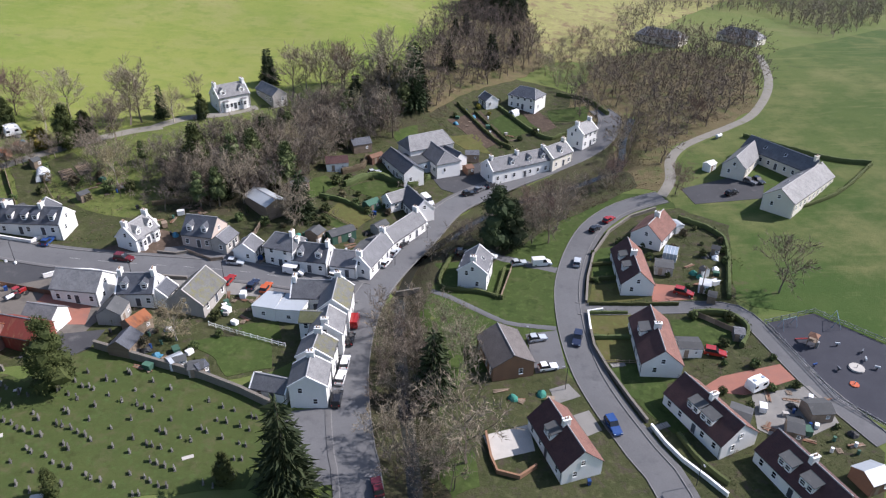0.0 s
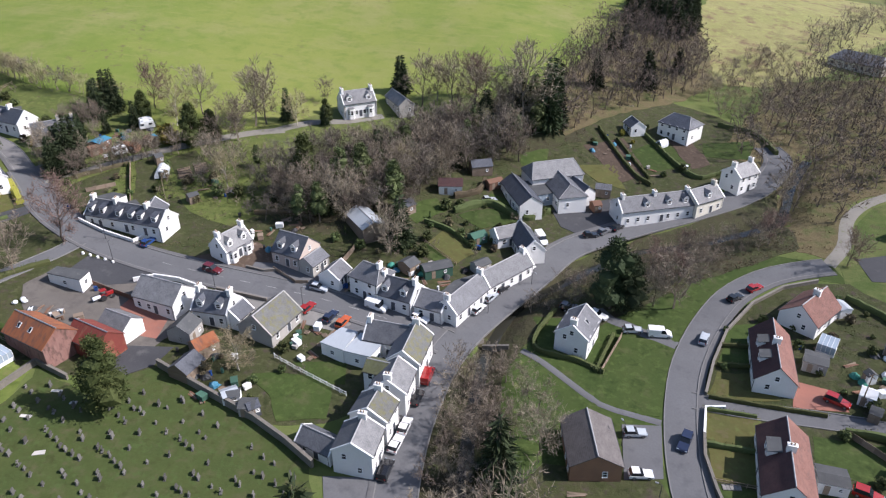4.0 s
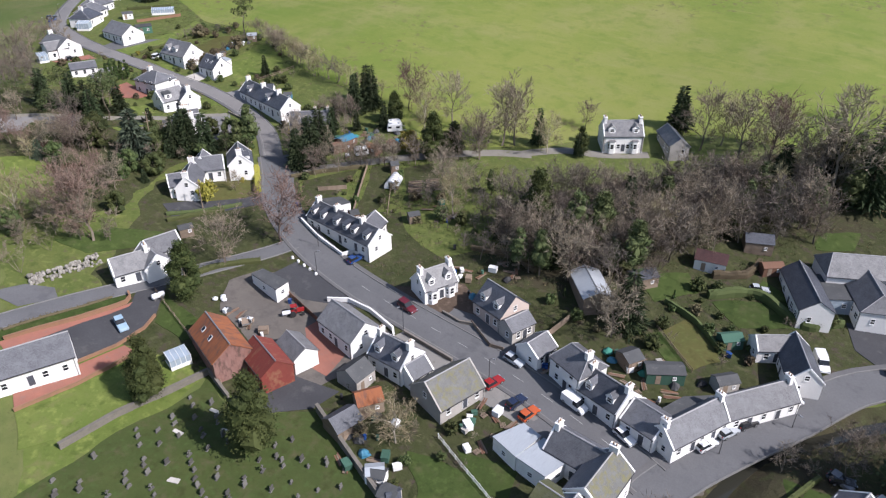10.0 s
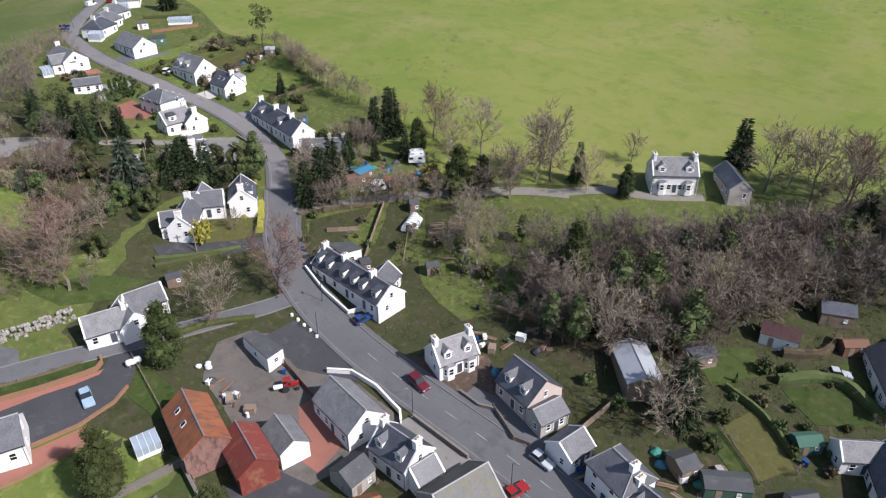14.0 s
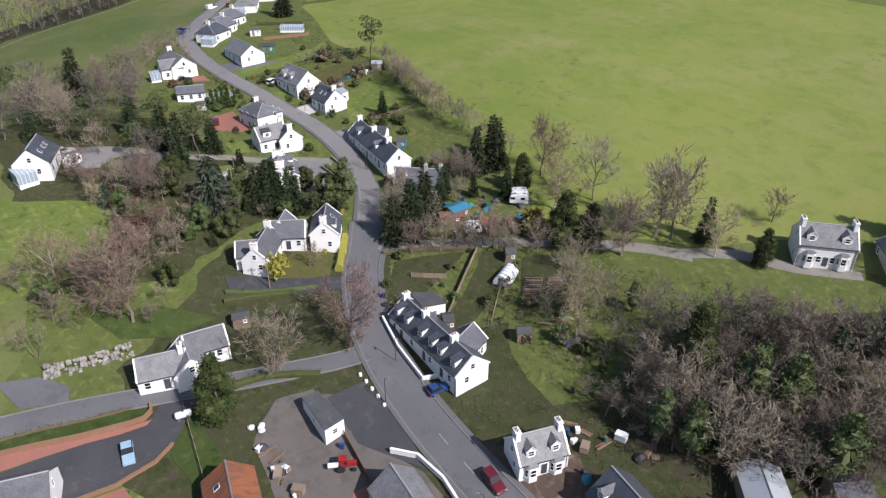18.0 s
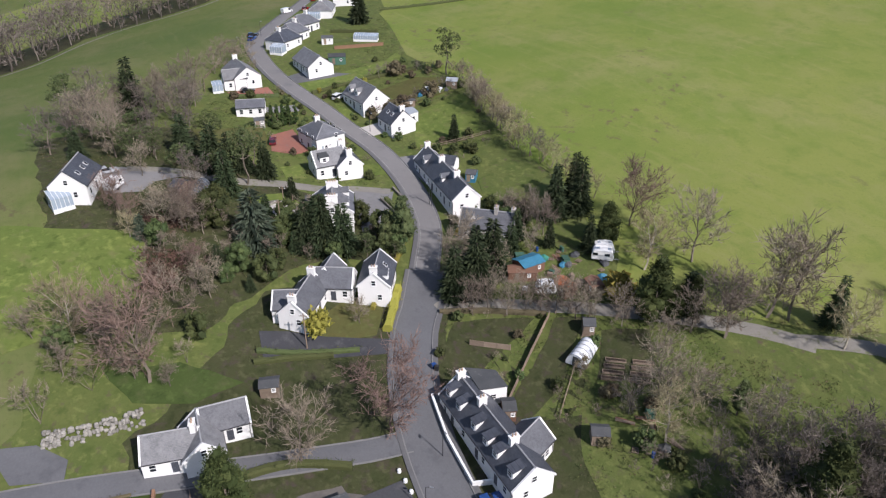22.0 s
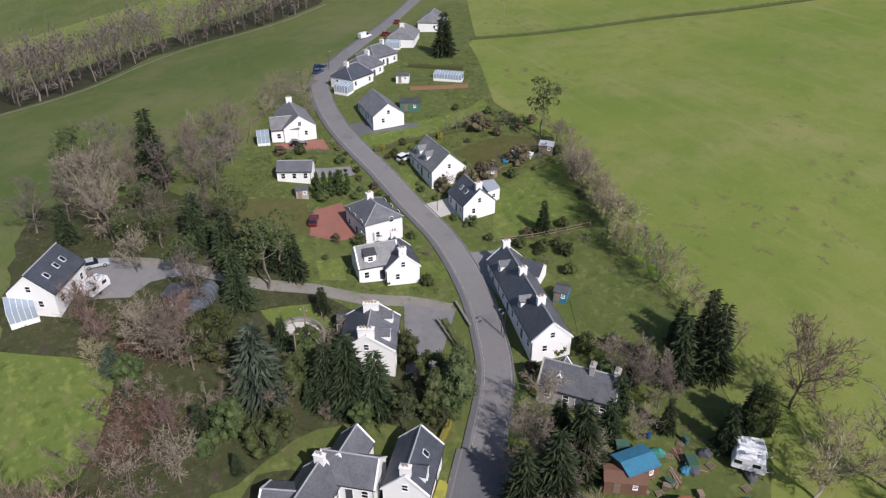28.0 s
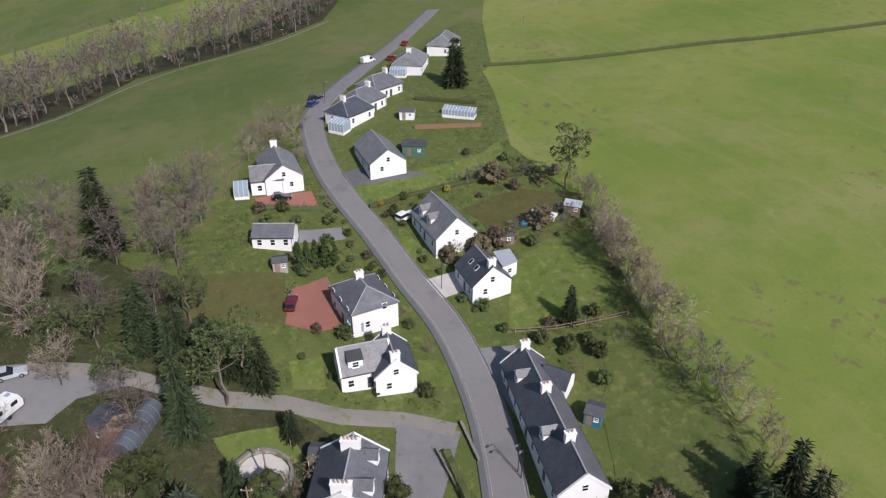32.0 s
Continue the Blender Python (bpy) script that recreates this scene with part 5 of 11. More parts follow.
def garden_wall(pts, h=1.0, w=0.35, mat="stone", label="low rubble stone garden wall", name="garden_wall", cope=True):
    """A wall along a line, with a coping."""
    line = np.array(pts, float)
    fine = [line[0]]
    for a, b in zip(line[:-1], line[1:]):
        n = max(1, int(np.hypot(*(b - a)) / 3.0))
        fine += [a + (b - a) * (k + 1) / n for k in range(n)]
    line = np.array(fine)
    s = sides(line)
    n = len(line)
    z = heights(line[:, 0], line[:, 1])
    ob = tagged(new(name), label, "wall", "", "structure")

    def body(wd, lo, hi, nm, mt):
        v = []
        for p, q, zz in zip(line, s, z):
            v += [(p[0] - q[0] * wd / 2, p[1] - q[1] * wd / 2, zz + lo), (p[0] + q[0] * wd / 2, p[1] + q[1] * wd / 2, zz + lo), (p[0] + q[0] * wd / 2, p[1] + q[1] * wd / 2, zz + hi), (p[0] - q[0] * wd / 2, p[1] - q[1] * wd / 2, zz + hi)]
        f = [(i * 4 + j, i * 4 + 4 + j, i * 4 + 4 + (j + 1) % 4, i * 4 + (j + 1) % 4) for i in range(n - 1) for j in range(4)] + [(0, 1, 2, 3), (4 * n - 1, 4 * n - 2, 4 * n - 3, 4 * n - 4)]
        child(nm, mesh_of(nm, v, f, M[mt]), ob)

    body(w, -0.5, h, "masonry", mat)
    if cope:
        body(w + 0.12, h, h + 0.09, "coping", mat if mat != "white" else "trim")
    return ob


def rubble_bank(pts, h, w, n, seed):
    """A dry bank of pale boulders, each a part, heaped along a line against the slope."""
    rnd = random.Random(seed)
    ob = tagged(new("rubble_bank"), "pale rubble stone bank holding up a lawn", "stone bank", "", "structure")
    rocks = []
    for k in range(5):
        bm = bmesh.new()
        bmesh.ops.create_icosphere(bm, subdivisions=1, radius=0.5)
        for q in bm.verts:
            q.co = q.co * rnd.uniform(0.75, 1.2)
        me = bpy.data.meshes.new("stone")
        bm.to_mesh(me)
        bm.free()
        me.materials.append(M["rubble"])
        rocks.append(me)
    line = smooth_line(pts, 0.5)
    s = sides(line)
    for _ in range(n):
        k = rnd.randrange(len(line))
        u = rnd.random()
        x, y = line[k] + s[k] * (u - 0.5) * w
        z = H(x, y) + h * (u if s[k][0] < 0 else 1 - u) * 0.6
        m = pose(x, y, z, rnd.uniform(0, 360), rnd.uniform(0, 360), rnd.uniform(0, 360)) @ Matrix.Diagonal((*(rnd.uniform(0.55, 1.0) for _ in range(3)), 1))
        child("stone", rnd.choice(rocks), ob, m)
    return ob


def fence(pts, h=1.1, gap=2.4, mat="wood", label="weathered timber post and rail fence", rails=2, boards=False):
    """Posts every few metres with rails between them, or close boards."""
    line = np.array(pts, float)
    fine = [line[0]]
    for a, b in zip(line[:-1], line[1:]):
        n = max(1, int(round(np.hypot(*(b - a)) / gap)))
        fine += [a + (b - a) * (k + 1) / n for k in range(n)]
    ob = tagged(new("fence"), label, "fence")
    x0, y0 = fine[0]
    zs = [H(*p) for p in fine]
    ob.matrix_world = pose(x0, y0, zs[0])
    pm = box_mesh("post", -0.06, 0.06, -0.06, 0.06, -0.4, h + 0.08, M[mat])
    for p, z in zip(fine, zs):
        child("post", pm, ob, pose(p[0] - x0, p[1] - y0, z - zs[0]))
    for (p, z), (q, z2) in zip(zip(fine, zs), zip(fine[1:], zs[1:])):
        d = Vector((q[0] - p[0], q[1] - p[1], z2 - z))
        a = Vector((p[0] - x0, p[1] - y0, z - zs[0]))
        nrm = Vector((-d.y, d.x, 0)).normalized() * 0.025
        spans = [(0.05, h)] if boards else [(h * (k + 0.75) / rails - 0.07, h * (k + 0.75) / rails + 0.07) for k in range(rails)]
        for lo, hi in spans:
            v = [a - nrm + Vector((0, 0, lo)), a + d - nrm + Vector((0, 0, lo)), a + d + nrm + Vector((0, 0, lo)), a + nrm + Vector((0, 0, lo))]
            v += [c + Vector((0, 0, hi - lo)) for c in v]
            child("board" if boards else "rail", mesh_of("rail", v, [(3, 2, 1, 0), (4, 5, 6, 7), (0, 1, 5, 4), (1, 2, 6, 5), (2, 3, 7, 6), (3, 0, 4, 7)], M[mat]), ob)
    return ob


# ---- vehicles ----
CARS = {}
CAR_SHAPES = {  # length, width, height, bonnet start, windscreen foot, roof front, roof back, tail
    "hatch": (4.1, 1.74, 1.48, 0.85, 0.45, -0.35, -1.55, -1.9), "estate": (4.5, 1.78, 1.5, 0.95, 0.55, -0.25, -1.9, -2.15), "suv": (4.5, 1.86, 1.68, 1.0, 0.65, -0.1, -1.95, -2.15), "van": (5.0, 1.95, 1.98, 1.75, 1.35, 0.75, -2.3, -2.46)}


def car_parts(shape, paint):
    L, W, Hh, bonnet, screen, rf, rb, tail = CAR_SHAPES[shape]
    l, w = L / 2, W / 2
    belt = Hh * 0.6 if shape != "van" else Hh * 0.56
    low = 0.24
    prof = [(-l, low), (l, low), (l, 0.55), (l - 0.18, 0.74), (bonnet, belt - 0.06), (screen, belt), (-l + 0.12, belt), (-l, belt - 0.15)]
    n = len(prof)
    v = [(x, -w, z) for x, z in prof] + [(x, w, z) for x, z in prof]
    f = [tuple(range(n))[::-1][::-1], tuple(range(n, 2 * n))[::-1]] + [(i, n + i, n + (i + 1) % n, (i + 1) % n) for i in range(n)]
    bm = bmesh.new()
    me = mesh_of("body", v, f, PAINT[paint])
    bm.from_mesh(me)
    bmesh.ops.recalc_face_normals(bm, faces=bm.faces[:])
    bmesh.ops.bevel(bm, geom=[e for e in bm.edges if e.calc_face_angle(0) > 0.6], offset=0.07, segments=2, affect="EDGES")
    bm.to_mesh(me)
    bm.free()
    t = w - 0.16
    cab = [(screen - 0.02, belt - 0.04), (rf, Hh - 0.03), (rb, Hh - 0.03), (tail, belt - 0.04)]
    cv = [(cab[0][0], -w + 0.05, cab[0][1]), (cab[1][0], -t, cab[1][1]), (cab[2][0], -t, cab[2][1]), (cab[3][0], -w + 0.05, cab[3][1])]
    cv += [(x, -y, z) for x, y, z in cv]
    cf = [(0, 1, 2, 3), (7, 6, 5, 4), (0, 4, 5, 1), (1, 5, 6, 2), (2, 6, 7, 3)]
    glass = mesh_of("glasshouse", cv, cf, M["pane"])
    roof = mesh_of("roof", *box(rb - 0.03, rf + 0.05, -t - 0.02, t + 0.02, Hh - 0.05, Hh + 0.01), PAINT[paint])
    if shape == "van":
        side = mesh_of("load_bay", *box(-l + 0.04, 0.1, -w + 0.015, w - 0.015, belt - 0.1, Hh - 0.02), PAINT[paint])
    else:
        side = None
    tyre = mesh_of("wheel", *tube((0, -0.1, 0), (0, 0.1, 0), 0.32, 0.32, 14), M["dark"])
    rim = mesh_of("rim", *tube((0, -0.115, 0), (0, 0.115, 0), 0.19, 0.19, 10), M["galv"])
    lamp = mesh_of("headlight", *box(-0.06, 0.05, -0.17, 0.17, -0.07, 0.07), M["panel"])
    red = mesh_of("tail_light", *box(-0.05, 0.06, -0.1, 0.1, -0.12, 0.12), PAINT["red"])
    return L, W, Hh, me, glass, roof, side, tyre, rim, lamp, red


def car(shape, paint, x, y, rot, label="", lift=0.16, group=""):
    key = (shape, paint)
    if key not in CARS:
        CARS[key] = car_parts(shape, paint)
    L, W, Hh, body, glass, roof, side, tyre, rim, lamp, red = CARS[key]
    word = {"hatch": "hatchback car", "estate": "estate car", "suv": "tall family car", "van": "panel van"}[shape]
    ob = tagged(new("van" if shape == "van" else "car"), label or f"{paint} {word} parked by the road", "van" if shape == "van" else "car", group)
    c, s = math.cos(math.radians(rot)), math.sin(math.radians(rot))
    zs = [float(heights(np.array([x + c * a]), np.array([y + s * a]), False)[0]) for a in (-1.3, 1.3)]
    ob.matrix_world = pose(x, y, sum(zs) / 2 + lift, 0, -math.degrees(math.atan2(zs[1] - zs[0], 2.6)), rot)
    bo = child("body", body, ob)
    child("glasshouse", glass, ob, None, "dark tinted window glass")
    child("roof", roof, ob)
    if side:
        child("load_bay", side, ob)
    for a in (-L / 2 + 0.8, L / 2 - 0.78):
        for b in (-W / 2 + 0.07, W / 2 - 0.07):
            wo = child("wheel", tyre, ob, pose(a, b, 0.32))
            child("rim", rim, wo)
    for b in (-W / 2 + 0.25, W / 2 - 0.25):
        child("headlight", lamp, ob, pose(L / 2 - 0.06, b, 0.66))
        child("tail_light", red, ob, pose(-L / 2 + 0.03, b, 0.78))
    return ob


def caravan(x, y, rot, label="white touring caravan parked on gravel", L=5.2):
    ob = tagged(new("caravan"), label, "caravan")
    ob.matrix_world = pose(x, y, H(x, y) + 0.1, 0, 0, rot)
    prof = [(-L / 2, 0.5), (L / 2, 0.5), (L / 2 + 0.12, 1.3), (L / 2 - 0.3, 2.45), (0, 2.62), (-L / 2 + 0.25, 2.5), (-L / 2 - 0.08, 1.4)]
    n = len(prof)
    v = [(a, -1.1, z) for a, z in prof] + [(a, 1.1, z) for a, z in prof]
    f = [tuple(range(n)), tuple(range(n, 2 * n))[::-1]] + [(i, n + i, n + (i + 1) % n, (i + 1) % n) for i in range(n)]
    bm = bmesh.new()
    me = mesh_of("body", v, f, M["trim"])
    bm.from_mesh(me)
    bmesh.ops.recalc_face_normals(bm, faces=bm.faces[:])
    bmesh.ops.bevel(bm, geom=bm.edges[:], offset=0.08, segments=2, affect="EDGES")
    bm.to_mesh(me)
    bm.free()
    child("body", me, ob)
    for a in (-1.4, 0.9):
        for b in (-1.11, 1.11):
            child("window", box_mesh("caravan_window", -0.5, 0.5, -0.015, 0.015, -0.28, 0.28, M["pane"]), ob, pose(a, b, 1.75))
    child("front_window", box_mesh("front_window", -0.02, 0.02, -0.8, 0.8, -0.3, 0.3, M["pane"]), ob, pose(L / 2 - 0.03, 0, 1.75, 0, -12, 0))
    for a in (-1.0, 1.2):
        child("roof_hatch", box_mesh("roof_hatch", -0.3, 0.3, -0.3, 0.3, 0, 0.08, M["panel"]), ob, pose(a, 0, 2.58))
    for b in (-1.0, 1.0):
        child("wheel", mesh_of("wheel", *tube((0, -0.1, 0), (0, 0.1, 0), 0.33, 0.33, 12), M["dark"]), ob, pose(-0.3, b, 0.33))
    hv, hf = join(tube((L / 2, -0.4, 0.5), (L / 2 + 1.2, 0, 0.5), 0.04, 0.04), tube((L / 2, 0.4, 0.5), (L / 2 + 1.2, 0, 0.5), 0.04, 0.04), tube((L / 2 + 1.0, 0, -0.1), (L / 2 + 1.0, 0, 0.6), 0.04, 0.04))
    child("drawbar", mesh_of("drawbar", hv, hf, M["galv"]), ob)
    return ob


# ---- small outdoor things ----
def gravestone(x, y, rot, h, w, kind):
    lean = ROLL.uniform(-6, 6)
    ob = tagged(new("gravestone"), {"slab": "upright weathered grey gravestone standing in grass", "round": "round-topped weathered gravestone standing in grass", "cross": "grey stone cross on a grave", "flat": "pale flat grave slab lying in the grass"}[kind], "gravestone", "gravestones in the churchyard")
    ob.matrix_world = pose(x, y, H(x, y), lean, ROLL.uniform(-3, 3), rot)
    if kind == "slab":
        b = box(-w / 2, w / 2, -0.09, 0.09, -0.3, h)
    elif kind == "round":
        pr = [(-w / 2, -0.3), (w / 2, -0.3), (w / 2, h * 0.72), (w * 0.32, h * 0.92), (0, h), (-w * 0.32, h * 0.92), (-w / 2, h * 0.72)]
        n = len(pr)
        b = ([(a, -0.08, c) for a, c in pr] + [(a, 0.08, c) for a, c in pr], [tuple(range(n)), tuple(range(2 * n - 1, n - 1, -1))] + [(i, n + i, n + (i + 1) % n, (i + 1) % n) for i in range(n)])
    elif kind == "cross":
        b = join(box(-0.1, 0.1, -0.08, 0.08, 0.25, h * 1.2), box(-0.35, -0.1, -0.07, 0.07, h * 0.8, h * 0.98), box(0.1, 0.35, -0.07, 0.07, h * 0.8, h * 0.98))
    else:
        b = box(-w / 2, w / 2, -0.95, 0.95, -0.1, 0.14)
    child("stone", mesh_of("gravestone", *b, M["paleslab" if kind == "flat" else "gravestone"]), ob)
    if kind != "flat":
        child("plinth", mesh_of("plinth", *box(-w / 2 - 0.1, w / 2 + 0.1, -0.2, 0.2, -0.3, 0.12 if kind != "cross" else 0.3), M["gravestone"]), ob)
    return ob


def lamp_post(x, y, rot=0, h=5.4):
    ob = tagged(new("street_lamp"), "thin dark street lamp beside the road", "street lamp", "street lamps")
    ob.matrix_world = pose(x, y, H(x, y), 0, 0, rot)
    child("pole", mesh_of("pole", *tube((0, 0, -0.3), (0, 0, h), 0.075, 0.05, 8), M["iron"]), ob)
    child("arm", mesh_of("arm", *tube((0, 0, h - 0.05), (0.7, 0, h + 0.15), 0.035, 0.03, 6), M["iron"]), ob)
    child("lantern", mesh_of("lantern", *box(0.55, 1.1, -0.12, 0.12, h + 0.08, h + 0.22), M["galv"]), ob)
    return ob


def utility_pole(x, y, h=7.5, rot=0):
    ob = tagged(new("utility_pole"), "brown wooden utility pole with a crossbar", "utility pole", "utility poles")
    ob.matrix_world = pose(x, y, H(x, y), 0, 0, rot)
    child("pole", mesh_of("pole", *tube((0, 0, -0.4), (0, 0, h), 0.13, 0.09, 8), M["wood"]), ob)
    child("crossbar", mesh_of("crossbar", *box(-0.7, 0.7, -0.05, 0.05, h - 0.6, h - 0.48), M["wood"]), ob)
    for a in (-0.6, 0.6):
        child("insulator", mesh_of("insulator", *tube((a, 0, h - 0.48), (a, 0, h - 0.3), 0.05, 0.04, 6), M["trim"]), ob)
    return ob


def tunnel(x, y, rot, L, W, h, mat, label, name="polytunnel", ribs=6):
    """A hooped tunnel of sheeting with end walls and hoops."""
    ob = tagged(new(name), label, "greenhouse")
    ob.matrix_world = pose(x, y, H(x, y), 0, 0, rot)
    arc = [(-W / 2 * math.cos(a), h * math.sin(a) ** 0.85 if 0 < a < math.pi else 0) for a in [math.pi * k / 12 for k in range(13)]]
    v = [(-L / 2, p, q) for p, q in arc] + [(L / 2, p, q) for p, q in arc]
    f = [(k, k + 1, k + 14, k + 13) for k in range(12)] + [tuple(range(12, -1, -1)), tuple(range(13, 26))]
    child("cover", mesh_of("cover", v, f, mat, smooth=False), ob)
    for k in range(ribs):
        xx = -L / 2 + L * k / (ribs - 1)
        rv = [(xx + dx, p * (1.01 + dr), q * (1.01 + dr) + 0.01) for p, q in arc for dx, dr in ((-0.03, 0.0), (0.03, 0.0), (0.03, 0.03), (-0.03, 0.03))]
        rf = [(4 * i + c, 4 * i + (c + 1) % 4, 4 * i + 4 + (c + 1) % 4, 4 * i + 4 + c) for i in range(len(arc) - 1) for c in range(4)] + [(3, 2, 1, 0), (len(rv) - 4, len(rv) - 3, len(rv) - 2, len(rv) - 1)]
        child("hoop", mesh_of("hoop", rv, rf, M["galv"]), ob)
    child("door", box_mesh("tunnel_door", -0.03, 0.03, -0.5, 0.5, 0, min(1.9, h * 0.85), M["felt"]), ob, pose(L / 2, 0, 0))
    return ob


def conservatory(parent_name, x, y, rot, L, W, h, label="white-framed glass conservatory against a house"):
    """A lean-to of glazed panels in white bars."""
    ob = tagged(new("conservatory"), label, "conservatory")
    ob.matrix_world = pose(x, y, H(x, y), 0, 0, rot)
    child("base", mesh_of("base", *box(-L / 2, L / 2, -W / 2, W / 2, -0.4, 0.6), M["white"]), ob)
    child("glazing", mesh_of("glazing", [(-L / 2 + .05, -W / 2 + .05, .6), (L / 2 - .05, -W / 2 + .05, .6), (L / 2 - .05, W / 2, .6), (-L / 2 + .05, W / 2, .6), (-L / 2 + .05, -W / 2 + .05, h * .8), (L / 2 - .05, -W / 2 + .05, h * .8), (L / 2 - .05, W / 2, h), (-L / 2 + .05, W / 2, h)],
                             [(0, 1, 5, 4), (1, 2, 6, 5), (2, 3, 7, 6), (3, 0, 4, 7), (4, 5, 6, 7)], M["panel"]), ob)
    n = max(3, int(L / 0.8))
    for k in range(n + 1):
        xx = -L / 2 + 0.04 + (L - 0.08) * k / n
        child("bar", box_mesh("bar", -0.035, 0.035, -0.035, 0.035, 0.6, h * 0.8, M["trim"]), ob, pose(xx, -W / 2 + 0.03, 0))
        rv = tube((xx, -W / 2, h * 0.8 + 0.03), (xx, W / 2, h + 0.03), 0.04, 0.04, 4)
        child("rafter", mesh_of("rafter", *rv, M["trim"]), ob)
    return ob


def clutter(ring, n, seed, place):
    """Loose things lying about in a yard: plank stacks, crates, drums and heaps under sheets."""
    rnd = random.Random(seed)
    xs, ys = [p[0] for p in ring], [p[1] for p in ring]
    made = 0
    for _ in range(n * 12):
        x, y = rnd.uniform(min(xs), max(xs)), rnd.uniform(min(ys), max(ys))
        if made >= n or not inside(x, y, ring) or any(k == "disc" and (x - a[0]) ** 2 + (y - a[1]) ** 2 < a[2] ** 2 for k, *a in KEEP_OFF):
            continue
        made += 1
        what = rnd.choices(["plank_stack", "crate", "drum", "covered_heap", "pallet"], [3, 3, 2, 2, 2])[0]
        ob = tagged(new(what), {"plank_stack": "stack of weathered planks lying in ", "crate": "pale box standing in ", "drum": "plastic drum standing in ", "covered_heap": "heap under a sheet in ", "pallet": "timber pallet lying in "}[what] + place, what.replace("_", " "))
        ob.matrix_world = pose(x, y, H(x, y) + 0.13, 0, 0, rnd.uniform(0, 180))
        if what == "plank_stack":
            for k in range(rnd.randint(3, 5)):
                child("plank", box_mesh("plank", -1.5, 1.5, -0.12, 0.12, 0, 0.06, M[rnd.choice(["wood", "wood_red"])]), ob, pose(rnd.uniform(-0.2, 0.2), (k % 3 - 1) * 0.3, 0.08 * (k // 3), 0, 0, rnd.uniform(-7, 7)))
        elif what == "crate":
            m = M[rnd.choice(["trim", "wood", "greyharl", "poly", "green_paint"])]
            w, h = rnd.choice([(0.5, 0.7), (0.7, 0.8), (0.9, 1.1)])
            child("body", box_mesh("crate", -w, w, -w * 0.7, w * 0.7, 0, h, m), ob)
            child("lid", box_mesh("lid", -w - 0.04, w + 0.04, -w * 0.7 - 0.04, w * 0.7 + 0.04, h, h + 0.07, m), ob)
        elif what == "drum":
            m = rnd.choice([PAINT["blue"], M["poly"], M["dark"], M["green_paint"]])
            child("barrel", mesh_of("barrel", *tube((0, 0, 0), (0, 0, 0.9), 0.3, 0.28, 10), m), ob)
            child("cap", mesh_of("cap", *tube((0, 0, 0.9), (0, 0, 0.95), 0.3, 0.3, 10), m), ob)
        elif what == "pallet":
            for k in range(5):
                child("slat", box_mesh("slat", -0.6, 0.6, -0.06, 0.06, 0.1, 0.13, M["wood"]), ob, pose(0, -0.45 + 0.22 * k, 0))
            for k in (-0.5, 0, 0.5):
                child("bearer", box_mesh("bearer", -0.05, 0.05, -0.5, 0.5, 0, 0.1, M["wood"]), ob, pose(k, 0, 0))
        else:
            v, f = [(0, 0, 0.9)], []
            for r, z in ((0.45, 0.75), (0.95, 0.35), (1.15, -0.1)):
                v += [(r * math.cos(t * 0.785) * rnd.uniform(0.8, 1.2), r * math.sin(t * 0.785) * rnd.uniform(0.6, 1.0), z * rnd.uniform(0.8, 1.1)) for t in range(8)]
            f = [(0, 1 + k, 1 + (k + 1) % 8) for k in range(8)] + [(1 + 8 * r + k, 9 + 8 * r + k, 9 + 8 * r + (k + 1) % 8, 1 + 8 * r + (k + 1) % 8) for r in range(2) for k in range(8)]
            child("sheet", mesh_of("sheet", v, f, M[rnd.choice(["poly", "blue_tarp", "felt", "teal", "dark"])]), ob)


def swing_set(x, y, rot):
    ob = tagged(new("swing_set"), "blue steel swing frame on the playground", "swing")
    ob.matrix_world = pose(x, y, H(x, y) + 0.14, 0, 0, rot)
    for a in (-1.8, 1.8):
        for b in (-0.9, 0.9):
            child("leg", mesh_of("leg", *tube((a, b, 0), (a, 0, 2.4), 0.05, 0.05), PAINT["skyblue"]), ob)
    child("crossbar", mesh_of("crossbar", *tube((-1.9, 0, 2.4), (1.9, 0, 2.4), 0.05, 0.05), PAINT["skyblue"]), ob)
    for a in (-0.8, 0.8):
        child("seat", box_mesh("seat", -0.22, 0.22, -0.1, 0.1, 0, 0.04, M["dark"]), ob, pose(a, 0, 0.5))
        for o in (-0.2, 0.2):
            child("chain", mesh_of("chain", *tube((a + o, 0, 0.52), (a + o, 0, 2.4), 0.015, 0.015, 4), M["galv"]), ob)


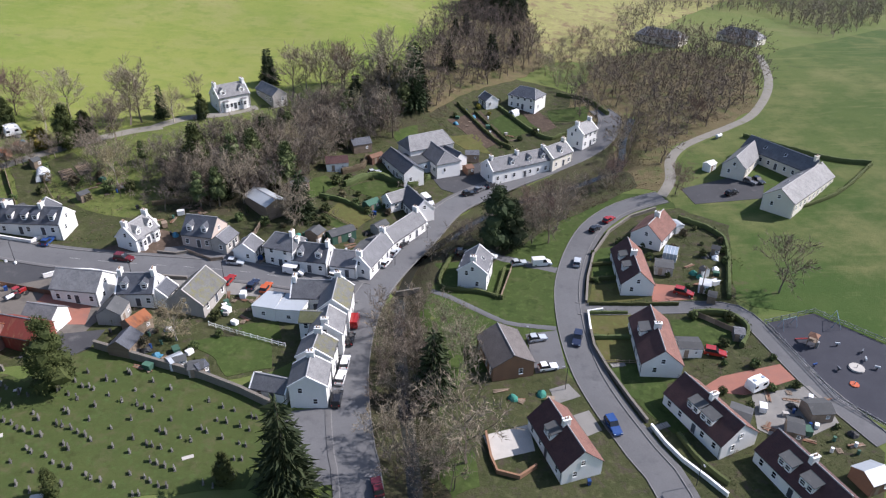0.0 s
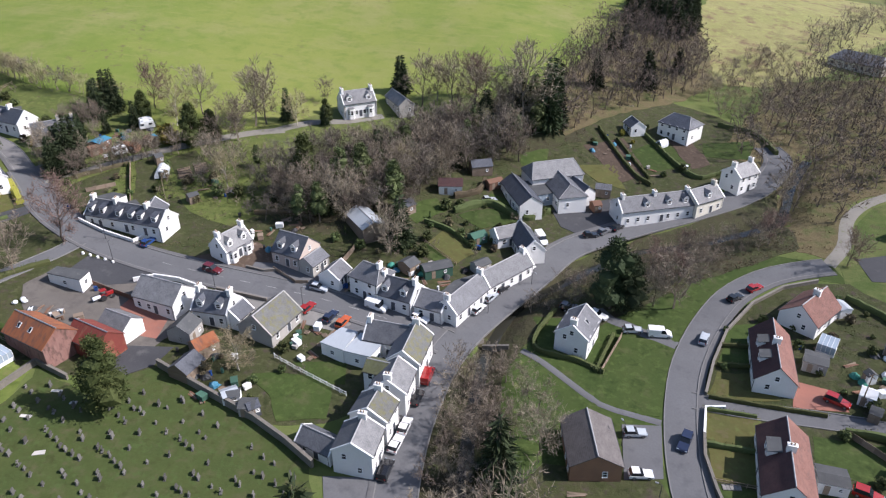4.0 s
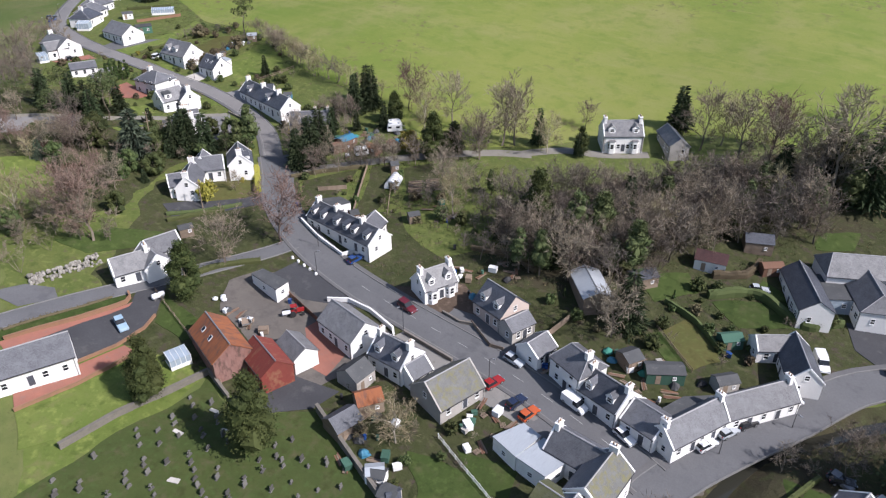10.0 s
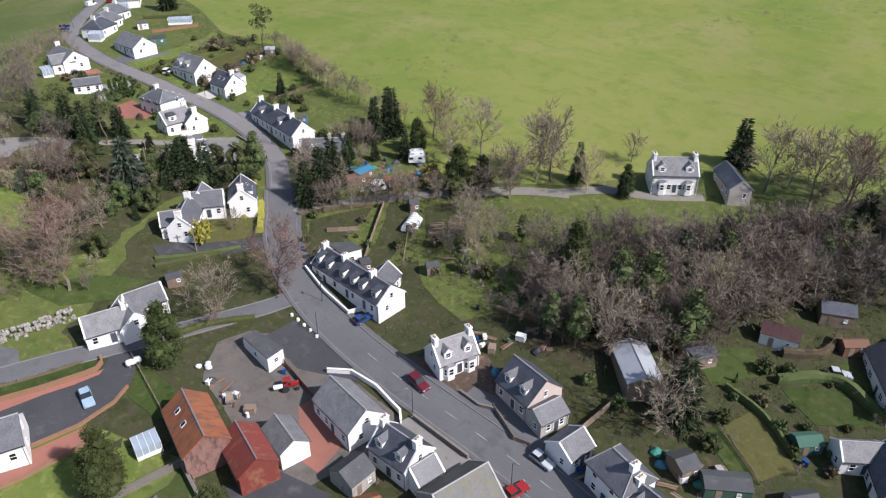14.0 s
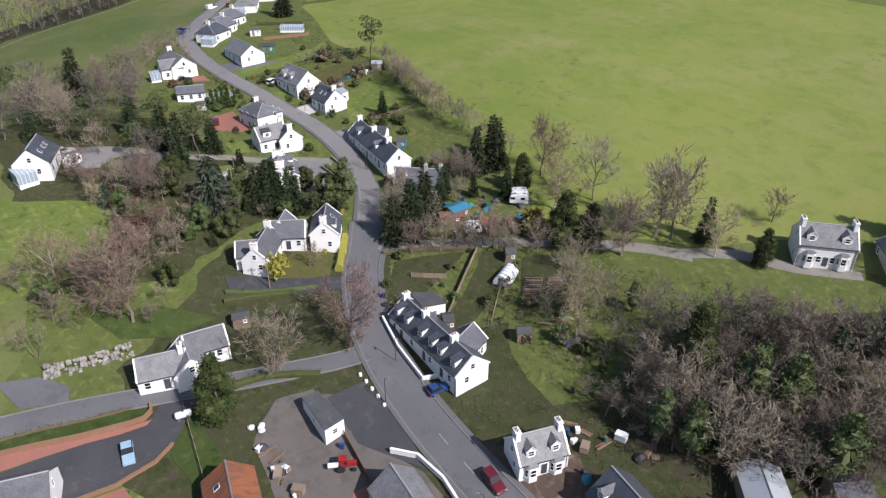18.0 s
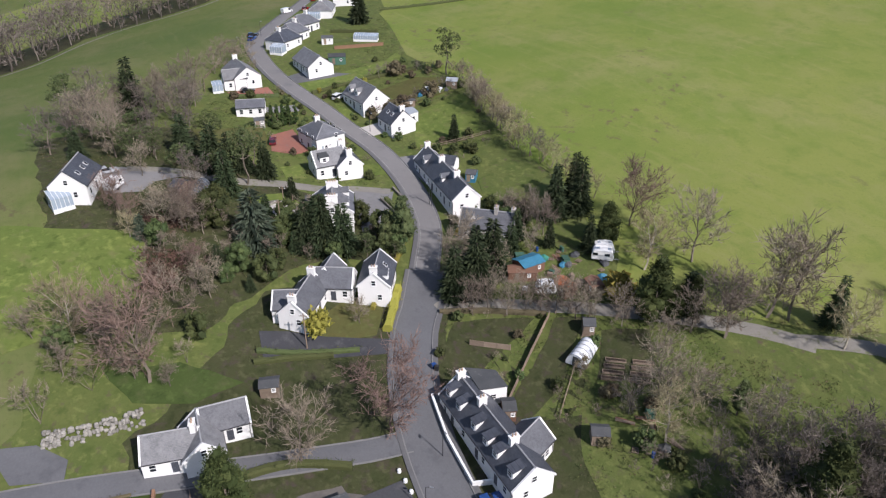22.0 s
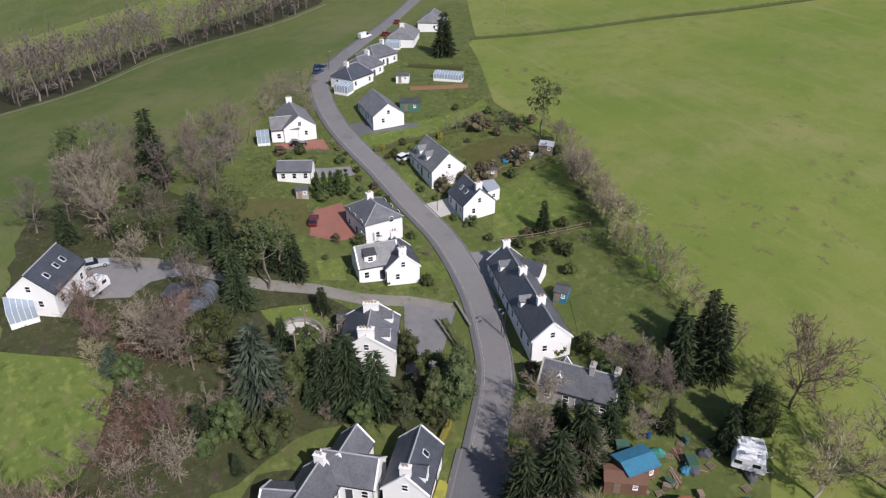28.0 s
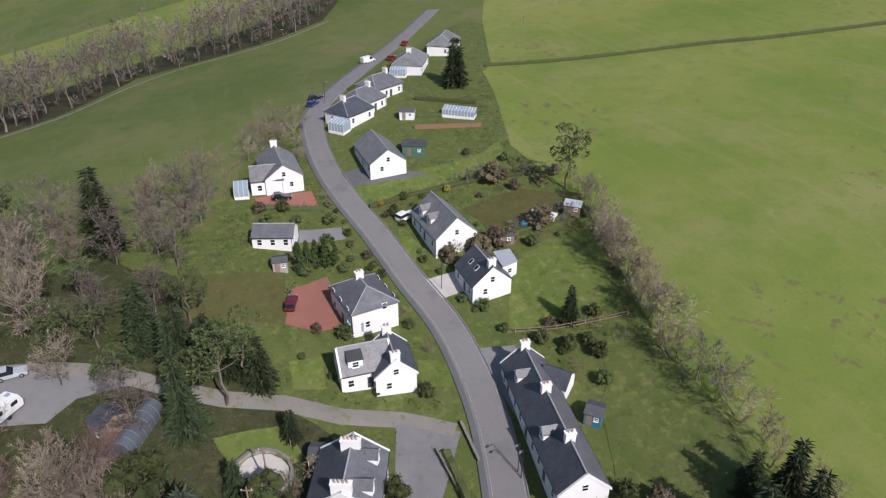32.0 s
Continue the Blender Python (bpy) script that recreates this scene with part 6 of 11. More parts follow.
def climbing_frame(x, y, rot):
    ob = tagged(new("climbing_frame"), "climbing frame with a red slide on the playground", "climbing frame")
    ob.matrix_world = pose(x, y, H(x, y) + 0.14, 0, 0, rot)
    for a in (-0.8, 0.8):
        for b in (-0.8, 0.8):
            child("post", mesh_of("post", *tube((a, b, 0), (a, b, 2.6), 0.07, 0.07), M["wood"]), ob)
    child("platform", box_mesh("platform", -0.9, 0.9, -0.9, 0.9, 1.3, 1.4, M["wood"]), ob)
    child("roof", mesh_of("roof", [(-1, -1, 2.5), (1, -1, 2.5), (1, 1, 2.5), (-1, 1, 2.5), (0, 0, 3.2)], [(0, 1, 4), (1, 2, 4), (2, 3, 4), (3, 0, 4), (3, 2, 1, 0)], M["wood_red"]), ob)
    child("slide", mesh_of("slide", [(0.9, -0.3, 1.35), (0.9, 0.3, 1.35), (3.2, 0.3, 0.15), (3.2, -0.3, 0.15), (0.9, -0.3, 1.25), (0.9, 0.3, 1.25), (3.2, 0.3, 0.05), (3.2, -0.3, 0.05)], [(0, 3, 2, 1), (4, 5, 6, 7), (0, 4, 7, 3), (1, 2, 6, 5), (3, 7, 6, 2)], PAINT["red"]), ob)
    child("ladder", box_mesh("ladder", -1.3, -0.9, -0.3, 0.3, 0, 1.35, M["galv"]), ob)


def play_disc(x, y, r, h, mat, label, name):
    ob = tagged(new(name), label, "play equipment")
    ob.matrix_world = pose(x, y, H(x, y) + 0.14)
    child("deck", mesh_of("deck", *tube((0, 0, 0), (0, 0, h), r, r * 0.96, 20), mat), ob)
    child("hub", mesh_of("hub", *tube((0, 0, h), (0, 0, h + 0.6), 0.08, 0.08, 8), M["galv"]), ob)


def springer(x, y, rot, paint):
    ob = tagged(new("spring_rider"), "small spring rider on the playground", "play equipment", "spring riders")
    ob.matrix_world = pose(x, y, H(x, y) + 0.14, 0, 0, rot)
    child("spring", mesh_of("spring", *tube((0, 0, 0), (0, 0, 0.45), 0.14, 0.14, 8), M["iron"]), ob)
    child("body", box_mesh("rider", -0.5, 0.5, -0.12, 0.12, 0.45, 0.85, PAINT[paint]), ob)


def dashes(pts, length, gap, off, w, label):
    """Short painted dashes along a road's line."""
    line = smooth_line(pts, 0.5)
    s = sides(line)
    d = np.concatenate([[0], np.cumsum(np.hypot(*np.diff(line, axis=0).T))])
    k = 0.0
    while k + length < d[-1]:
        i, j = np.searchsorted(d, (k, k + length))
        q = [line[i] + s[i] * (off - w), line[i] + s[i] * (off + w), line[j] + s[j] * (off + w), line[j] + s[j] * (off - w)]
        z = heights(np.array([p[0] for p in q]), np.array([p[1] for p in q]), False) + 0.215
        tagged(new("road_dash", mesh_of("road_dash", [(p[0], p[1], h) for p, h in zip(q, z)], [(3, 2, 1, 0)], M["linepaint"])), label, "road marking", "centre line dashes", "structure")
        k += length + gap


def bin_at(x, y, colour="blue"):
    ob = tagged(new("wheelie_bin"), f"{colour} plastic wheelie bin standing outside", "bin", "wheelie bins")
    ob.matrix_world = pose(x, y, H(x, y) + 0.1, 0, 0, ROLL.uniform(0, 360))
    mat = {"blue": PAINT["blue"], "black": M["dark"], "brown": M["wood_red"], "green": M["green_paint"]}[colour]
    child("body", box_mesh("bin_body_" + colour, -0.28, 0.28, -0.33, 0.33, 0.08, 1.0, mat), ob)
    child("lid", box_mesh("bin_lid_" + colour, -0.3, 0.3, -0.36, 0.36, 1.0, 1.07, mat), ob)
    return ob


# ---- ground, roads and yards ----
ground_sheet()
road("main_street", [(6.3, -80.8), (-3.2, -1.9), (-9.1, 47.4), (-12.7, 76.9), (-14.7, 85.1), (-16.7, 95.7), (-17.9, 108.0), (-17.3, 122.6), (-14.8, 133.7), (-9.9, 145.6), (-3.8, 158.6), (2.3, 172.7), (9.8, 181.7), (21.5, 191.7), (33.9, 200.5), (47.2, 210.5), (56.4, 222.5), (60.9, 235.5), (58.7, 244.7)], 7.0, "asphalt", "worn grey asphalt village street beside the burn", left=1.0, right=0.0)
KEEP_OFF.append(("line", np.array([(6.3, -80.8), (-3.2, -1.9), (-9.1, 47.4), (-12.7, 76.9), (-14.7, 85.1), (-16.7, 95.7), (-17.9, 108.0), (-17.3, 122.6), (-14.8, 133.7), (-9.9, 145.6), (-3.8, 158.6), (2.3, 172.7), (9.8, 181.7), (21.5, 191.7), (33.9, 200.5), (47.2, 210.5), (56.4, 222.5), (60.9, 235.5), (58.7, 244.7)]), 4.7))
road("west_street", [(-17.5, 131.0), (-25.0, 132.9), (-34.0, 134.3), (-44.0, 135.4), (-55.0, 135.8), (-67.0, 135.8), (-78.0, 135.9), (-89.3, 136.4), (-100.0, 137.7), (-109.5, 139.8), (-119.2, 143.3), (-128.8, 148.8), (-133.3, 152.6), (-142.3, 159.0)], 6.8, "asphalt", "worn grey asphalt street climbing through the village", left=0.7, right=0.9, lift=0.14)
KEEP_OFF.append(("line", np.array([(-17.5, 131.0), (-25.0, 132.9), (-34.0, 134.3), (-44.0, 135.4), (-55.0, 135.8), (-67.0, 135.8), (-78.0, 135.9), (-89.3, 136.4), (-100.0, 137.7), (-109.5, 139.8), (-119.2, 143.3), (-128.8, 148.8), (-133.3, 152.6), (-142.3, 159.0)]), 4.5))
road("hill_road", [(-142.3, 159.0), (-153.4, 166.3), (-162.7, 169.9), (-176.5, 173.1), (-193.4, 174.1), (-208.6, 171.9), (-223.1, 170.0), (-235.4, 167.9), (-249.2, 166.5), (-265.2, 166.9), (-281.8, 169.7), (-295.3, 177.3), (-319.3, 194.3), (-350.8, 218.4), (-376.3, 238.1)], 5.0, "asphalt_pale", "grey asphalt road climbing past the upper houses, coloured paler as sunlit", left=0.9, right=0.0, lift=0.13, edge_lines=True)
KEEP_OFF.append(("line", np.array([(-142.3, 159.0), (-153.4, 166.3), (-162.7, 169.9), (-176.5, 173.1), (-193.4, 174.1), (-208.6, 171.9), (-223.1, 170.0), (-235.4, 167.9), (-249.2, 166.5), (-265.2, 166.9), (-281.8, 169.7), (-295.3, 177.3), (-319.3, 194.3), (-350.8, 218.4), (-376.3, 238.1)]), 3.7))
road("loop_road", [(53.0, -82.0), (45.7, -2.6), (41.2, 47.0), (38.4, 76.7), (35.2, 86.1), (31.5, 97.0), (29.3, 106.3), (28.5, 116.9), (28.9, 127.9), (30.4, 138.1), (34.4, 150.9), (40.6, 163.8), (48.6, 172.6), (56.9, 177.4), (64.0, 179.9)], 5.6, "asphalt", "worn grey asphalt estate road", left=0, right=1.1)
KEEP_OFF.append(("line", np.array([(53.0, -82.0), (45.7, -2.6), (41.2, 47.0), (38.4, 76.7), (35.2, 86.1), (31.5, 97.0), (29.3, 106.3), (28.5, 116.9), (28.9, 127.9), (30.4, 138.1), (34.4, 150.9), (40.6, 163.8), (48.6, 172.6), (56.9, 177.4), (64.0, 179.9)]), 4.0))
road("farm_track", [(64.0, 179.9), (69.2, 189.1), (72.7, 202.0), (78.6, 210.7), (87.0, 217.1), (99.1, 224.9), (110.0, 233.6), (122.2, 251.9), (130.9, 271.0), (137.4, 292.8), (140.0, 305.5)], 3.2, "track", "pale farm track climbing to the fields", kerbs=False)
KEEP_OFF.append(("line", np.array([(64.0, 179.9), (69.2, 189.1), (72.7, 202.0), (78.6, 210.7), (87.0, 217.1), (99.1, 224.9), (110.0, 233.6), (122.2, 251.9), (130.9, 271.0), (137.4, 292.8), (140.0, 305.5)]), 2.8))
road("estate_lane", [(30.8, 127.5), (40.9, 127.1), (53.7, 127.2), (63.5, 126.5), (67.3, 123.1), (69.7, 113.8), (72.1, 103.6), (75.3, 94.5), (78.3, 87.1)], 4.2, "asphalt", "grey asphalt lane behind the houses")
KEEP_OFF.append(("line", np.array([(30.8, 127.5), (40.9, 127.1), (53.7, 127.2), (63.5, 126.5), (67.3, 123.1), (69.7, 113.8), (72.1, 103.6), (75.3, 94.5), (78.3, 87.1)]), 3.3))
road("side_road", [(-108.4, 136.9), (-109.8, 131.0), (-112.0, 124.0), (-113.8, 118.0), (-116.6, 109.0), (-119.1, 101.0), (-121.4, 93.2), (-123.3, 85.6), (-125.4, 76.0)], 3.9, "asphalt", "grey asphalt side road")
KEEP_OFF.append(("line", np.array([(-108.4, 136.9), (-109.8, 131.0), (-112.0, 124.0), (-113.8, 118.0), (-116.6, 109.0), (-119.1, 101.0), (-121.4, 93.2), (-123.3, 85.6), (-125.4, 76.0)]), 3.5))
road("manor_drive", [(-133.8, 153.2), (-131.4, 157.9), (-127.3, 164.4), (-119.9, 174.2), (-113.9, 181.1), (-103.9, 191.0), (-95.1, 198.7), (-87.2, 203.7), (-89.5, 202.7), (-81.4, 211.5), (-72.4, 216.0), (-62.4, 224.0)], 3.2, "track", "pale gravel drive to the villa", kerbs=False)
KEEP_OFF.append(("line", np.array([(-133.8, 153.2), (-131.4, 157.9), (-127.3, 164.4), (-119.9, 174.2), (-113.9, 181.1), (-103.9, 191.0), (-95.1, 198.7), (-87.2, 203.7), (-89.5, 202.7), (-81.4, 211.5), (-72.4, 216.0), (-62.4, 224.0)]), 2.8))
road("upper_track", [(-173.3, 166.7), (-177.7, 160.1), (-180.5, 152.0), (-184.7, 144.5), (-186.8, 136.6), (-190.4, 129.2), (-194.3, 121.7), (-196.6, 113.6)], 3.0, "track", "pale gravel track", kerbs=False)
KEEP_OFF.append(("line", np.array([(-173.3, 166.7), (-177.7, 160.1), (-180.5, 152.0), (-184.7, 144.5), (-186.8, 136.6), (-190.4, 129.2), (-194.3, 121.7), (-196.6, 113.6)]), 2.7))
road("footpath", [(-2.2, 133.3), (2.2, 131.1), (8.0, 126.8), (14.2, 122.4), (19.8, 121.2), (25.2, 120.3)], 1.5, "asphalt", "narrow grey path across the common grass", kerbs=False)
KEEP_OFF.append(("line", np.array([(-2.2, 133.3), (2.2, 131.1), (8.0, 126.8), (14.2, 122.4), (19.8, 121.2), (25.2, 120.3)]), 1.9))
road("house_drive", [(28.5, 143.1), (25.3, 144.5), (21.4, 146.1), (18.2, 147.7), (14.7, 149.0), (12.0, 151.9)], 2.8, "asphalt", "grey tarmac drive to the white house", kerbs=False)
KEEP_OFF.append(("line", np.array([(28.5, 143.1), (25.3, 144.5), (21.4, 146.1), (18.2, 147.7), (14.7, 149.0), (12.0, 151.9)]), 2.6))
patch("village_ground", [(-150.4, 129.5), (-137.3, 154.9), (-114.7, 160.7), (-85.6, 178.4), (-70.3, 187.7), (-46.2, 203.3), (-26.6, 225.3), (-4.7, 229.3), (19.4, 223.5), (28.4, 195.4), (0.7, 175.3), (-7.8, 157.6), (-16.0, 135.3), (-14.4, 115.8), (-35.7, 102.8), (-48.7, 99.6), (-63.5, 105.5), (-78.4, 100.1), (-91.7, 99.1), (-101.5, 91.4), (-126.0, 100.3)], M["garden"], 0.03, "rough grass and soil between the village gardens", 6.0, category="ground", ragged=2.2)
patch("graveyard_grass", [(-88.4, 99.4), (-76.4, 96.0), (-67.4, 108.2), (-45.2, 101.5), (-32.8, 96.5), (-27.8, 88.0), (-31.4, 76.6), (-69.9, 69.0)], M["churchgrass"], 0.07, "mossy yellow-green churchyard grass", 3.0, category="ground", ragged=1.0)
patch("graveyard_grass", [(-86.8, 62.0), (-87.4, 72.1), (-87.5, 81.5), (-86.8, 90.4), (-86.3, 98.1), (-79.7, 97.5), (-70.9, 94.4), (-58.2, 78.3)], M["churchgrass"], 0.07, "mossy yellow-green churchyard grass", 3.0, category="ground", ragged=1.0)
patch("wood_floor", [(-69.9, 154.6), (-77.9, 183.0), (-65.1, 204.3), (-48.1, 225.5), (-30.2, 249.8), (-13.0, 271.4), (4.5, 234.7), (-20.4, 214.0), (-35.4, 195.4), (-42.7, 176.6), (-50.1, 161.7)], M["woodfloor"], 0.06, "brown leaf-littered woodland floor", 6.0, category="ground", ragged=2.2)
patch("wood_floor", [(45.2, 241.6), (71.2, 311.8), (108.2, 316.1), (133.5, 295.1), (115.8, 241.0), (97.2, 225.2), (76.1, 211.8), (66.3, 182.4), (54.2, 187.4), (58.9, 217.9)], M["gully"], 0.06, "brown woodland floor with dead bracken", 8.0, category="ground", ragged=2.2)
patch("burn_bank", [(-16.1, 122.7), (-11.7, 131.4), (-3.0, 154.5), (12.8, 174.7), (38.0, 192.4), (57.2, 209.7), (59.1, 186.8), (34.5, 168.8), (11.2, 145.1), (-0.0, 141.7), (-5.0, 123.6), (-1.0, 99.5), (2.0, 76.4), (-10.8, 75.9), (-13.6, 95.9)], M["woodfloor"], 0.09, "rough brown banks of the burn", 3.0, category="ground", ragged=1.0)
patch("west_ground", [(-194.8, 109.8), (-189.9, 157.3), (-162.1, 167.2), (-135.4, 154.4), (-108.9, 136.6), (-111.1, 109.5), (-103.8, 99.6), (-99.3, 92.9), (-96.3, 70.6)], M["gardengreen"], 0.02, "unkempt grass and gardens west of the street", 6.0, category="ground", ragged=2.2)
patch("common_grass", [(-17.3, 122.6), (-8.4, 143.3), (14.8, 156.3), (36.0, 178.6), (45.0, 174.6), (32.0, 143.0), (24.8, 116.9), (26.1, 106.3), (31.5, 94.2), (38.0, 73.5), (-19.3, 72.3), (-19.1, 90.0)], M["lawn"], 0.02, "green common grass beside the burn", 5.0, category="ground", ragged=1.0)
patch("church_field", [(-122.9, 85.4), (-108.6, 91.0), (-89.2, 100.9), (-86.1, 89.3), (-86.5, 66.2)], M["brightlawn"], 0.03, "mown grass beside the churchyard", 5.0, category="ground", ragged=1.0)
patch("big_field", [(-300.2, 229.0), (-289.4, 254.5), (-276.2, 286.9), (-265.7, 308.9), (-252.8, 345.0), (-246.1, 367.3), (-156.3, 357.6), (-124.9, 364.5), (25.1, 418.7), (19.7, 371.5), (4.7, 339.0), (-9.5, 273.9), (-21.0, 256.0), (-36.0, 249.0), (-52.0, 244.5), (-66.0, 235.0), (-79.0, 222.0), (-87.5, 208.5), (-97.0, 201.0), (-106.0, 194.0), (-116.0, 187.0), (-122.7, 190.5), (-130.1, 194.0), (-158.3, 201.9), (-170.4, 201.8), (-181.5, 204.0), (-195.9, 207.4), (-213.7, 211.6), (-225.1, 211.1), (-245.3, 209.6), (-278.2, 220.0), (-296.0, 224.5)], M["meadow"], 0.07, "large bright green spring field above the village", 9.0, category="field")
patch("allotment_ground", [(19.4, 223.5), (-4.7, 229.3), (-4.3, 234.6), (12.0, 256.0), (29.0, 274.5), (46.0, 268.0), (57.0, 253.0), (59.0, 240.0), (50.0, 225.0), (36.0, 212.0), (27.0, 200.0)], M["garden"], 0.035, "rough ground between the allotments and gardens", 3.0, category="ground", ragged=1.5)
patch("gully_floor", [(-16.4, 234.8), (-9.5, 273.9), (4.7, 339.0), (16.0, 378.0), (38.0, 385.0), (45.0, 348.0), (47.0, 301.4), (30.0, 273.1), (12.4, 255.4), (-4.3, 233.6)], M["gully"], 0.10, "pale bracken and dead grass on the gully side", 5.0, category="ground", ragged=1.5)
patch("upper_field", [(-302.0, 230.0), (-290.5, 255.5), (-277.5, 288.0), (-267.0, 310.0), (-254.2, 346.0), (-247.5, 368.0), (-320.0, 470.0), (-480.0, 430.0), (-440.0, 290.0), (-350.0, 248.0)], M["meadow"], 0.06, "bright green field beyond the hedge", 9.0, category="field")
patch("wood_floor", [(-302.0, 52.0), (-321.0, 77.0), (-343.0, 99.0), (-381.0, 123.0), (-385.0, 157.0), (-391.0, 177.0), (-404.0, 198.0), (-455.0, 222.0), (-468.0, 200.0), (-428.0, 168.0), (-420.0, 128.0), (-388.0, 82.0), (-340.0, 28.0)], M["woodfloor"], 0.10, "dark floor of the wood along the valley", 3.0, category="ground")
patch("valley_field", [(-350.0, 30.0), (-392.0, 80.0), (-425.0, 128.0), (-432.0, 170.0), (-470.0, 205.0), (-900.0, 260.0), (-900.0, -160.0), (-450.0, -120.0)], M["meadow"], 0.06, "pale green field beyond the wood", 9.0, category="field")
tagged(strip("verge", smooth_line([(-304.0, 60.0), (-317.4, 77.9), (-339.5, 100.3), (-366.0, 120.0), (-378.5, 140.0), (-381.0, 160.0), (-386.0, 178.0), (-400.0, 200.0)], 3.0), [-0.7, 0.0, 0.6], [0.1, 0.16, 0.1], M["track"]), "pale dead grass verge along the wood edge", "verge", "", "structure")
patch("moor_edge", [(39.2, 326.5), (44.6, 383.4), (62.4, 514.7), (259.5, 650.2), (197.0, 483.0), (120.6, 368.6), (88.0, 318.1), (64.9, 304.7), (49.5, 302.8)], M["moor"], 0.04, "pale rough moor grass with dead bracken", 8.0, category="ground", ragged=2.2)
patch("upper_ground", [(-264.7, 160.0), (-278.4, 159.6), (-272.4, 151.4), (-245.7, 142.8), (-230.1, 131.6), (-223.1, 121.8), (-203.8, 114.0), (-200.3, 106.8), (-188.8, 107.8), (-168.2, 127.4), (-160.4, 154.2), (-156.2, 165.3), (-153.3, 172.1), (-144.3, 190.6), (-158.3, 199.9), (-172.9, 202.5), (-190.6, 206.5), (-213.7, 211.6), (-225.1, 211.1), (-250.3, 210.4), (-293.2, 224.9), (-337.8, 249.5), (-353.2, 242.3), (-341.4, 224.0), (-303.3, 184.5), (-290.0, 168.0)], M["gardengreen"], 0.03, "unkempt garden grass around the upper houses", 6.0, category="ground", ragged=2.2)
patch("drive_bank", [(-146.4, 164.4), (-148.7, 182.9), (-132.5, 195.2), (-116.4, 187.2), (-86.7, 209.7), (-76.7, 193.9), (-104.3, 151.7), (-124.3, 153.6)], M["gardengreen"], 0.03, "rough grass and brush below the drive", 6.0, category="ground", ragged=2.2)
patch("slope_garden", [(-115.6, 180.6), (-102.0, 194.2), (-82.4, 204.9), (-66.6, 208.6), (-76.2, 194.6), (-80.5, 181.9), (-73.3, 163.8), (-79.4, 154.4), (-91.6, 156.7), (-104.9, 168.1)], M["gardengreen"], 0.05, "sunny rough grass slope below the drive", 5.0, category="ground", ragged=1.0)
patch("burn_verge", [(-12.0, 135.8), (-8.4, 144.8), (-2.3, 156.8), (3.8, 169.7), (11.3, 178.5), (22.0, 187.6), (34.2, 196.1), (47.3, 205.8), (58.1, 218.8), (57.7, 207.7), (37.9, 191.7), (12.8, 174.1), (-3.0, 153.9), (-10.5, 132.6)], M["woodfloor"], 0.15, "brown verge between the street and the burn", 3.0, category="ground", ragged=1.0)
patch("east_field", [(66.5, 179.0), (71.5, 189.0), (74.8, 201.0), (80.0, 209.0), (88.0, 215.0), (100.0, 223.0), (111.6, 232.0), (124.0, 251.0), (132.6, 270.5), (139.2, 292.4), (142.0, 306.0), (160.0, 318.0), (186.0, 333.0), (239.0, 377.6), (420.0, 470.0), (420.0, 40.0), (96.0, 40.0), (84.0, 84.0), (80.6, 91.3), (91.9, 112.3), (82.2, 123.4), (70.2, 126.6), (67.4, 130.2), (76.6, 161.4), (66.2, 172.0)], M["eastgrass"], 0.05, "pasture east of the farm track, its green darkened for cloud shade", 6.0, category="field")
patch("manor_grounds", [(-103.1, 189.4), (-90.2, 203.8), (-53.9, 231.8), (-30.5, 244.0), (-24.3, 224.7), (-43.5, 208.1), (-67.5, 186.6), (-84.7, 177.4)], M["gardengreen"], 0.03, "rough grass slope below the villa", 6.0, category="ground", ragged=2.2)
patch("west_wood_floor", [(-220.5, 97.8), (-224.4, 121.1), (-213.4, 135.3), (-190.4, 140.3), (-173.8, 151.6), (-156.4, 161.1), (-147.8, 155.5), (-155.1, 139.7), (-150.7, 128.0), (-143.3, 115.2), (-152.8, 93.4)], M["garden"], 0.05, "rough woodland floor", 6.0, category="ground", ragged=2.2)
patch("east_grass", [(35.8, 188.9), (56.3, 181.9), (64.5, 181.0), (66.7, 172.3), (52.9, 173.9), (41.1, 162.2), (31.0, 145.6), (25.3, 124.8), (24.8, 116.9), (11.6, 109.5), (-2.2, 109.0), (2.5, 124.1), (-0.0, 137.0), (17.5, 153.6)], M["lawn"], 0.04, "darker green common grass east of the burn", 6.0, category="ground", ragged=1.0)
patch("estate_ground", [(35.2, 145.5), (42.0, 159.2), (53.7, 170.5), (66.7, 172.3), (77.2, 161.8), (67.2, 129.7), (68.8, 117.5), (74.0, 96.0), (77.3, 85.2), (71.2, 74.0), (38.3, 74.6), (34.2, 97.0), (31.0, 108.0), (31.6, 124.7)], M["garden"], 0.06, "rough garden ground around the estate houses", 5.0, category="ground", ragged=1.0)
patch("south_garden_ground", [(5.7, 106.0), (24.5, 108.0), (26.4, 104.0), (29.0, 98.0), (31.8, 90.0), (34.6, 80.0), (36.0, 74.0), (-1.6, 74.1), (-0.9, 90.9), (2.3, 99.6)], M["garden"], 0.06, "rough garden ground", 5.0, category="ground")
patch("lawn", [(35.7, 136.8), (43.3, 137.8), (46.9, 130.8), (33.7, 129.4)], M["mosslawn"], 0.10, "yellowish mossy front lawn", 3.0, category="ground", ragged=1.0)
patch("lawn", [(39.2, 152.1), (45.3, 154.6), (43.3, 139.7), (35.8, 138.7)], M["lawn"], 0.10, "shaded green front lawn", 3.0, category="ground", ragged=1.0)
patch("lawn", [(33.1, 124.7), (42.5, 125.6), (40.9, 117.5), (32.7, 117.2)], M["mosslawn"], 0.10, "yellowish mossy front lawn", 3.0, category="ground", ragged=1.0)
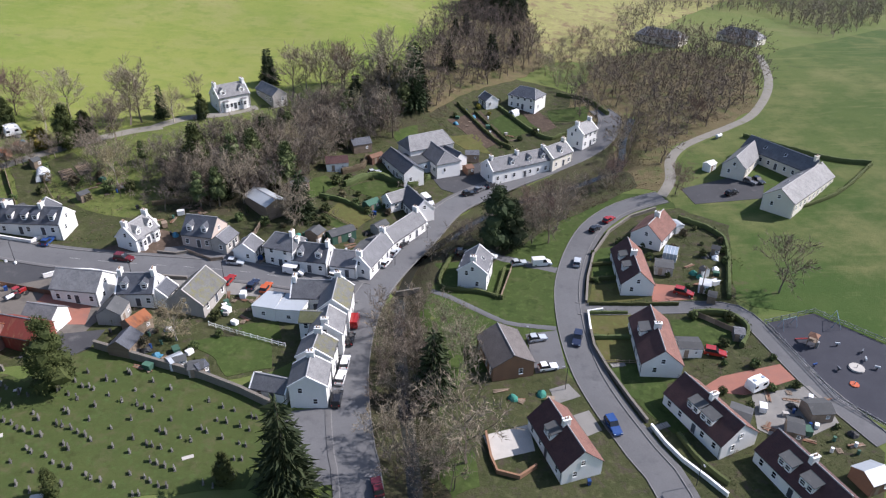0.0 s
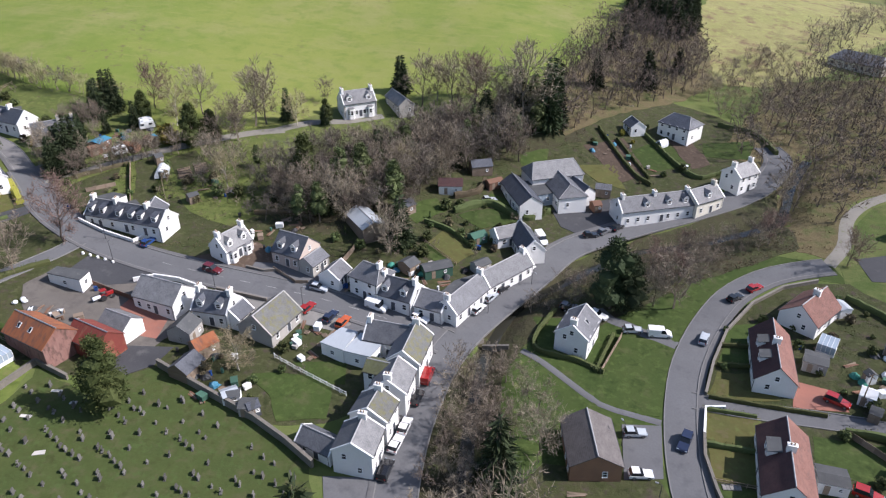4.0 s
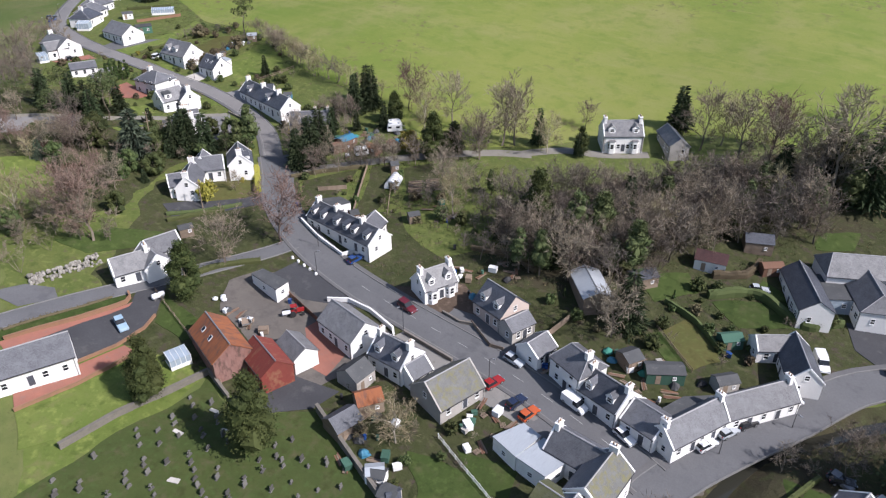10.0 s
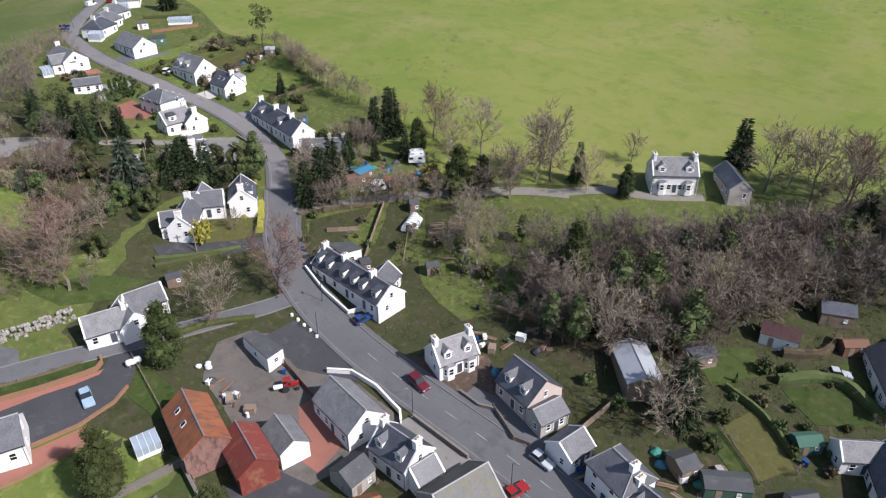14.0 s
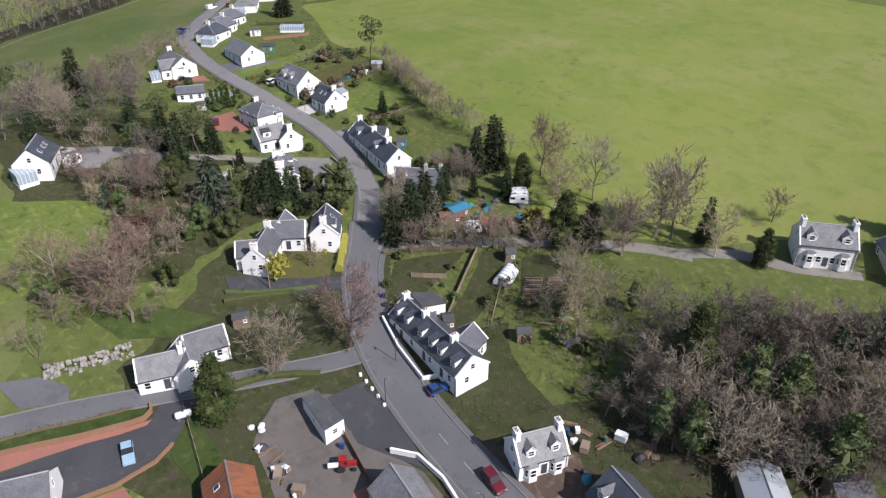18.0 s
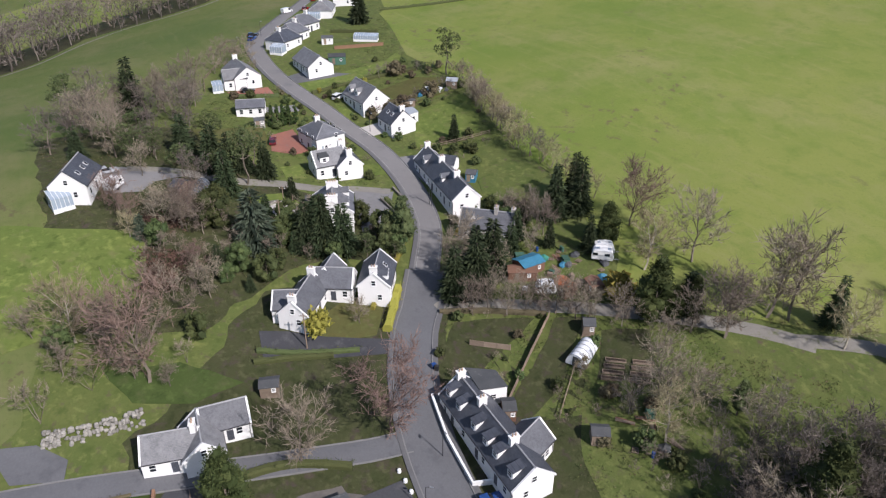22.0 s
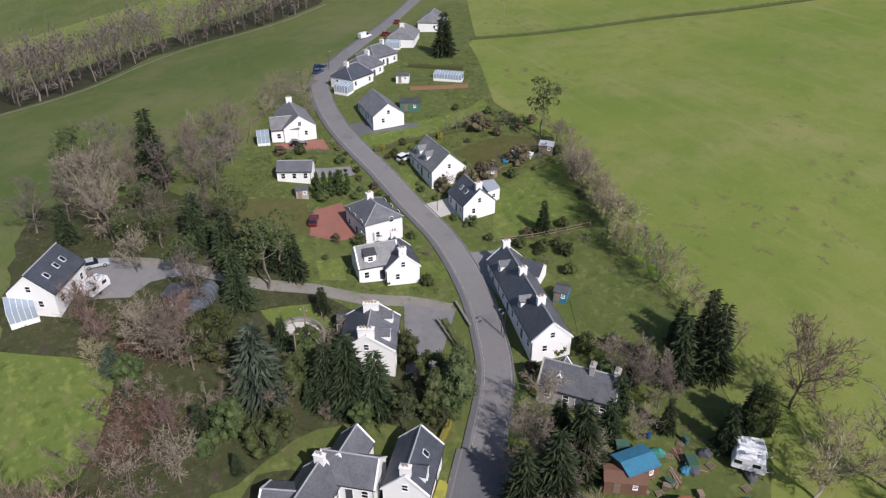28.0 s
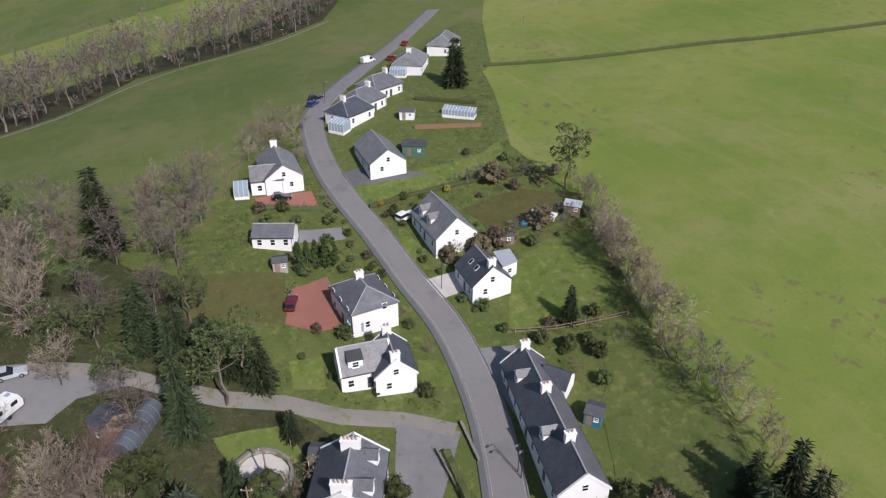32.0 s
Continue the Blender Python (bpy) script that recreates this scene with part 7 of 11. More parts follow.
patch("lawn", [(33.0, 116.3), (41.2, 116.7), (40.5, 109.6), (33.2, 109.5)], M["mosslawn"], 0.10, "yellowish mossy front lawn", 3.0, category="ground", ragged=1.0)
patch("lawn", [(33.6, 108.7), (40.5, 108.6), (46.9, 104.2), (39.5, 97.0), (36.0, 100.0)], M["lawn"], 0.10, "green front lawn", 3.0, category="ground", ragged=1.0)
patch("lawn", [(50.6, 123.2), (62.2, 122.7), (64.0, 118.2), (62.0, 113.6), (49.6, 114.6)], M["lawn"], 0.10, "green back lawn", 3.0, category="ground", ragged=1.0)
patch("lawn", [(17.4, 143.4), (28.6, 144.6), (25.3, 121.7), (12.7, 122.1)], M["lawn"], 0.10, "bright green lawn beside the road", 3.0, category="ground", ragged=1.0)
patch("lawn", [(-1.2, 145.1), (5.6, 146.8), (5.9, 135.5), (0.8, 135.2)], M["lawn"], 0.10, "green lawn beside a house", 3.0, category="ground", ragged=1.0)
patch("lawn", [(33.6, 107.1), (41.8, 101.4), (46.3, 91.2), (42.8, 89.9), (37.6, 97.7)], M["lawn"], 0.10, "sloping front lawn", 3.0, category="ground", ragged=1.0)
patch("lawn", [(-0.8, 87.0), (6.1, 85.9), (6.7, 78.7), (2.0, 76.4), (0.2, 79.7)], M["lawn"], 0.10, "green bank above the burn", 3.0, category="ground", ragged=1.0)
patch("yard", [(49.8, 137.0), (56.1, 135.5), (58.1, 130.2), (48.5, 129.4)], M["blockpave"], 0.12, "red block paved yard", 4.0, category="ground")
patch("yard", [(55.5, 104.7), (68.4, 107.8), (69.6, 103.4), (58.5, 99.5), (49.8, 100.9)], M["blockpave"], 0.12, "red paved yard behind a house", 4.0, category="ground")
patch("yard", [(59.6, 99.5), (72.4, 101.7), (72.5, 91.9), (61.7, 87.0), (57.4, 91.0)], M["concrete"], 0.12, "concrete yard with clutter", 4.0, category="ground")
patch("yard", [(18.3, 118.3), (25.2, 119.6), (25.4, 107.7), (19.1, 106.0)], M["asphalt"], 0.12, "small asphalt car park", 4.0, category="ground")
patch("yard", [(7.7, 89.6), (16.2, 92.4), (16.7, 86.3), (9.2, 84.0)], M["paleslab"], 0.12, "pale gravelled yard", 4.0, category="ground")
patch("yard", [(21.2, 101.5), (25.1, 103.1), (27.0, 99.7), (22.1, 97.6)], M["concrete"], 0.12, "concrete forecourt", 4.0, category="ground")
patch("yard", [(24.5, 94.6), (27.9, 96.0), (29.4, 91.1), (25.4, 89.1)], M["concrete"], 0.12, "concrete forecourt", 4.0, category="ground")
patch("yard", [(70.7, 183.5), (86.5, 188.6), (95.0, 183.8), (91.3, 175.1), (72.0, 174.2)], M["asphalt_dark"], 0.12, "dark parking court by the steading", 4.0, category="ground")
patch("playground", [(70.9, 120.7), (82.2, 123.4), (91.9, 112.3), (80.6, 91.3), (75.2, 98.6)], M["rubber"], 0.14, "dark rubber playground surface", 5.0, category="ground")
patch("school_yard", [(-3.2, 191.4), (12.9, 203.4), (17.2, 193.9), (6.5, 181.6), (0.1, 184.4)], M["asphalt_dark"], 0.12, "dark tarmac school yard", 4.0, category="ground")
patch("lawn", [(-30.8, 164.6), (-27.5, 172.6), (-18.6, 163.9), (-21.8, 158.2)], M["mosslawn"], 0.10, "dry yellowish lawn", 3.0, category="ground", ragged=1.0)
patch("lawn", [(-32.9, 161.0), (-30.9, 164.2), (-21.9, 157.7), (-26.3, 156.2)], M["lawn"], 0.10, "green garden lawn", 3.0, category="ground", ragged=1.0)
patch("lawn", [(-26.8, 179.2), (-13.8, 189.5), (-7.6, 185.6), (-19.0, 175.5)], M["lawn"], 0.10, "green garden lawn", 3.0, category="ground", ragged=1.0)
patch("lawn", [(-42.7, 176.6), (-34.5, 184.8), (-29.9, 180.1), (-36.1, 170.9)], M["lawn"], 0.10, "green garden lawn", 3.0, category="ground", ragged=1.0)
patch("lawn", [(-20.3, 193.3), (-15.9, 192.4), (-13.9, 189.9), (-22.1, 185.5)], M["lawn"], 0.10, "green garden lawn", 3.0, category="ground", ragged=1.0)
patch("lawn", [(-15.6, 218.5), (-8.1, 224.4), (-7.8, 216.2), (-14.6, 211.5)], M["lawn"], 0.10, "green garden lawn", 3.0, category="ground", ragged=1.0)
patch("lawn", [(1.7, 217.8), (11.8, 222.1), (15.8, 209.3), (8.2, 210.0)], M["mosslawn"], 0.10, "yellowish garden lawn", 3.0, category="ground", ragged=1.0)
patch("lawn", [(-50.6, 111.4), (-36.6, 115.0), (-33.1, 105.1), (-41.2, 101.8)], M["lawn"], 0.10, "green back lawn", 3.0, category="ground", ragged=1.0)
patch("lawn", [(-45.1, 116.5), (-34.4, 118.8), (-32.8, 113.6), (-38.4, 112.7)], M["lawn"], 0.10, "green back lawn", 3.0, category="ground", ragged=1.0)
patch("lawn", [(15.2, 230.4), (26.5, 241.0), (34.8, 227.0), (22.8, 220.1)], M["lawn"], 0.10, "green allotment lawn", 3.0, category="ground", ragged=1.0)
patch("lawn", [(38.7, 242.6), (54.9, 249.3), (52.7, 234.7), (39.0, 233.4)], M["lawn"], 0.10, "bright green lawn", 3.0, category="ground", ragged=1.0)
patch("lawn", [(1.7, 230.0), (13.9, 238.3), (22.6, 218.1), (14.7, 212.7)], M["soil"], 0.10, "dug allotment beds", 3.0, category="ground", ragged=1.0)
patch("lawn", [(26.8, 244.4), (33.4, 248.2), (40.4, 229.4), (34.9, 224.9)], M["soil"], 0.10, "dug allotment beds", 3.0, category="ground", ragged=1.0)
patch("yard", [(-100.8, 111.4), (-107.2, 118.0), (-106.7, 124.6), (-94.2, 125.5), (-92.3, 120.6), (-92.5, 111.2)], M["earth"], 0.12, "trodden brown works yard", 3.0, category="ground", ragged=1.0)
patch("yard", [(-103.4, 125.7), (-103.0, 132.6), (-93.0, 133.1), (-81.9, 130.9), (-87.5, 127.7), (-92.4, 125.0)], M["asphalt_dark"], 0.12, "dark tarmac parking lot", 4.0, category="ground")
patch("yard", [(-80.4, 102.1), (-77.0, 109.8), (-68.3, 112.5), (-68.9, 106.8), (-74.0, 100.8)], M["asphalt_dark"], 0.12, "dark tarmac yard", 4.0, category="ground")
patch("yard", [(-85.3, 119.6), (-85.0, 124.1), (-74.3, 120.7), (-72.7, 113.5), (-76.6, 113.1)], M["blockpave"], 0.12, "red-brown paved yard", 4.0, category="ground")
patch("yard", [(-116.2, 76.0), (-115.8, 84.0), (-114.9, 90.9), (-113.9, 95.5), (-113.5, 99.6), (-116.4, 102.6), (-115.6, 107.2), (-114.2, 108.0), (-111.0, 104.5), (-108.1, 101.7), (-106.6, 98.3), (-105.7, 92.0), (-106.3, 86.6), (-107.8, 76.0)], M["asphalt_dark"], 0.12, "dark tarmac car park", 3.0, category="ground")
patch("terrace", [(-119.6, 78.0), (-118.0, 84.0), (-115.9, 91.0), (-114.6, 97.6), (-114.2, 100.6), (-113.6, 99.4), (-114.0, 95.4), (-115.0, 90.8), (-115.9, 84.0), (-116.6, 78.0)], M["blockpave"], 0.13, "red block paved strip above the car park", 3.0, category="ground")
patch("yard", [(-107.7, 75.0), (-105.5, 85.4), (-104.6, 93.2), (-101.5, 93.8), (-101.6, 82.7), (-103.2, 73.2)], M["blockpave"], 0.12, "red paved terrace", 4.0, category="ground")
patch("grass_plot", [(-122.6, 78.0), (-121.2, 84.9), (-119.2, 93.0), (-117.0, 100.8), (-115.0, 99.6), (-116.4, 91.2), (-118.4, 84.0), (-120.0, 78.0)], M["lawn"], 0.12, "grass strip between the side road and a low wall", 3.0, category="ground", ragged=0.3)
patch("drive", [(-126.4, 84.6), (-124.0, 91.0), (-127.2, 92.0), (-131.5, 88.5), (-133.5, 82.5)], M["asphalt"], 0.12, "grey tarmac drive off the side road", 3.0, category="ground")
patch("grass_plot", [(-113.1, 107.2), (-105.7, 106.3), (-97.4, 106.8), (-98.3, 101.7), (-106.4, 101.0)], M["lawn"], 0.12, "grass plot", 3.0, category="ground", ragged=1.0)
patch("grass_plot", [(-103.2, 73.2), (-101.3, 82.6), (-100.4, 93.5), (-89.3, 93.2), (-89.4, 86.7), (-95.4, 70.2)], M["brightlawn"], 0.12, "mown grass slope beside the churchyard", 3.0, category="ground", ragged=1.0)
patch("yard", [(-80.8, 141.0), (-69.7, 150.6), (-61.5, 147.3), (-61.2, 141.8), (-68.6, 139.2), (-75.5, 137.1)], M["soil"], 0.10, "bare earth around a house", 3.0, category="ground", ragged=1.0)
patch("yard", [(-48.9, 127.0), (-48.6, 131.3), (-37.4, 131.3), (-39.2, 126.9)], M["concrete"], 0.12, "pale concrete parking area", 4.0, category="ground")
patch("lawn", [(-141.8, 140.6), (-138.6, 146.4), (-136.4, 146.5), (-130.8, 142.4), (-133.0, 133.6), (-136.6, 132.6), (-138.4, 134.2)], M["mosslawn"], 0.10, "mossy lawn in front of a white bungalow", 3.0, category="ground", ragged=0.4)
patch("lawn", [(-186.0, 84.0), (-179.0, 99.0), (-172.6, 112.0), (-161.8, 110.6), (-156.0, 107.0), (-152.5, 100.0), (-151.0, 84.0)], M["brightlawn"], 0.10, "broad smooth green lawn", 3.0, category="ground", ragged=0.8)
patch("bank", [(-177.0, 113.6), (-176.0, 119.6), (-163.4, 117.0), (-155.4, 114.0), (-156.6, 108.2), (-167.0, 111.4)], M["woodfloor"], 0.11, "dark brown leaf-strewn bank beside the lawn", 3.0, category="ground", ragged=0.8)
patch("round_garden", [(-173.2 + 3.4 * math.cos(k * 0.45), 139.9 + 3.4 * math.sin(k * 0.45)) for k in range(14)], M["paleslab"], 0.11, "round pale gravel garden", 2.0, category="ground")
KEEP_OFF.append(("disc", -173.2, 139.9, 4.2))
KEEP_OFF.append(("disc", -167.5, 102.0, 8.0))
KEEP_OFF.append(("disc", -160.0, 100.5, 7.0))
KEEP_OFF.append(("disc", -161.5, 106.5, 4.5))
patch("lawn", [(-140.7, 99.3), (-138.7, 110.1), (-130.9, 118.5), (-129.7, 110.4), (-133.8, 101.8)], M["lawn"], 0.10, "green garden lawn", 3.0, category="ground", ragged=1.0)
patch("lawn", [(-127.4, 156.5), (-119.6, 169.2), (-117.0, 161.2), (-113.4, 151.5), (-119.4, 148.8)], M["garden"], 0.10, "rough kitchen garden", 3.0, category="ground", ragged=1.0)
patch("lawn", [(-117.5, 172.3), (-114.6, 176.9), (-105.5, 163.7), (-102.0, 155.8), (-104.5, 151.8)], M["garden"], 0.10, "grass path beside the tunnel", 3.0, category="ground", ragged=1.0)
patch("lawn", [(-110.5, 176.8), (-105.5, 184.0), (-96.5, 177.2), (-102.4, 168.5)], M["garden"], 0.10, "vegetable garden", 3.0, category="ground", ragged=1.0)
patch("drive", [(-140.4, 124.1), (-138.4, 128.6), (-134.7, 133.8), (-128.2, 145.5), (-125.4, 144.0), (-133.6, 122.6)], M["asphalt_dark"], 0.13, "dark tarmac drive", 4.0, category="ground")
patch("yard", [(-138.5, 176.3), (-126.6, 195.4), (-117.4, 185.9), (-126.7, 170.0)], M["gardengreen"], 0.11, "cluttered grassy yard", 3.0, category="ground", ragged=1.0)
patch("lawn", [(-241.1, 169.2), (-243.2, 182.2), (-244.6, 201.6), (-248.8, 208.4), (-242.8, 206.8), (-234.9, 193.1), (-233.8, 179.1), (-232.8, 171.2)], M["brightlawn"], 0.10, "smooth bright green front lawn", 3.0, category="ground", ragged=1.0)
patch("lawn", [(-225.4, 189.5), (-226.6, 203.4), (-218.2, 212.9), (-212.0, 209.6), (-211.4, 195.9), (-216.4, 190.8)], M["mosslawn"], 0.10, "yellowish garden lawn", 3.0, category="ground", ragged=1.0)
patch("lawn", [(-206.9, 192.7), (-208.0, 208.3), (-196.2, 206.4), (-187.1, 200.7), (-188.7, 182.8), (-195.9, 185.1)], M["brightlawn"], 0.10, "bright green garden lawn", 3.0, category="ground", ragged=1.0)
patch("lawn", [(-216.7, 132.0), (-215.7, 150.5), (-201.3, 147.7), (-204.6, 132.7)], M["mosslawn"], 0.10, "faded garden lawn", 3.0, category="ground", ragged=1.0)
patch("lawn", [(-180.7, 134.5), (-180.8, 144.5), (-174.2, 145.5), (-172.4, 136.8)], M["brightlawn"], 0.10, "green garden lawn", 3.0, category="ground", ragged=1.0)
patch("lawn", [(-224.0, 174.5), (-216.8, 176.9), (-211.9, 174.0), (-214.4, 172.5)], M["brightlawn"], 0.10, "front lawn", 3.0, category="ground", ragged=1.0)
patch("lawn", [(-192.8, 147.0), (-192.7, 151.5), (-186.7, 151.4), (-186.5, 146.5)], M["brightlawn"], 0.10, "garden lawn", 3.0, category="ground", ragged=1.0)
patch("lawn", [(-188.4, 165.7), (-186.5, 171.0), (-181.3, 169.9), (-183.1, 164.8)], M["brightlawn"], 0.10, "garden lawn", 3.0, category="ground", ragged=1.0)
patch("lawn", [(-180.4, 195.5), (-169.5, 203.3), (-157.5, 201.3), (-151.5, 191.8), (-154.7, 181.5), (-165.7, 186.5)], M["gardengreen"], 0.10, "rough garden slope", 3.0, category="ground", ragged=1.0)
patch("drive", [(-187.9, 176.0), (-185.9, 182.3), (-179.2, 181.2), (-169.6, 178.3), (-170.7, 176.0), (-181.6, 176.0)], M["gravel"], 0.12, "grey gravel forecourt", 4.0, category="ground")
patch("drive", [(-201.3, 147.7), (-210.3, 150.5), (-212.6, 157.3), (-199.5, 157.3), (-198.6, 152.9)], M["blockpave"], 0.12, "red block paved drive", 4.0, category="ground")
patch("drive", [(-243.4, 148.5), (-242.8, 160.8), (-236.4, 160.9), (-237.7, 150.0)], M["blockpave"], 0.12, "red block paved drive", 4.0, category="ground")
patch("drive", [(-207.1, 174.0), (-207.4, 180.8), (-201.8, 180.8), (-201.3, 175.3)], M["paleslab"], 0.12, "pale pink paved drive", 4.0, category="ground")
patch("drive", [(-248.4, 168.7), (-250.3, 176.1), (-241.0, 187.4), (-242.0, 169.7)], M["asphalt"], 0.12, "grey tarmac drive", 4.0, category="ground")
patch("drive", [(-228.3, 155.3), (-227.4, 163.5), (-223.2, 163.4), (-224.1, 154.4)], M["gravel"], 0.12, "gravel drive", 4.0, category="ground")
patch("drive", [(-198.8, 107.0), (-198.1, 112.8), (-191.4, 124.7), (-190.2, 118.1), (-186.8, 114.6), (-187.8, 107.9)], M["gravel"], 0.12, "wide grey gravel yard", 4.0, category="ground")
patch("drive", [(-177.3, 159.1), (-173.0, 167.5), (-160.5, 159.0), (-160.6, 153.6)], M["gravel"], 0.12, "shaded gravel drive", 4.0, category="ground")
tagged(strip("water", smooth_line(BURN, 3.0), [-1.7, 0, 1.7], [0.35, 0.35, 0.35], M["water"], flat=True), "dark shallow water of the burn", "water", "", "structure")
patch("yard", [(-105.7, 117.4), (-106.7, 123.0), (-100.6, 129.5), (-90.8, 127.2), (-82.2, 130.3), (-70.4, 129.6), (-69.4, 121.1), (-71.8, 111.1), (-74.1, 103.1), (-80.2, 104.4), (-91.2, 109.8)], M["earth"], 0.10, "trodden yard between the outbuildings", 3.0, category="ground", ragged=1.0)
patch("forecourt", [(-66.5, 139.4), (-55.0, 139.6), (-43.5, 139.2), (-43.0, 141.0), (-49.5, 143.0), (-62.0, 144.2), (-66.5, 143.2)], M["asphalt"], 0.12, "grey tarmac forecourt in front of a rendered house", 3.0, category="ground")
patch("yard", [(-71.5, 126.6), (-70.0, 131.6), (-48.5, 131.9), (-48.0, 128.6), (-56.5, 128.6), (-59.0, 126.0)], M["concrete"], 0.12, "pale paved yard between cottages and street", 3.0, category="ground")
patch("street_apron", [(-39.0, 127.0), (-38.6, 131.6), (-27.0, 130.6), (-17.5, 128.6), (-17.0, 125.4), (-27.0, 129.2), (-33.4, 129.4), (-33.8, 127.0)], M["asphalt"], 0.12, "worn asphalt apron beside the street corner", 3.0, category="road")
patch("street_apron", [(-44.0, 137.6), (-44.0, 139.4), (-34.0, 138.9), (-26.5, 137.4), (-19.5, 137.0), (-14.5, 136.0), (-17.0, 132.5), (-26.0, 135.4), (-35.0, 137.0)], M["asphalt"], 0.12, "worn asphalt in front of the cottages", 3.0, category="road")
patch("street_apron", [(-28.9, 93.3), (-23.9, 94.6), (-20.6, 95.6), (-18.2, 88.3), (-15.8, 78.3), (-22.0, 77.3), (-26.0, 87.0)], M["asphalt"], 0.10, "worn asphalt apron beside the end house", 4.0, category="road")

# ---- keep trees off roads and houses ----
KEEP_OFF.append(("disc", 45.9, 140.3, 8.1))
KEEP_OFF.append(("disc", 55.7, 157.6, 6.3))
KEEP_OFF.append(("disc", 44.2, 112.6, 8.0))
KEEP_OFF.append(("disc", 48.8, 92.6, 7.7))
KEEP_OFF.append(("disc", 21.6, 86.6, 7.0))
KEEP_OFF.append(("disc", 60.0, 78.2, 7.7))
KEEP_OFF.append(("disc", 13.1, 109.8, 6.4))
KEEP_OFF.append(("disc", 8.3, 138.9, 5.1))
KEEP_OFF.append(("disc", 103.3, 193.7, 11.0))
KEEP_OFF.append(("disc", 92.2, 194.5, 8.3))
KEEP_OFF.append(("disc", 101.1, 175.8, 12.7))
KEEP_OFF.append(("disc", -11.8, 191.5, 7.8))
KEEP_OFF.append(("disc", -5.0, 205.1, 8.0))
KEEP_OFF.append(("disc", -1.6, 199.7, 8.5))
KEEP_OFF.append(("disc", 3.6, 200.3, 4.5))
KEEP_OFF.append(("disc", -7.0, 169.8, 5.8))
KEEP_OFF.append(("disc", -12.5, 172.0, 4.0))
KEEP_OFF.append(("disc", -16.8, 143.4, 6.8))
KEEP_OFF.append(("disc", -10.2, 155.7, 7.2))
KEEP_OFF.append(("disc", -22.5, 138.8, 4.6))
KEEP_OFF.append(("disc", -30.5, 139.1, 5.1))
KEEP_OFF.append(("disc", -37.4, 141.1, 4.7))
KEEP_OFF.append(("disc", -46.2, 142.3, 3.7))
KEEP_OFF.append(("disc", -22.5, 122.1, 5.5))
KEEP_OFF.append(("disc", -23.0, 113.0, 4.6))
KEEP_OFF.append(("disc", -24.0, 105.5, 4.3))
KEEP_OFF.append(("disc", -24.2, 98.1, 4.5))
KEEP_OFF.append(("disc", -27.6, 126.0, 5.4))
KEEP_OFF.append(("disc", -26.1, 115.2, 3.4))
KEEP_OFF.append(("disc", -31.3, 98.3, 4.0))
KEEP_OFF.append(("disc", -53.1, 124.2, 6.1))
KEEP_OFF.append(("disc", -64.8, 123.7, 4.9))
KEEP_OFF.append(("disc", -60.1, 123.5, 3.3))
KEEP_OFF.append(("disc", -76.9, 123.7, 5.9))
KEEP_OFF.append(("disc", -90.2, 104.1, 6.4))
KEEP_OFF.append(("disc", -81.1, 107.2, 5.1))
KEEP_OFF.append(("disc", -79.8, 113.1, 4.1))
KEEP_OFF.append(("disc", -73.2, 144.9, 4.7))
KEEP_OFF.append(("disc", -58.0, 147.5, 5.2))
KEEP_OFF.append(("disc", -52.8, 145.2, 3.6))
KEEP_OFF.append(("disc", -101.3, 147.3, 10.3))
KEEP_OFF.append(("disc", -97.1, 150.2, 4.3))
KEEP_OFF.append(("disc", -46.7, 163.6, 5.6))
KEEP_OFF.append(("disc", -70.8, 223.0, 6.1))
KEEP_OFF.append(("disc", -58.9, 231.0, 6.3))
KEEP_OFF.append(("disc", -121.3, 105.3, 4.7))
KEEP_OFF.append(("disc", -120.5, 109.2, 4.5))
KEEP_OFF.append(("disc", -123.1, 113.3, 4.2))
KEEP_OFF.append(("disc", -109.2, 77.9, 8.0))
KEEP_OFF.append(("disc", -141.8, 133.2, 5.5))
KEEP_OFF.append(("disc", -142.8, 130.7, 3.9))
KEEP_OFF.append(("disc", -142.8, 139.6, 4.7))
KEEP_OFF.append(("disc", -141.3, 147.7, 5.2))
KEEP_OFF.append(("disc", -146.2, 176.4, 6.0))
KEEP_OFF.append(("disc", -167.8, 178.7, 11.9))
KEEP_OFF.append(("disc", -166.9, 149.8, 6.0))
KEEP_OFF.append(("disc", -187.8, 157.3, 4.8))
KEEP_OFF.append(("disc", -186.6, 161.4, 4.8))
KEEP_OFF.append(("disc", -201.4, 161.2, 5.9))
KEEP_OFF.append(("disc", -201.8, 183.4, 5.2))
KEEP_OFF.append(("disc", -218.6, 182.2, 6.9))
KEEP_OFF.append(("disc", -250.1, 178.4, 7.3))
KEEP_OFF.append(("disc", -250.2, 155.4, 7.0))
KEEP_OFF.append(("disc", -246.9, 152.2, 4.2))
KEEP_OFF.append(("disc", -225.2, 150.3, 4.4))
KEEP_OFF.append(("disc", -275.8, 177.9, 5.9))
KEEP_OFF.append(("disc", -281.8, 183.0, 6.0))
KEEP_OFF.append(("disc", -290.7, 190.3, 6.1))
KEEP_OFF.append(("disc", -309.1, 205.8, 7.2))
KEEP_OFF.append(("disc", -323.8, 222.5, 7.2))
KEEP_OFF.append(("disc", -190.6, 103.2, 5.8))
KEEP_OFF.append(("disc", 31.4, 245.9, 6.4))
KEEP_OFF.append(("disc", 17.1, 244.1, 3.9))
KEEP_OFF.append(("disc", 23.2, 197.0, 10.1))
KEEP_OFF.append(("disc", 36.0, 203.9, 5.6))
KEEP_OFF.append(("disc", 47.0, 216.8, 4.9))
KEEP_OFF.append(("disc", 103.9, 330.5, 10.8))
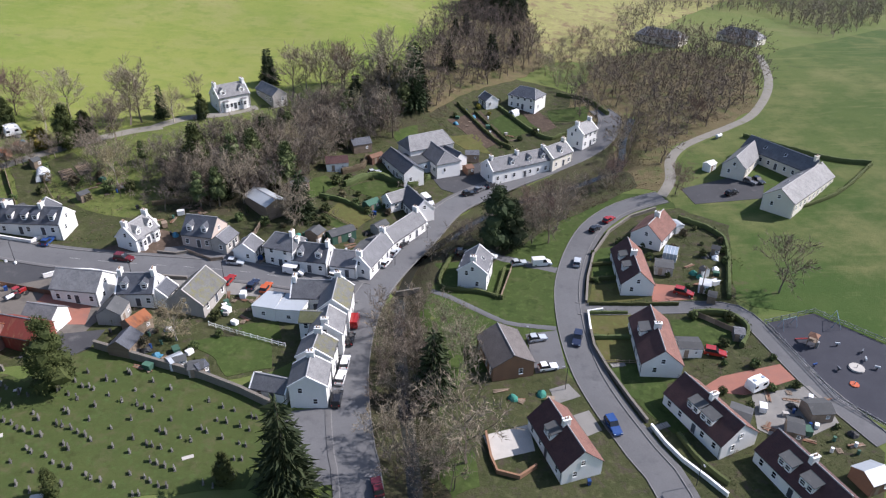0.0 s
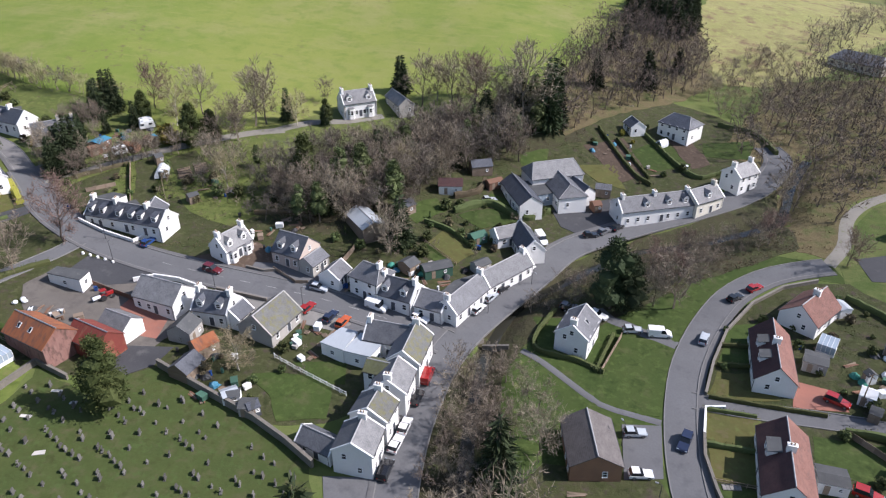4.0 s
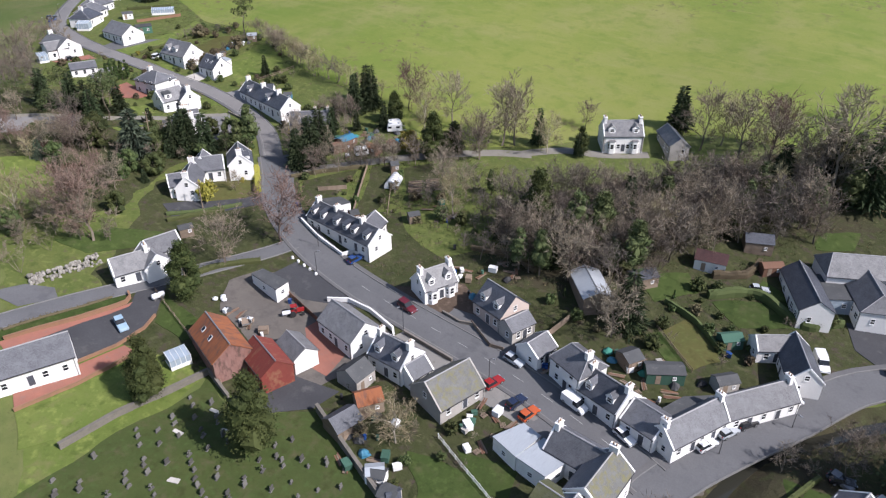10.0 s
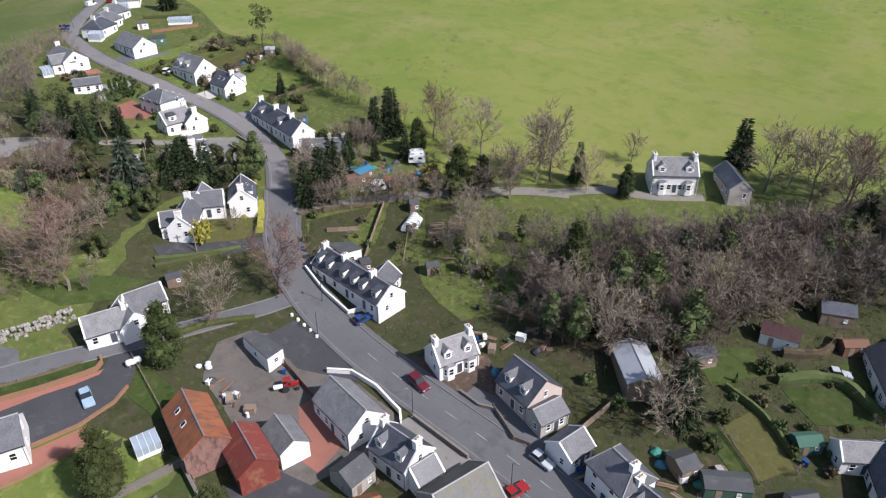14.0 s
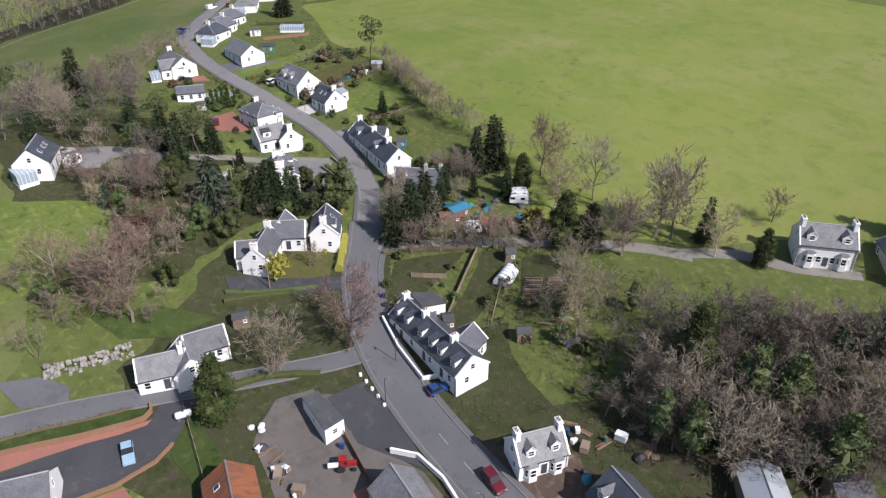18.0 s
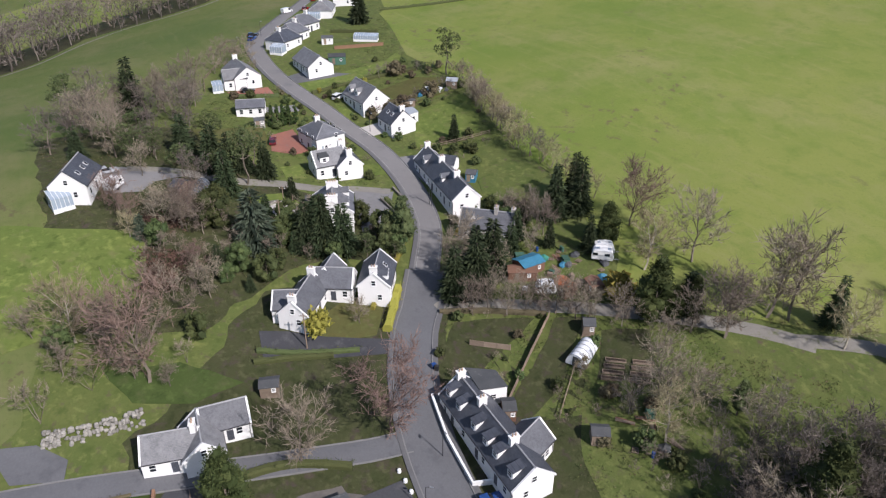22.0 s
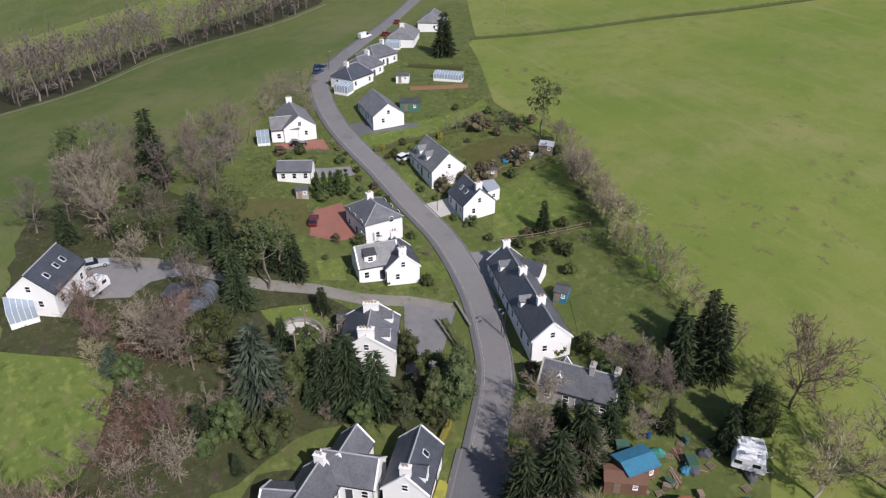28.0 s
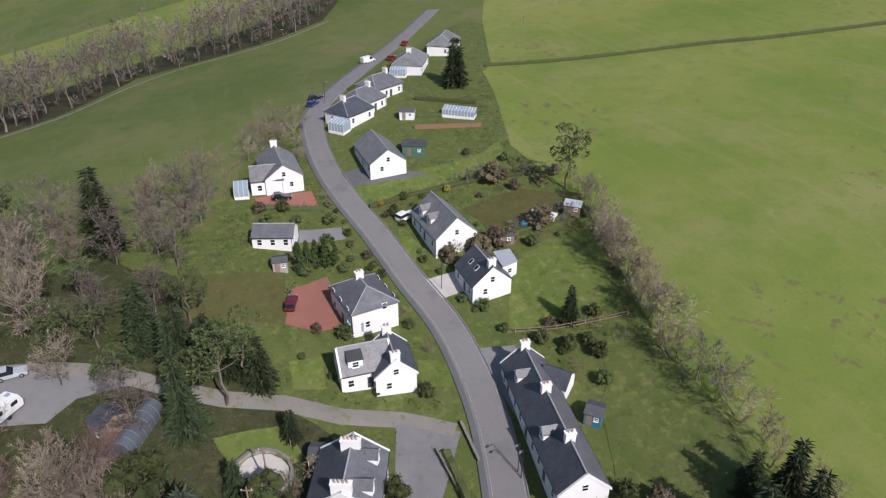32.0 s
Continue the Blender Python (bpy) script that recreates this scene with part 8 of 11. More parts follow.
KEEP_OFF.append(("disc", 141.9, 330.6, 9.8))

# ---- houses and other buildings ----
# Estate roofs: sunlight is put into the colour, east slopes paler than west.
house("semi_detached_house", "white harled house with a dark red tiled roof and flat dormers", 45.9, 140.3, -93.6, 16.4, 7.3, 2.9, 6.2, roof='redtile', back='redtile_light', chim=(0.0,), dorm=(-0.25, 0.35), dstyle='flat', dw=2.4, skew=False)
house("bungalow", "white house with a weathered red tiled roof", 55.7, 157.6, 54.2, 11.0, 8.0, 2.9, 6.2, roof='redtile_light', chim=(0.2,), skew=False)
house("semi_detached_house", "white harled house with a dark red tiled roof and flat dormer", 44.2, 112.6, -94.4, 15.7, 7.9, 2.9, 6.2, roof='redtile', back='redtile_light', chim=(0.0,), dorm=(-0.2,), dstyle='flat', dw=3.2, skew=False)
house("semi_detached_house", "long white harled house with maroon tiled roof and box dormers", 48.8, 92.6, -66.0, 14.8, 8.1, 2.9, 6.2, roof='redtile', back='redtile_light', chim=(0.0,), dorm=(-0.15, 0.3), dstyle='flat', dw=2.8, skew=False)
house("semi_detached_house", "white harled house with a red tiled roof, its sunny slope coloured paler", 21.6, 86.6, -71.9, 13.4, 7.5, 2.9, 6.2, roof='redtile', back='redtile_light', chim=(0.0,), dorm=(-0.1,), dstyle='flat', dw=2.6, skew=False)
house("semi_detached_house", "white harled house with dark red roof and box dormers", 60.0, 78.2, -70.0, 15.0, 7.8, 2.9, 6.2, roof='redtile', chim=(0.0,), dorm=(-0.3, 0.3), dstyle='flat', dw=2.8, skew=False)
house("community_hall", "brown brick hall with a grey tiled roof", 13.1, 109.8, 103.5, 11.0, 8.5, 3.2, 5.5, roof='brownroof', wall='brick', skew=False, category='hall')
house("detached_house", "two-storey white house with a grey slate roof", 8.3, 138.9, 76.3, 8.5, 6.8, 4.6, 7.2, roof='slate', storeys=2, chim=(-0.9,), sky=(0.0,))
house("steading", "cream steading range with a grey slate roof", 103.3, 193.7, -61.4, 23.7, 7.0, 3.2, 6.2, roof='slate', wall='cream', chim=(0.95,), sky=(-0.4, 0.2), skew=False)
house("steading", "cream steading wing with a light slate roof", 92.2, 194.5, -128.7, 17.0, 6.7, 3.2, 6.2, roof='slate_light', wall='cream', skew=False)
house("steading", "cream steading wing with a light slate roof", 101.1, 175.8, -136.8, 27.5, 8.4, 3.2, 6.2, roof='slate_light', wall='cream', sky=(-0.3, 0.3), skew=False)
house("school_wing", "white school wing with a dark slate roof", -11.8, 191.5, -61.5, 15.9, 6.4, 3.6, 5.8, roof='slate_dark', skew=False, category='school', big=True)
house("school_hall", "school hall with a light slate hipped roof", -5.0, 205.1, 29.8, 15.4, 8.5, 4.0, 7.2, roof='slate_light', hip=1.5, skew=False, category='school', big=True)
house("school_wing", "school block with a grey slate hipped roof", -1.6, 199.7, -63.2, 17.0, 8.0, 3.6, 6.2, roof='slate', hip=2.5, skew=False, category='school', big=True)
house("school_wing", "small school wing with a dark slate roof", 3.6, 200.3, -52.7, 8.1, 4.6, 3.4, 5.2, roof='slate_dark', skew=False, category='school')
house("cottage", "white cottage with a dark slate roof", -7.0, 169.8, -62.6, 11.0, 5.8, 3.2, 6.0, roof='slate_dark')
house("cottage_wing", "low white wing with a pale slate roof", -12.5, 172.0, 37.3, 6.8, 4.6, 2.8, 4.6, roof='slate_light')
house("terraced_cottages", "row of low white cottages with a grey slate roof", -16.8, 143.4, 68.7, 13.6, 5.6, 2.9, 5.6, roof='slate', chim=(-0.98, 0.98), doors=(-0.3, 0.4))
house("terraced_cottages", "row of low white cottages with a grey slate roof", -10.2, 155.7, 57.0, 14.7, 5.4, 2.9, 5.6, roof='slate', chim=(0.9,), doors=(-0.4, 0.4))
house("cottage", "white cottage with a dark grey slate roof", -22.4, 139.8, -10.0, 6.5, 7.0, 2.9, 5.2, roof='slate', doors=(0.3,))
house("cottage", "white cottage with blue-black slates and two gabled dormers", -30.3, 140.3, -10.7, 8.5, 6.6, 3.2, 6.2, roof='slate_dark', chim=(-0.95, 0.98), dorm=(-0.55, 0.5), doors=(0.0,))
house("detached_house", "two-storey white house with a grey hipped slate roof", -37.2, 141.8, -18.0, 7.5, 6.6, 4.8, 7.2, roof='slate', hip=1.5, chim=(1.0,), storeys=2)
house("garage_building", "white double garage with a slate roof", -46.2, 142.3, 80.3, 5.5, 5.2, 2.7, 4.6, roof='slate', doors=(0.0,), category='garage')
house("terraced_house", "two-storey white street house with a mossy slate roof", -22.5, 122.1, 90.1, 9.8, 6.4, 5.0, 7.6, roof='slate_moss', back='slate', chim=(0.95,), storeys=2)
# Paler slates east, darker slates west: sunlight is put into the slope colours.
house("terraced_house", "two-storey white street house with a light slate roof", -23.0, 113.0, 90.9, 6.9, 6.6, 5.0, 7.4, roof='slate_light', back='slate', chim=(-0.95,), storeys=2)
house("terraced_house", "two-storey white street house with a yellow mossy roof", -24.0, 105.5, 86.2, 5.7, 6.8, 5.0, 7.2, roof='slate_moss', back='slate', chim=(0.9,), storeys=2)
# Same split: the sunny east slope is coloured paler than the shaded back.
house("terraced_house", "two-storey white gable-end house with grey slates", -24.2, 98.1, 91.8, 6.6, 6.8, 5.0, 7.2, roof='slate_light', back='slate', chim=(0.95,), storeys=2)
house("street_building", "white street building with a grey slate roof", -27.6, 126.0, -2.1, 9.8, 6.2, 3.6, 6.2, roof='slate', chim=(-0.95,))
house("rear_wing", "white two-storey rear wing with a mossy green roof", -26.1, 115.2, -3.9, 5.3, 4.2, 5.0, 6.2, roof='moss_roof', storeys=2, skew=False)
house("outbuilding", "low white outbuilding with a slate roof", -31.3, 98.3, -15.1, 7.2, 4.2, 2.3, 4.0, roof='slate', doors=(0.2,), category='outbuilding')
house("village_hall", "grey hall with a large weathered slate roof", -53.1, 124.2, 78.2, 10.0, 8.4, 2.5, 5.9, roof='slate_moss', wall='greyharl', skew=True, category='hall')
house("cottage", "white cottage with dark slates and two dormers", -64.8, 123.7, 1.1, 8.0, 6.4, 3.4, 6.4, roof='slate_dark', dorm=(-0.55, 0.5), chim=(-0.95, 0.98))
house("cottage_wing", "low white wing with a dark slate roof", -60.1, 123.5, 80.9, 4.8, 4.4, 2.6, 4.4, roof='slate_dark', doors=())
house("white_barn", "white hall with a rough grey slate roof", -76.9, 123.7, -7.6, 10.5, 7.2, 3.3, 6.2, roof='slate_light', skew=False, category='hall')
house("rusty_barn", "red corrugated barn with a rusted orange roof", -90.2, 104.1, -14.4, 12.0, 7.0, 4.0, 6.6, roof='rust', wall='rustwall', sky=(-0.45, 0.1), wins=False, skew=False, category='barn')
house("red_barn", "red painted corrugated iron barn", -81.1, 107.2, -13.9, 9.1, 6.0, 3.4, 5.6, roof='redrust', wall='redrust', wins=False, skew=False, category='barn')
house("grey_shed", "white shed with a grey metal roof", -79.8, 113.1, -11.6, 6.8, 4.8, 3.0, 4.6, roof='slate_light', wins=False, skew=False, category='shed')
# Pale east slope, blue-black west slope: sun and shade put into the slates.
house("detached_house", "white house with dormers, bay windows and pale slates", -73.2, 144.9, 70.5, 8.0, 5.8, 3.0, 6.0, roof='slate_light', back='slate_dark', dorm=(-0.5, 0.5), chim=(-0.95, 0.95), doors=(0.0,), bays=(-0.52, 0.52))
house("detached_house", "pinkish rendered house with dark slates and two dormers", -58.0, 147.5, -12.2, 8.0, 7.8, 3.2, 6.6, roof='slate_dark', wall='pink', dorm=(-0.5, 0.45), skew=False)
house("outbuilding", "grey outbuilding with a slate roof", -52.8, 145.2, 74.4, 5.8, 4.6, 2.7, 4.2, roof='slate', wall='greyharl', category='outbuilding', skew=False)
house("terraced_cottages", "row of white cottages with dark slates and five dormers", -101.3, 147.3, -3.5, 21.9, 6.8, 3.1, 5.9, roof='slate_dark', dorm=(-0.86, -0.55, -0.12, 0.2, 0.45, 0.82), dstyle='shed', dw=1.4, chim=(-0.97, -0.33, 0.52), doors=(-0.6, 0.1, 0.6))
house("cottage_wing", "rear wing with a grey slate roof", -97.1, 150.2, 110.0, 6.9, 5.6, 3.1, 5.4, roof='slate')
house("open_shed", "open barn with a pale blue metal roof", -46.7, 163.6, -44.9, 10.5, 6.0, 3.4, 4.6, roof='metalroof', wall='wood', wins=False, skew=False, category='shed')
house("manor_house", "large white villa with dormers, bays and gable chimneys", -70.8, 223.0, 39.1, 10.8, 7.4, 4.5, 7.6, roof='slate_light', dorm=(-0.6, 0.6), chim=(-0.96, 0.96), storeys=1, doors=(0.0,), chim_n=3, dw=1.9, bays=(-0.58, 0.58), stones=True)
house("outbuilding", "stone outbuilding with a slate roof", -58.9, 231.0, 129.8, 12.5, 5.2, 3.0, 5.0, roof='slate', wall='greyharl', category='outbuilding')
house("cottage", "white cottage with a light slate roof", -121.3, 105.3, 73.7, 8.0, 5.6, 2.7, 5.2, roof='slate_light', chim=(0.9,))
house("cottage_wing", "white cottage gable with a light slate roof", -120.5, 109.2, 173.2, 7.5, 5.6, 2.7, 5.2, roof='slate_light')
house("cottage_wing", "white cottage wing with a grey slate roof", -123.1, 113.3, 81.2, 7.0, 5.2, 2.7, 5.2, roof='slate')
house("sheltered_housing", "long white building with a dark slate roof", -109.2, 77.9, 71.3, 16.0, 7.4, 3.2, 6.0, roof='slate', skew=False)
house("bungalow", "white bungalow wing with a grey slate roof", -141.8, 133.2, 138.3, 10.4, 5.6, 2.9, 5.6, roof='slate', chim=(-0.97, 0.97))
house("bungalow_wing", "white wing with a grey slate roof", -142.8, 130.7, 62.6, 5.1, 6.0, 2.8, 4.8, roof='slate')
house("bungalow", "white bungalow range with a grey slate roof", -144.6, 140.2, 57.0, 8.0, 5.4, 2.9, 5.5, roof='slate')
house("bungalow_wing", "low rear wing with a grey slate roof", -147.3, 140.6, 138.0, 5.6, 4.6, 2.8, 5.1, roof='slate', wins=False, doors=())
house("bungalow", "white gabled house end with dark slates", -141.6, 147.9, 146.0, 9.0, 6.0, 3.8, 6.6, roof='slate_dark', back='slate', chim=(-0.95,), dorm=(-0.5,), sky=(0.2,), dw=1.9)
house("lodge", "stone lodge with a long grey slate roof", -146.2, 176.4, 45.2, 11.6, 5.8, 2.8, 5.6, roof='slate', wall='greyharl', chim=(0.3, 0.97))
# The front slope lies away from the sun; its shade is in darker slates.
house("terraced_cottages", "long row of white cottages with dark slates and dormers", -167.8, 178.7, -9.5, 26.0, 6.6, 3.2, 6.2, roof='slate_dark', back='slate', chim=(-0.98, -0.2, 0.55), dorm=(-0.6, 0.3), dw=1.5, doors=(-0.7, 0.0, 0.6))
# Shade is put into the darker slates of the back slope.
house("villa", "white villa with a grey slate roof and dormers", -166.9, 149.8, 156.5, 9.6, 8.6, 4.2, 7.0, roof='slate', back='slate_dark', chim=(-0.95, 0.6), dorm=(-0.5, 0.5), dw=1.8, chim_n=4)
house("cottage", "white cottage with a light slate roof and dormer", -187.8, 157.3, 87.3, 8.0, 6.2, 3.2, 6.0, roof='slate_light', dorm=(-0.4,), dstyle='flat', dw=2.2)
house("cottage_wing", "white gabled wing with dark slates", -186.6, 161.4, -5.9, 7.9, 6.2, 3.2, 6.0, roof='slate_dark', chim=(0.95, -0.95))
house("villa", "white villa with a hipped slate roof", -201.4, 161.2, 8.2, 9.6, 8.2, 4.2, 6.6, roof='slate', hip=3.2, chim=(-1.0,), storeys=2)
# Darker slates on the front slope stand for its shade beside the back.
house("bungalow", "white cottage with blue-black slates and skylights", -201.8, 183.4, 0.2, 8.1, 7.4, 3.0, 6.3, roof='slate_dark', back='slate', chim=(0.9,), sky=(-0.3, 0.3), skew=False)
house("dormer_house", "white house with pale slates and dormers", -218.6, 182.2, 3.2, 12.4, 8.6, 3.0, 6.8, roof='slate_light', dorm=(-0.55, 0.1), dw=2.0, skew=False)
house("bungalow", "white bungalow with a pale tiled roof", -250.1, 178.4, 0.3, 13.6, 8.4, 2.8, 5.8, roof='slate_light', skew=False)
house("bungalow", "white gabled bungalow with a grey roof", -250.2, 155.4, -179.8, 13.1, 8.0, 3.2, 6.0, roof='slate_light', chim=(0.9,), skew=False)
house("bungalow_wing", "white bungalow wing with a grey roof", -246.9, 152.2, 82.7, 6.8, 5.6, 3.2, 5.4, roof='slate_light', skew=False)
house("garage_building", "white garage with a slate roof", -225.2, 150.3, 70.4, 7.7, 5.2, 2.6, 4.0, roof='slate', skew=False, category='garage', doors=())
house("bungalow", "white bungalow with a dark hipped slate roof", -275.8, 177.9, -56.0, 9.9, 8.0, 3.0, 5.8, roof='slate_dark', hip=2.5, chim=(0.9,))
house("bungalow", "white bungalow with a grey hipped slate roof", -281.8, 183.0, 124.8, 10.3, 8.0, 3.0, 5.8, roof='slate', hip=2.5, chim=(0.9,))
house("bungalow", "white bungalow with a grey hipped slate roof", -290.7, 190.3, 119.1, 10.5, 8.0, 3.0, 5.8, roof='slate', hip=2.5, chim=(0.9,))
house("bungalow", "white bungalow with a pale hipped roof", -309.1, 205.8, -28.9, 13.0, 9.0, 3.0, 6.0, roof='slate_light', hip=3.5, chim=(0.9,))
house("bungalow", "white bungalow with a pale hipped roof", -323.8, 222.5, 148.9, 13.0, 9.0, 3.0, 6.0, roof='slate_light', hip=3.0)
house("detached_house", "white house with a blue-black roof and skylights", -190.6, 103.2, 157.2, 10.0, 7.4, 3.4, 6.6, roof='slate_dark', sky=(-0.5, 0.1, 0.5), skew=False)
house("villa", "white villa with a dark slate hipped roof", 31.4, 245.9, -34.2, 11.0, 8.4, 4.6, 7.2, roof='slate_dark', hip=2.5, storeys=2, back='slate')
house("garage_building", "white garage with a dark roof", 17.1, 244.1, -65.1, 6.1, 5.0, 2.6, 4.4, roof='slate_dark', category='garage')
house("terraced_cottages", "row of pale harled cottages with a grey slate roof", 23.2, 197.0, 28.2, 21.4, 7.0, 4.0, 6.6, roof='slate', wall='white', chim=(-0.9, 0.0, 0.95), dorm=(-0.3, 0.3, 0.75), dw=1.5)
house("terraced_cottages", "pale stone cottage with a grey slate roof", 36.0, 203.9, 42.4, 9.8, 7.0, 3.8, 6.4, roof='slate', wall='cream', chim=(0.9,), dorm=(0.0,))
house("detached_house", "two-storey white house with a pale slate roof", 47.0, 216.8, 45.1, 8.1, 6.4, 5.0, 7.4, roof='slate_light', chim=(0.95, -0.95), storeys=2)
house("farm_building", "distant farm building with a grey roof", 103.9, 330.5, -41.4, 22.0, 10.0, 3.0, 6.0, roof='slate', hip=3.0, wall='cream')
house("farm_building", "distant farm building with a grey roof", 141.9, 330.6, -49.1, 20.0, 9.0, 3.0, 6.0, roof='slate', hip=3.0, wall='cream')


# ---- trees ----
tree("darkcypress", 14.5, 152.9, 18.6)
tree("darkcypress", 18.0, 153.6, 14.5)
tree("spruce", -1.2, 100.2, 15.0)
tree("spruce", -24.6, 76.9, 18.6)
tree("yew", -69.4, 95.1, 15.9)
tree("yew", -91.5, 90.2, 12.5)
tree("yew", -108.5, 109.5, 13.2)
tree("yew", -90.4, 89.0, 10.4)
tree("yew", -59.5, 72.3, 6.2)
tree("yew", -34.6, 77.1, 7.0)
tree("fir", -145.5, 198.9, 11.4)
tree("fir", -148.1, 195.8, 8.6)
tree("fir", -131.1, 195.1, 7.3)
tree("spruce", -158.8, 143.0, 12.0)
tree("fir", -105.6, 192.4, 8.6)
tree("fir", -88.7, 209.3, 10.6)
tree("spruce", -61.8, 241.9, 12.9)
tree("fir", -77.1, 211.3, 6.8)
tree("fir", -228.0, 121.0, 16.3)
tree("fir", -142.0, 190.8, 12.7)
tree("fir", -140.1, 196.1, 13.3)
tree("spruce", -157.5, 143.3, 12.6)
tree("spruce", -158.9, 140.6, 10.9)
tree("fir", -186.7, 192.6, 7.4)
tree("pale", -53.3, 110.8, 8.8, 1.45)
tree("pine", -221.7, 211.4, 13.0)
tree("bare", -114.4, 203.1, 15.2)
tree("slim", -96.5, 202.5, 19.7)
tree("slim", -93.7, 204.9, 19.4)
tree("red", -130.2, 201.7, 13.5)
tree("bare", -36.7, 246.6, 13.9)
tree("pale", -48.7, 240.6, 14.9)
tree("bare", -83.5, 226.4, 7.7)
tree("pale", -84.5, 207.0, 11.8)
tree("bare", -97.1, 192.8, 12.2)
tree("red", -111.3, 135.4, 15.3)
tree("bare", -112.1, 120.9, 12.8)
tree("red", -136.4, 105.0, 17.7)
tree("pale", -149.1, 96.2, 13.3)
tree("bare", -171.9, 119.4, 10.7)
tree("bare", 77.8, 131.2, 14.1)
tree("bare", 28.2, 156.7, 15.5)
tree("red", 68.2, 180.4, 8.9)
tree("red", 51.7, 187.7, 9.1)
tree("bare", 4.6, 107.6, 11.2)
tree("bare", 4.5, 83.4, 18.5)
tree("bare", -18.1, 230.3, 27.9)
tree("red", -35.9, 241.5, 16.7)
tree("bare", -52.4, 234.6, 16.8)
tree("bare", -22.9, 271.4, 11.0)
tree("fir", -10.1, 234.5, 23.5)
tree("fir", -8.5, 239.2, 20.2)
tree("spruce", -20.7, 239.0, 16.7)
tree("yew", -66.7, 174.1, 17.2)
tree("ivy", -52.5, 177.4, 16.1)
tree("ivy", -57.2, 175.3, 14.9)
tree("spruce", -36.7, 160.9, 13.3)
tree("yew", -49.5, 203.7, 8.7)
tree("yew", -77.2, 212.7, 8.1)
tree("spruce", -105.6, 192.2, 8.5)
tree("yew", -111.3, 189.9, 6.8)
tree("pale", -87.6, 169.4, 11.5)
tree("bare", -97.4, 193.4, 13.4)
tree("bare", -37.7, 156.1, 12.5)
tree("bare", -70.7, 167.0, 10.6)
tree("yew", -107.3, 185.7, 13.3)
tree("yew", -104.1, 191.9, 8.5)
tree("goldshrub", -114.8, 184.6, 5.5)
tree("yew", -105.5, 189.0, 7.3)
tree("bare", -109.3, 180.5, 8.0)
tree("fir", -128.9, 189.3, 8.5)
tree("spruce", -287.8, 212.1, 13.8)
tree("cypress", -215.3, 152.8, 6.4)
tree("cypress", -215.4, 154.4, 6.4)
tree("cypress", -215.4, 155.9, 6.4)
tree("cypress", -215.4, 157.6, 6.5)
tree("cypress", -215.4, 159.3, 6.5)
tree("goldshrub", -135.8, 133.1, 4.8)
tree("bare", 3.2, 272.7, 12.5)
tree("bare", 17.7, 290.8, 10.9)
tree("bare", -42.2, 234.9, 18.9)
tree("bare", -34.1, 233.8, 17.0)
tree("bare", -25.0, 231.2, 17.8)
tree("red", 88.4, 228.7, 9.0)
tree("bare", 58.9, 212.0, 10.5)
tree("bluespruce", -162.6, 131.3, 13.1)
tree("spruce", -157.3, 143.5, 12.8)
tree("spruce", -155.2, 146.9, 11.4)
tree("ivy", -151.0, 158.5, 12.5)
tree("laurel", -157.6, 156.8, 6.0)
tree("laurel", -163.6, 154.5, 5.5)
tree("ivy", -152.3, 155.2, 8.5)
tree("laurel", -168.9, 139.7, 5.4)
tree("laurel", -170.9, 125.9, 9.3)
tree("laurel", -162.2, 136.6, 6.3)
tree("pine", -185.7, 136.8, 13.1)
tree("pine", -189.6, 140.3, 11.2)
tree("spruce", -182.5, 131.4, 10.7)
tree("spruce", -131.8, 163.9, 13.4)
tree("spruce", -134.8, 169.6, 12.5)
tree("spruce", -132.8, 159.8, 11.1)
tree("yew", -128.5, 193.7, 9.7)
tree("laurel", -145.4, 181.2, 5.1)
tree("bare", -143.4, 183.9, 8.2)
tree("bare", -143.1, 187.1, 7.6)
tree("pale", -118.1, 194.1, 13.8)
tree("bare", -93.5, 173.5, 11.7)
tree("bare", -89.7, 177.6, 9.6)
tree("bare", -135.0, 141.0, 5.5)
tree("bare", -100.8, 181.6, 7.9)
tree("bare", -101.4, 189.0, 9.3)


# ---- woods ----
wood([(-64.3, 160.4), (-60.7, 173.1), (-55.4, 191.0), (-44.0, 214.5), (-29.0, 233.5), (-14.1, 252.2), (-4.3, 251.5), (-15.2, 223.1), (-30.6, 198.6), (-37.9, 182.5), (-46.7, 166.3)], [('darkbare', 5), ('bare', 4), ('ivy', 1.8), ('pale', 0.5), ('spruce', 0.8), ('fir', 0.5)], 4.6, 9.0, 15.0, "trees of the wood above the village", 1, 1.00)
wood([(-67.8, 161.2), (-72.3, 182.4), (-62.1, 202.9), (-40.3, 216.4), (-17.7, 230.1), (-12.5, 211.4), (-29.7, 205.2), (-45.9, 185.3), (-47.0, 170.5), (-57.8, 160.8)], [('darkbare', 4), ('bare', 3), ('thicket', 2), ('ivy', 0.5), ('yew', 0.2)], 4.8, 7.0, 12.0, "trees of the wood above the village", 14, 1.00)
wood([(-81.6, 177.4), (-30.9, 221.8), (-29.9, 209.7), (-36.8, 191.1), (-37.2, 170.1), (-38.0, 158.6), (-46.3, 165.5), (-55.4, 169.7), (-66.1, 160.4)], [('darkbare', 4), ('bare', 3), ('ivy', 0.6), ('thicketdark', 2), ('spruce', 0.3)], 4.6, 6.5, 12.0, "trees of the wood above the village", 28, 1.00)
far_wood([(-16.4, 234.8), (-9.5, 273.9), (4.7, 339.0), (22.8, 372.9), (41.2, 348.0), (44.3, 301.4), (26.9, 273.1), (10.4, 255.4), (-4.3, 233.6)], [("far", 3), ("farpale", 4), ("spruce", 0.6)], 4.5, 8, 14, "leafless gully wood with some conifers, distant", 2)
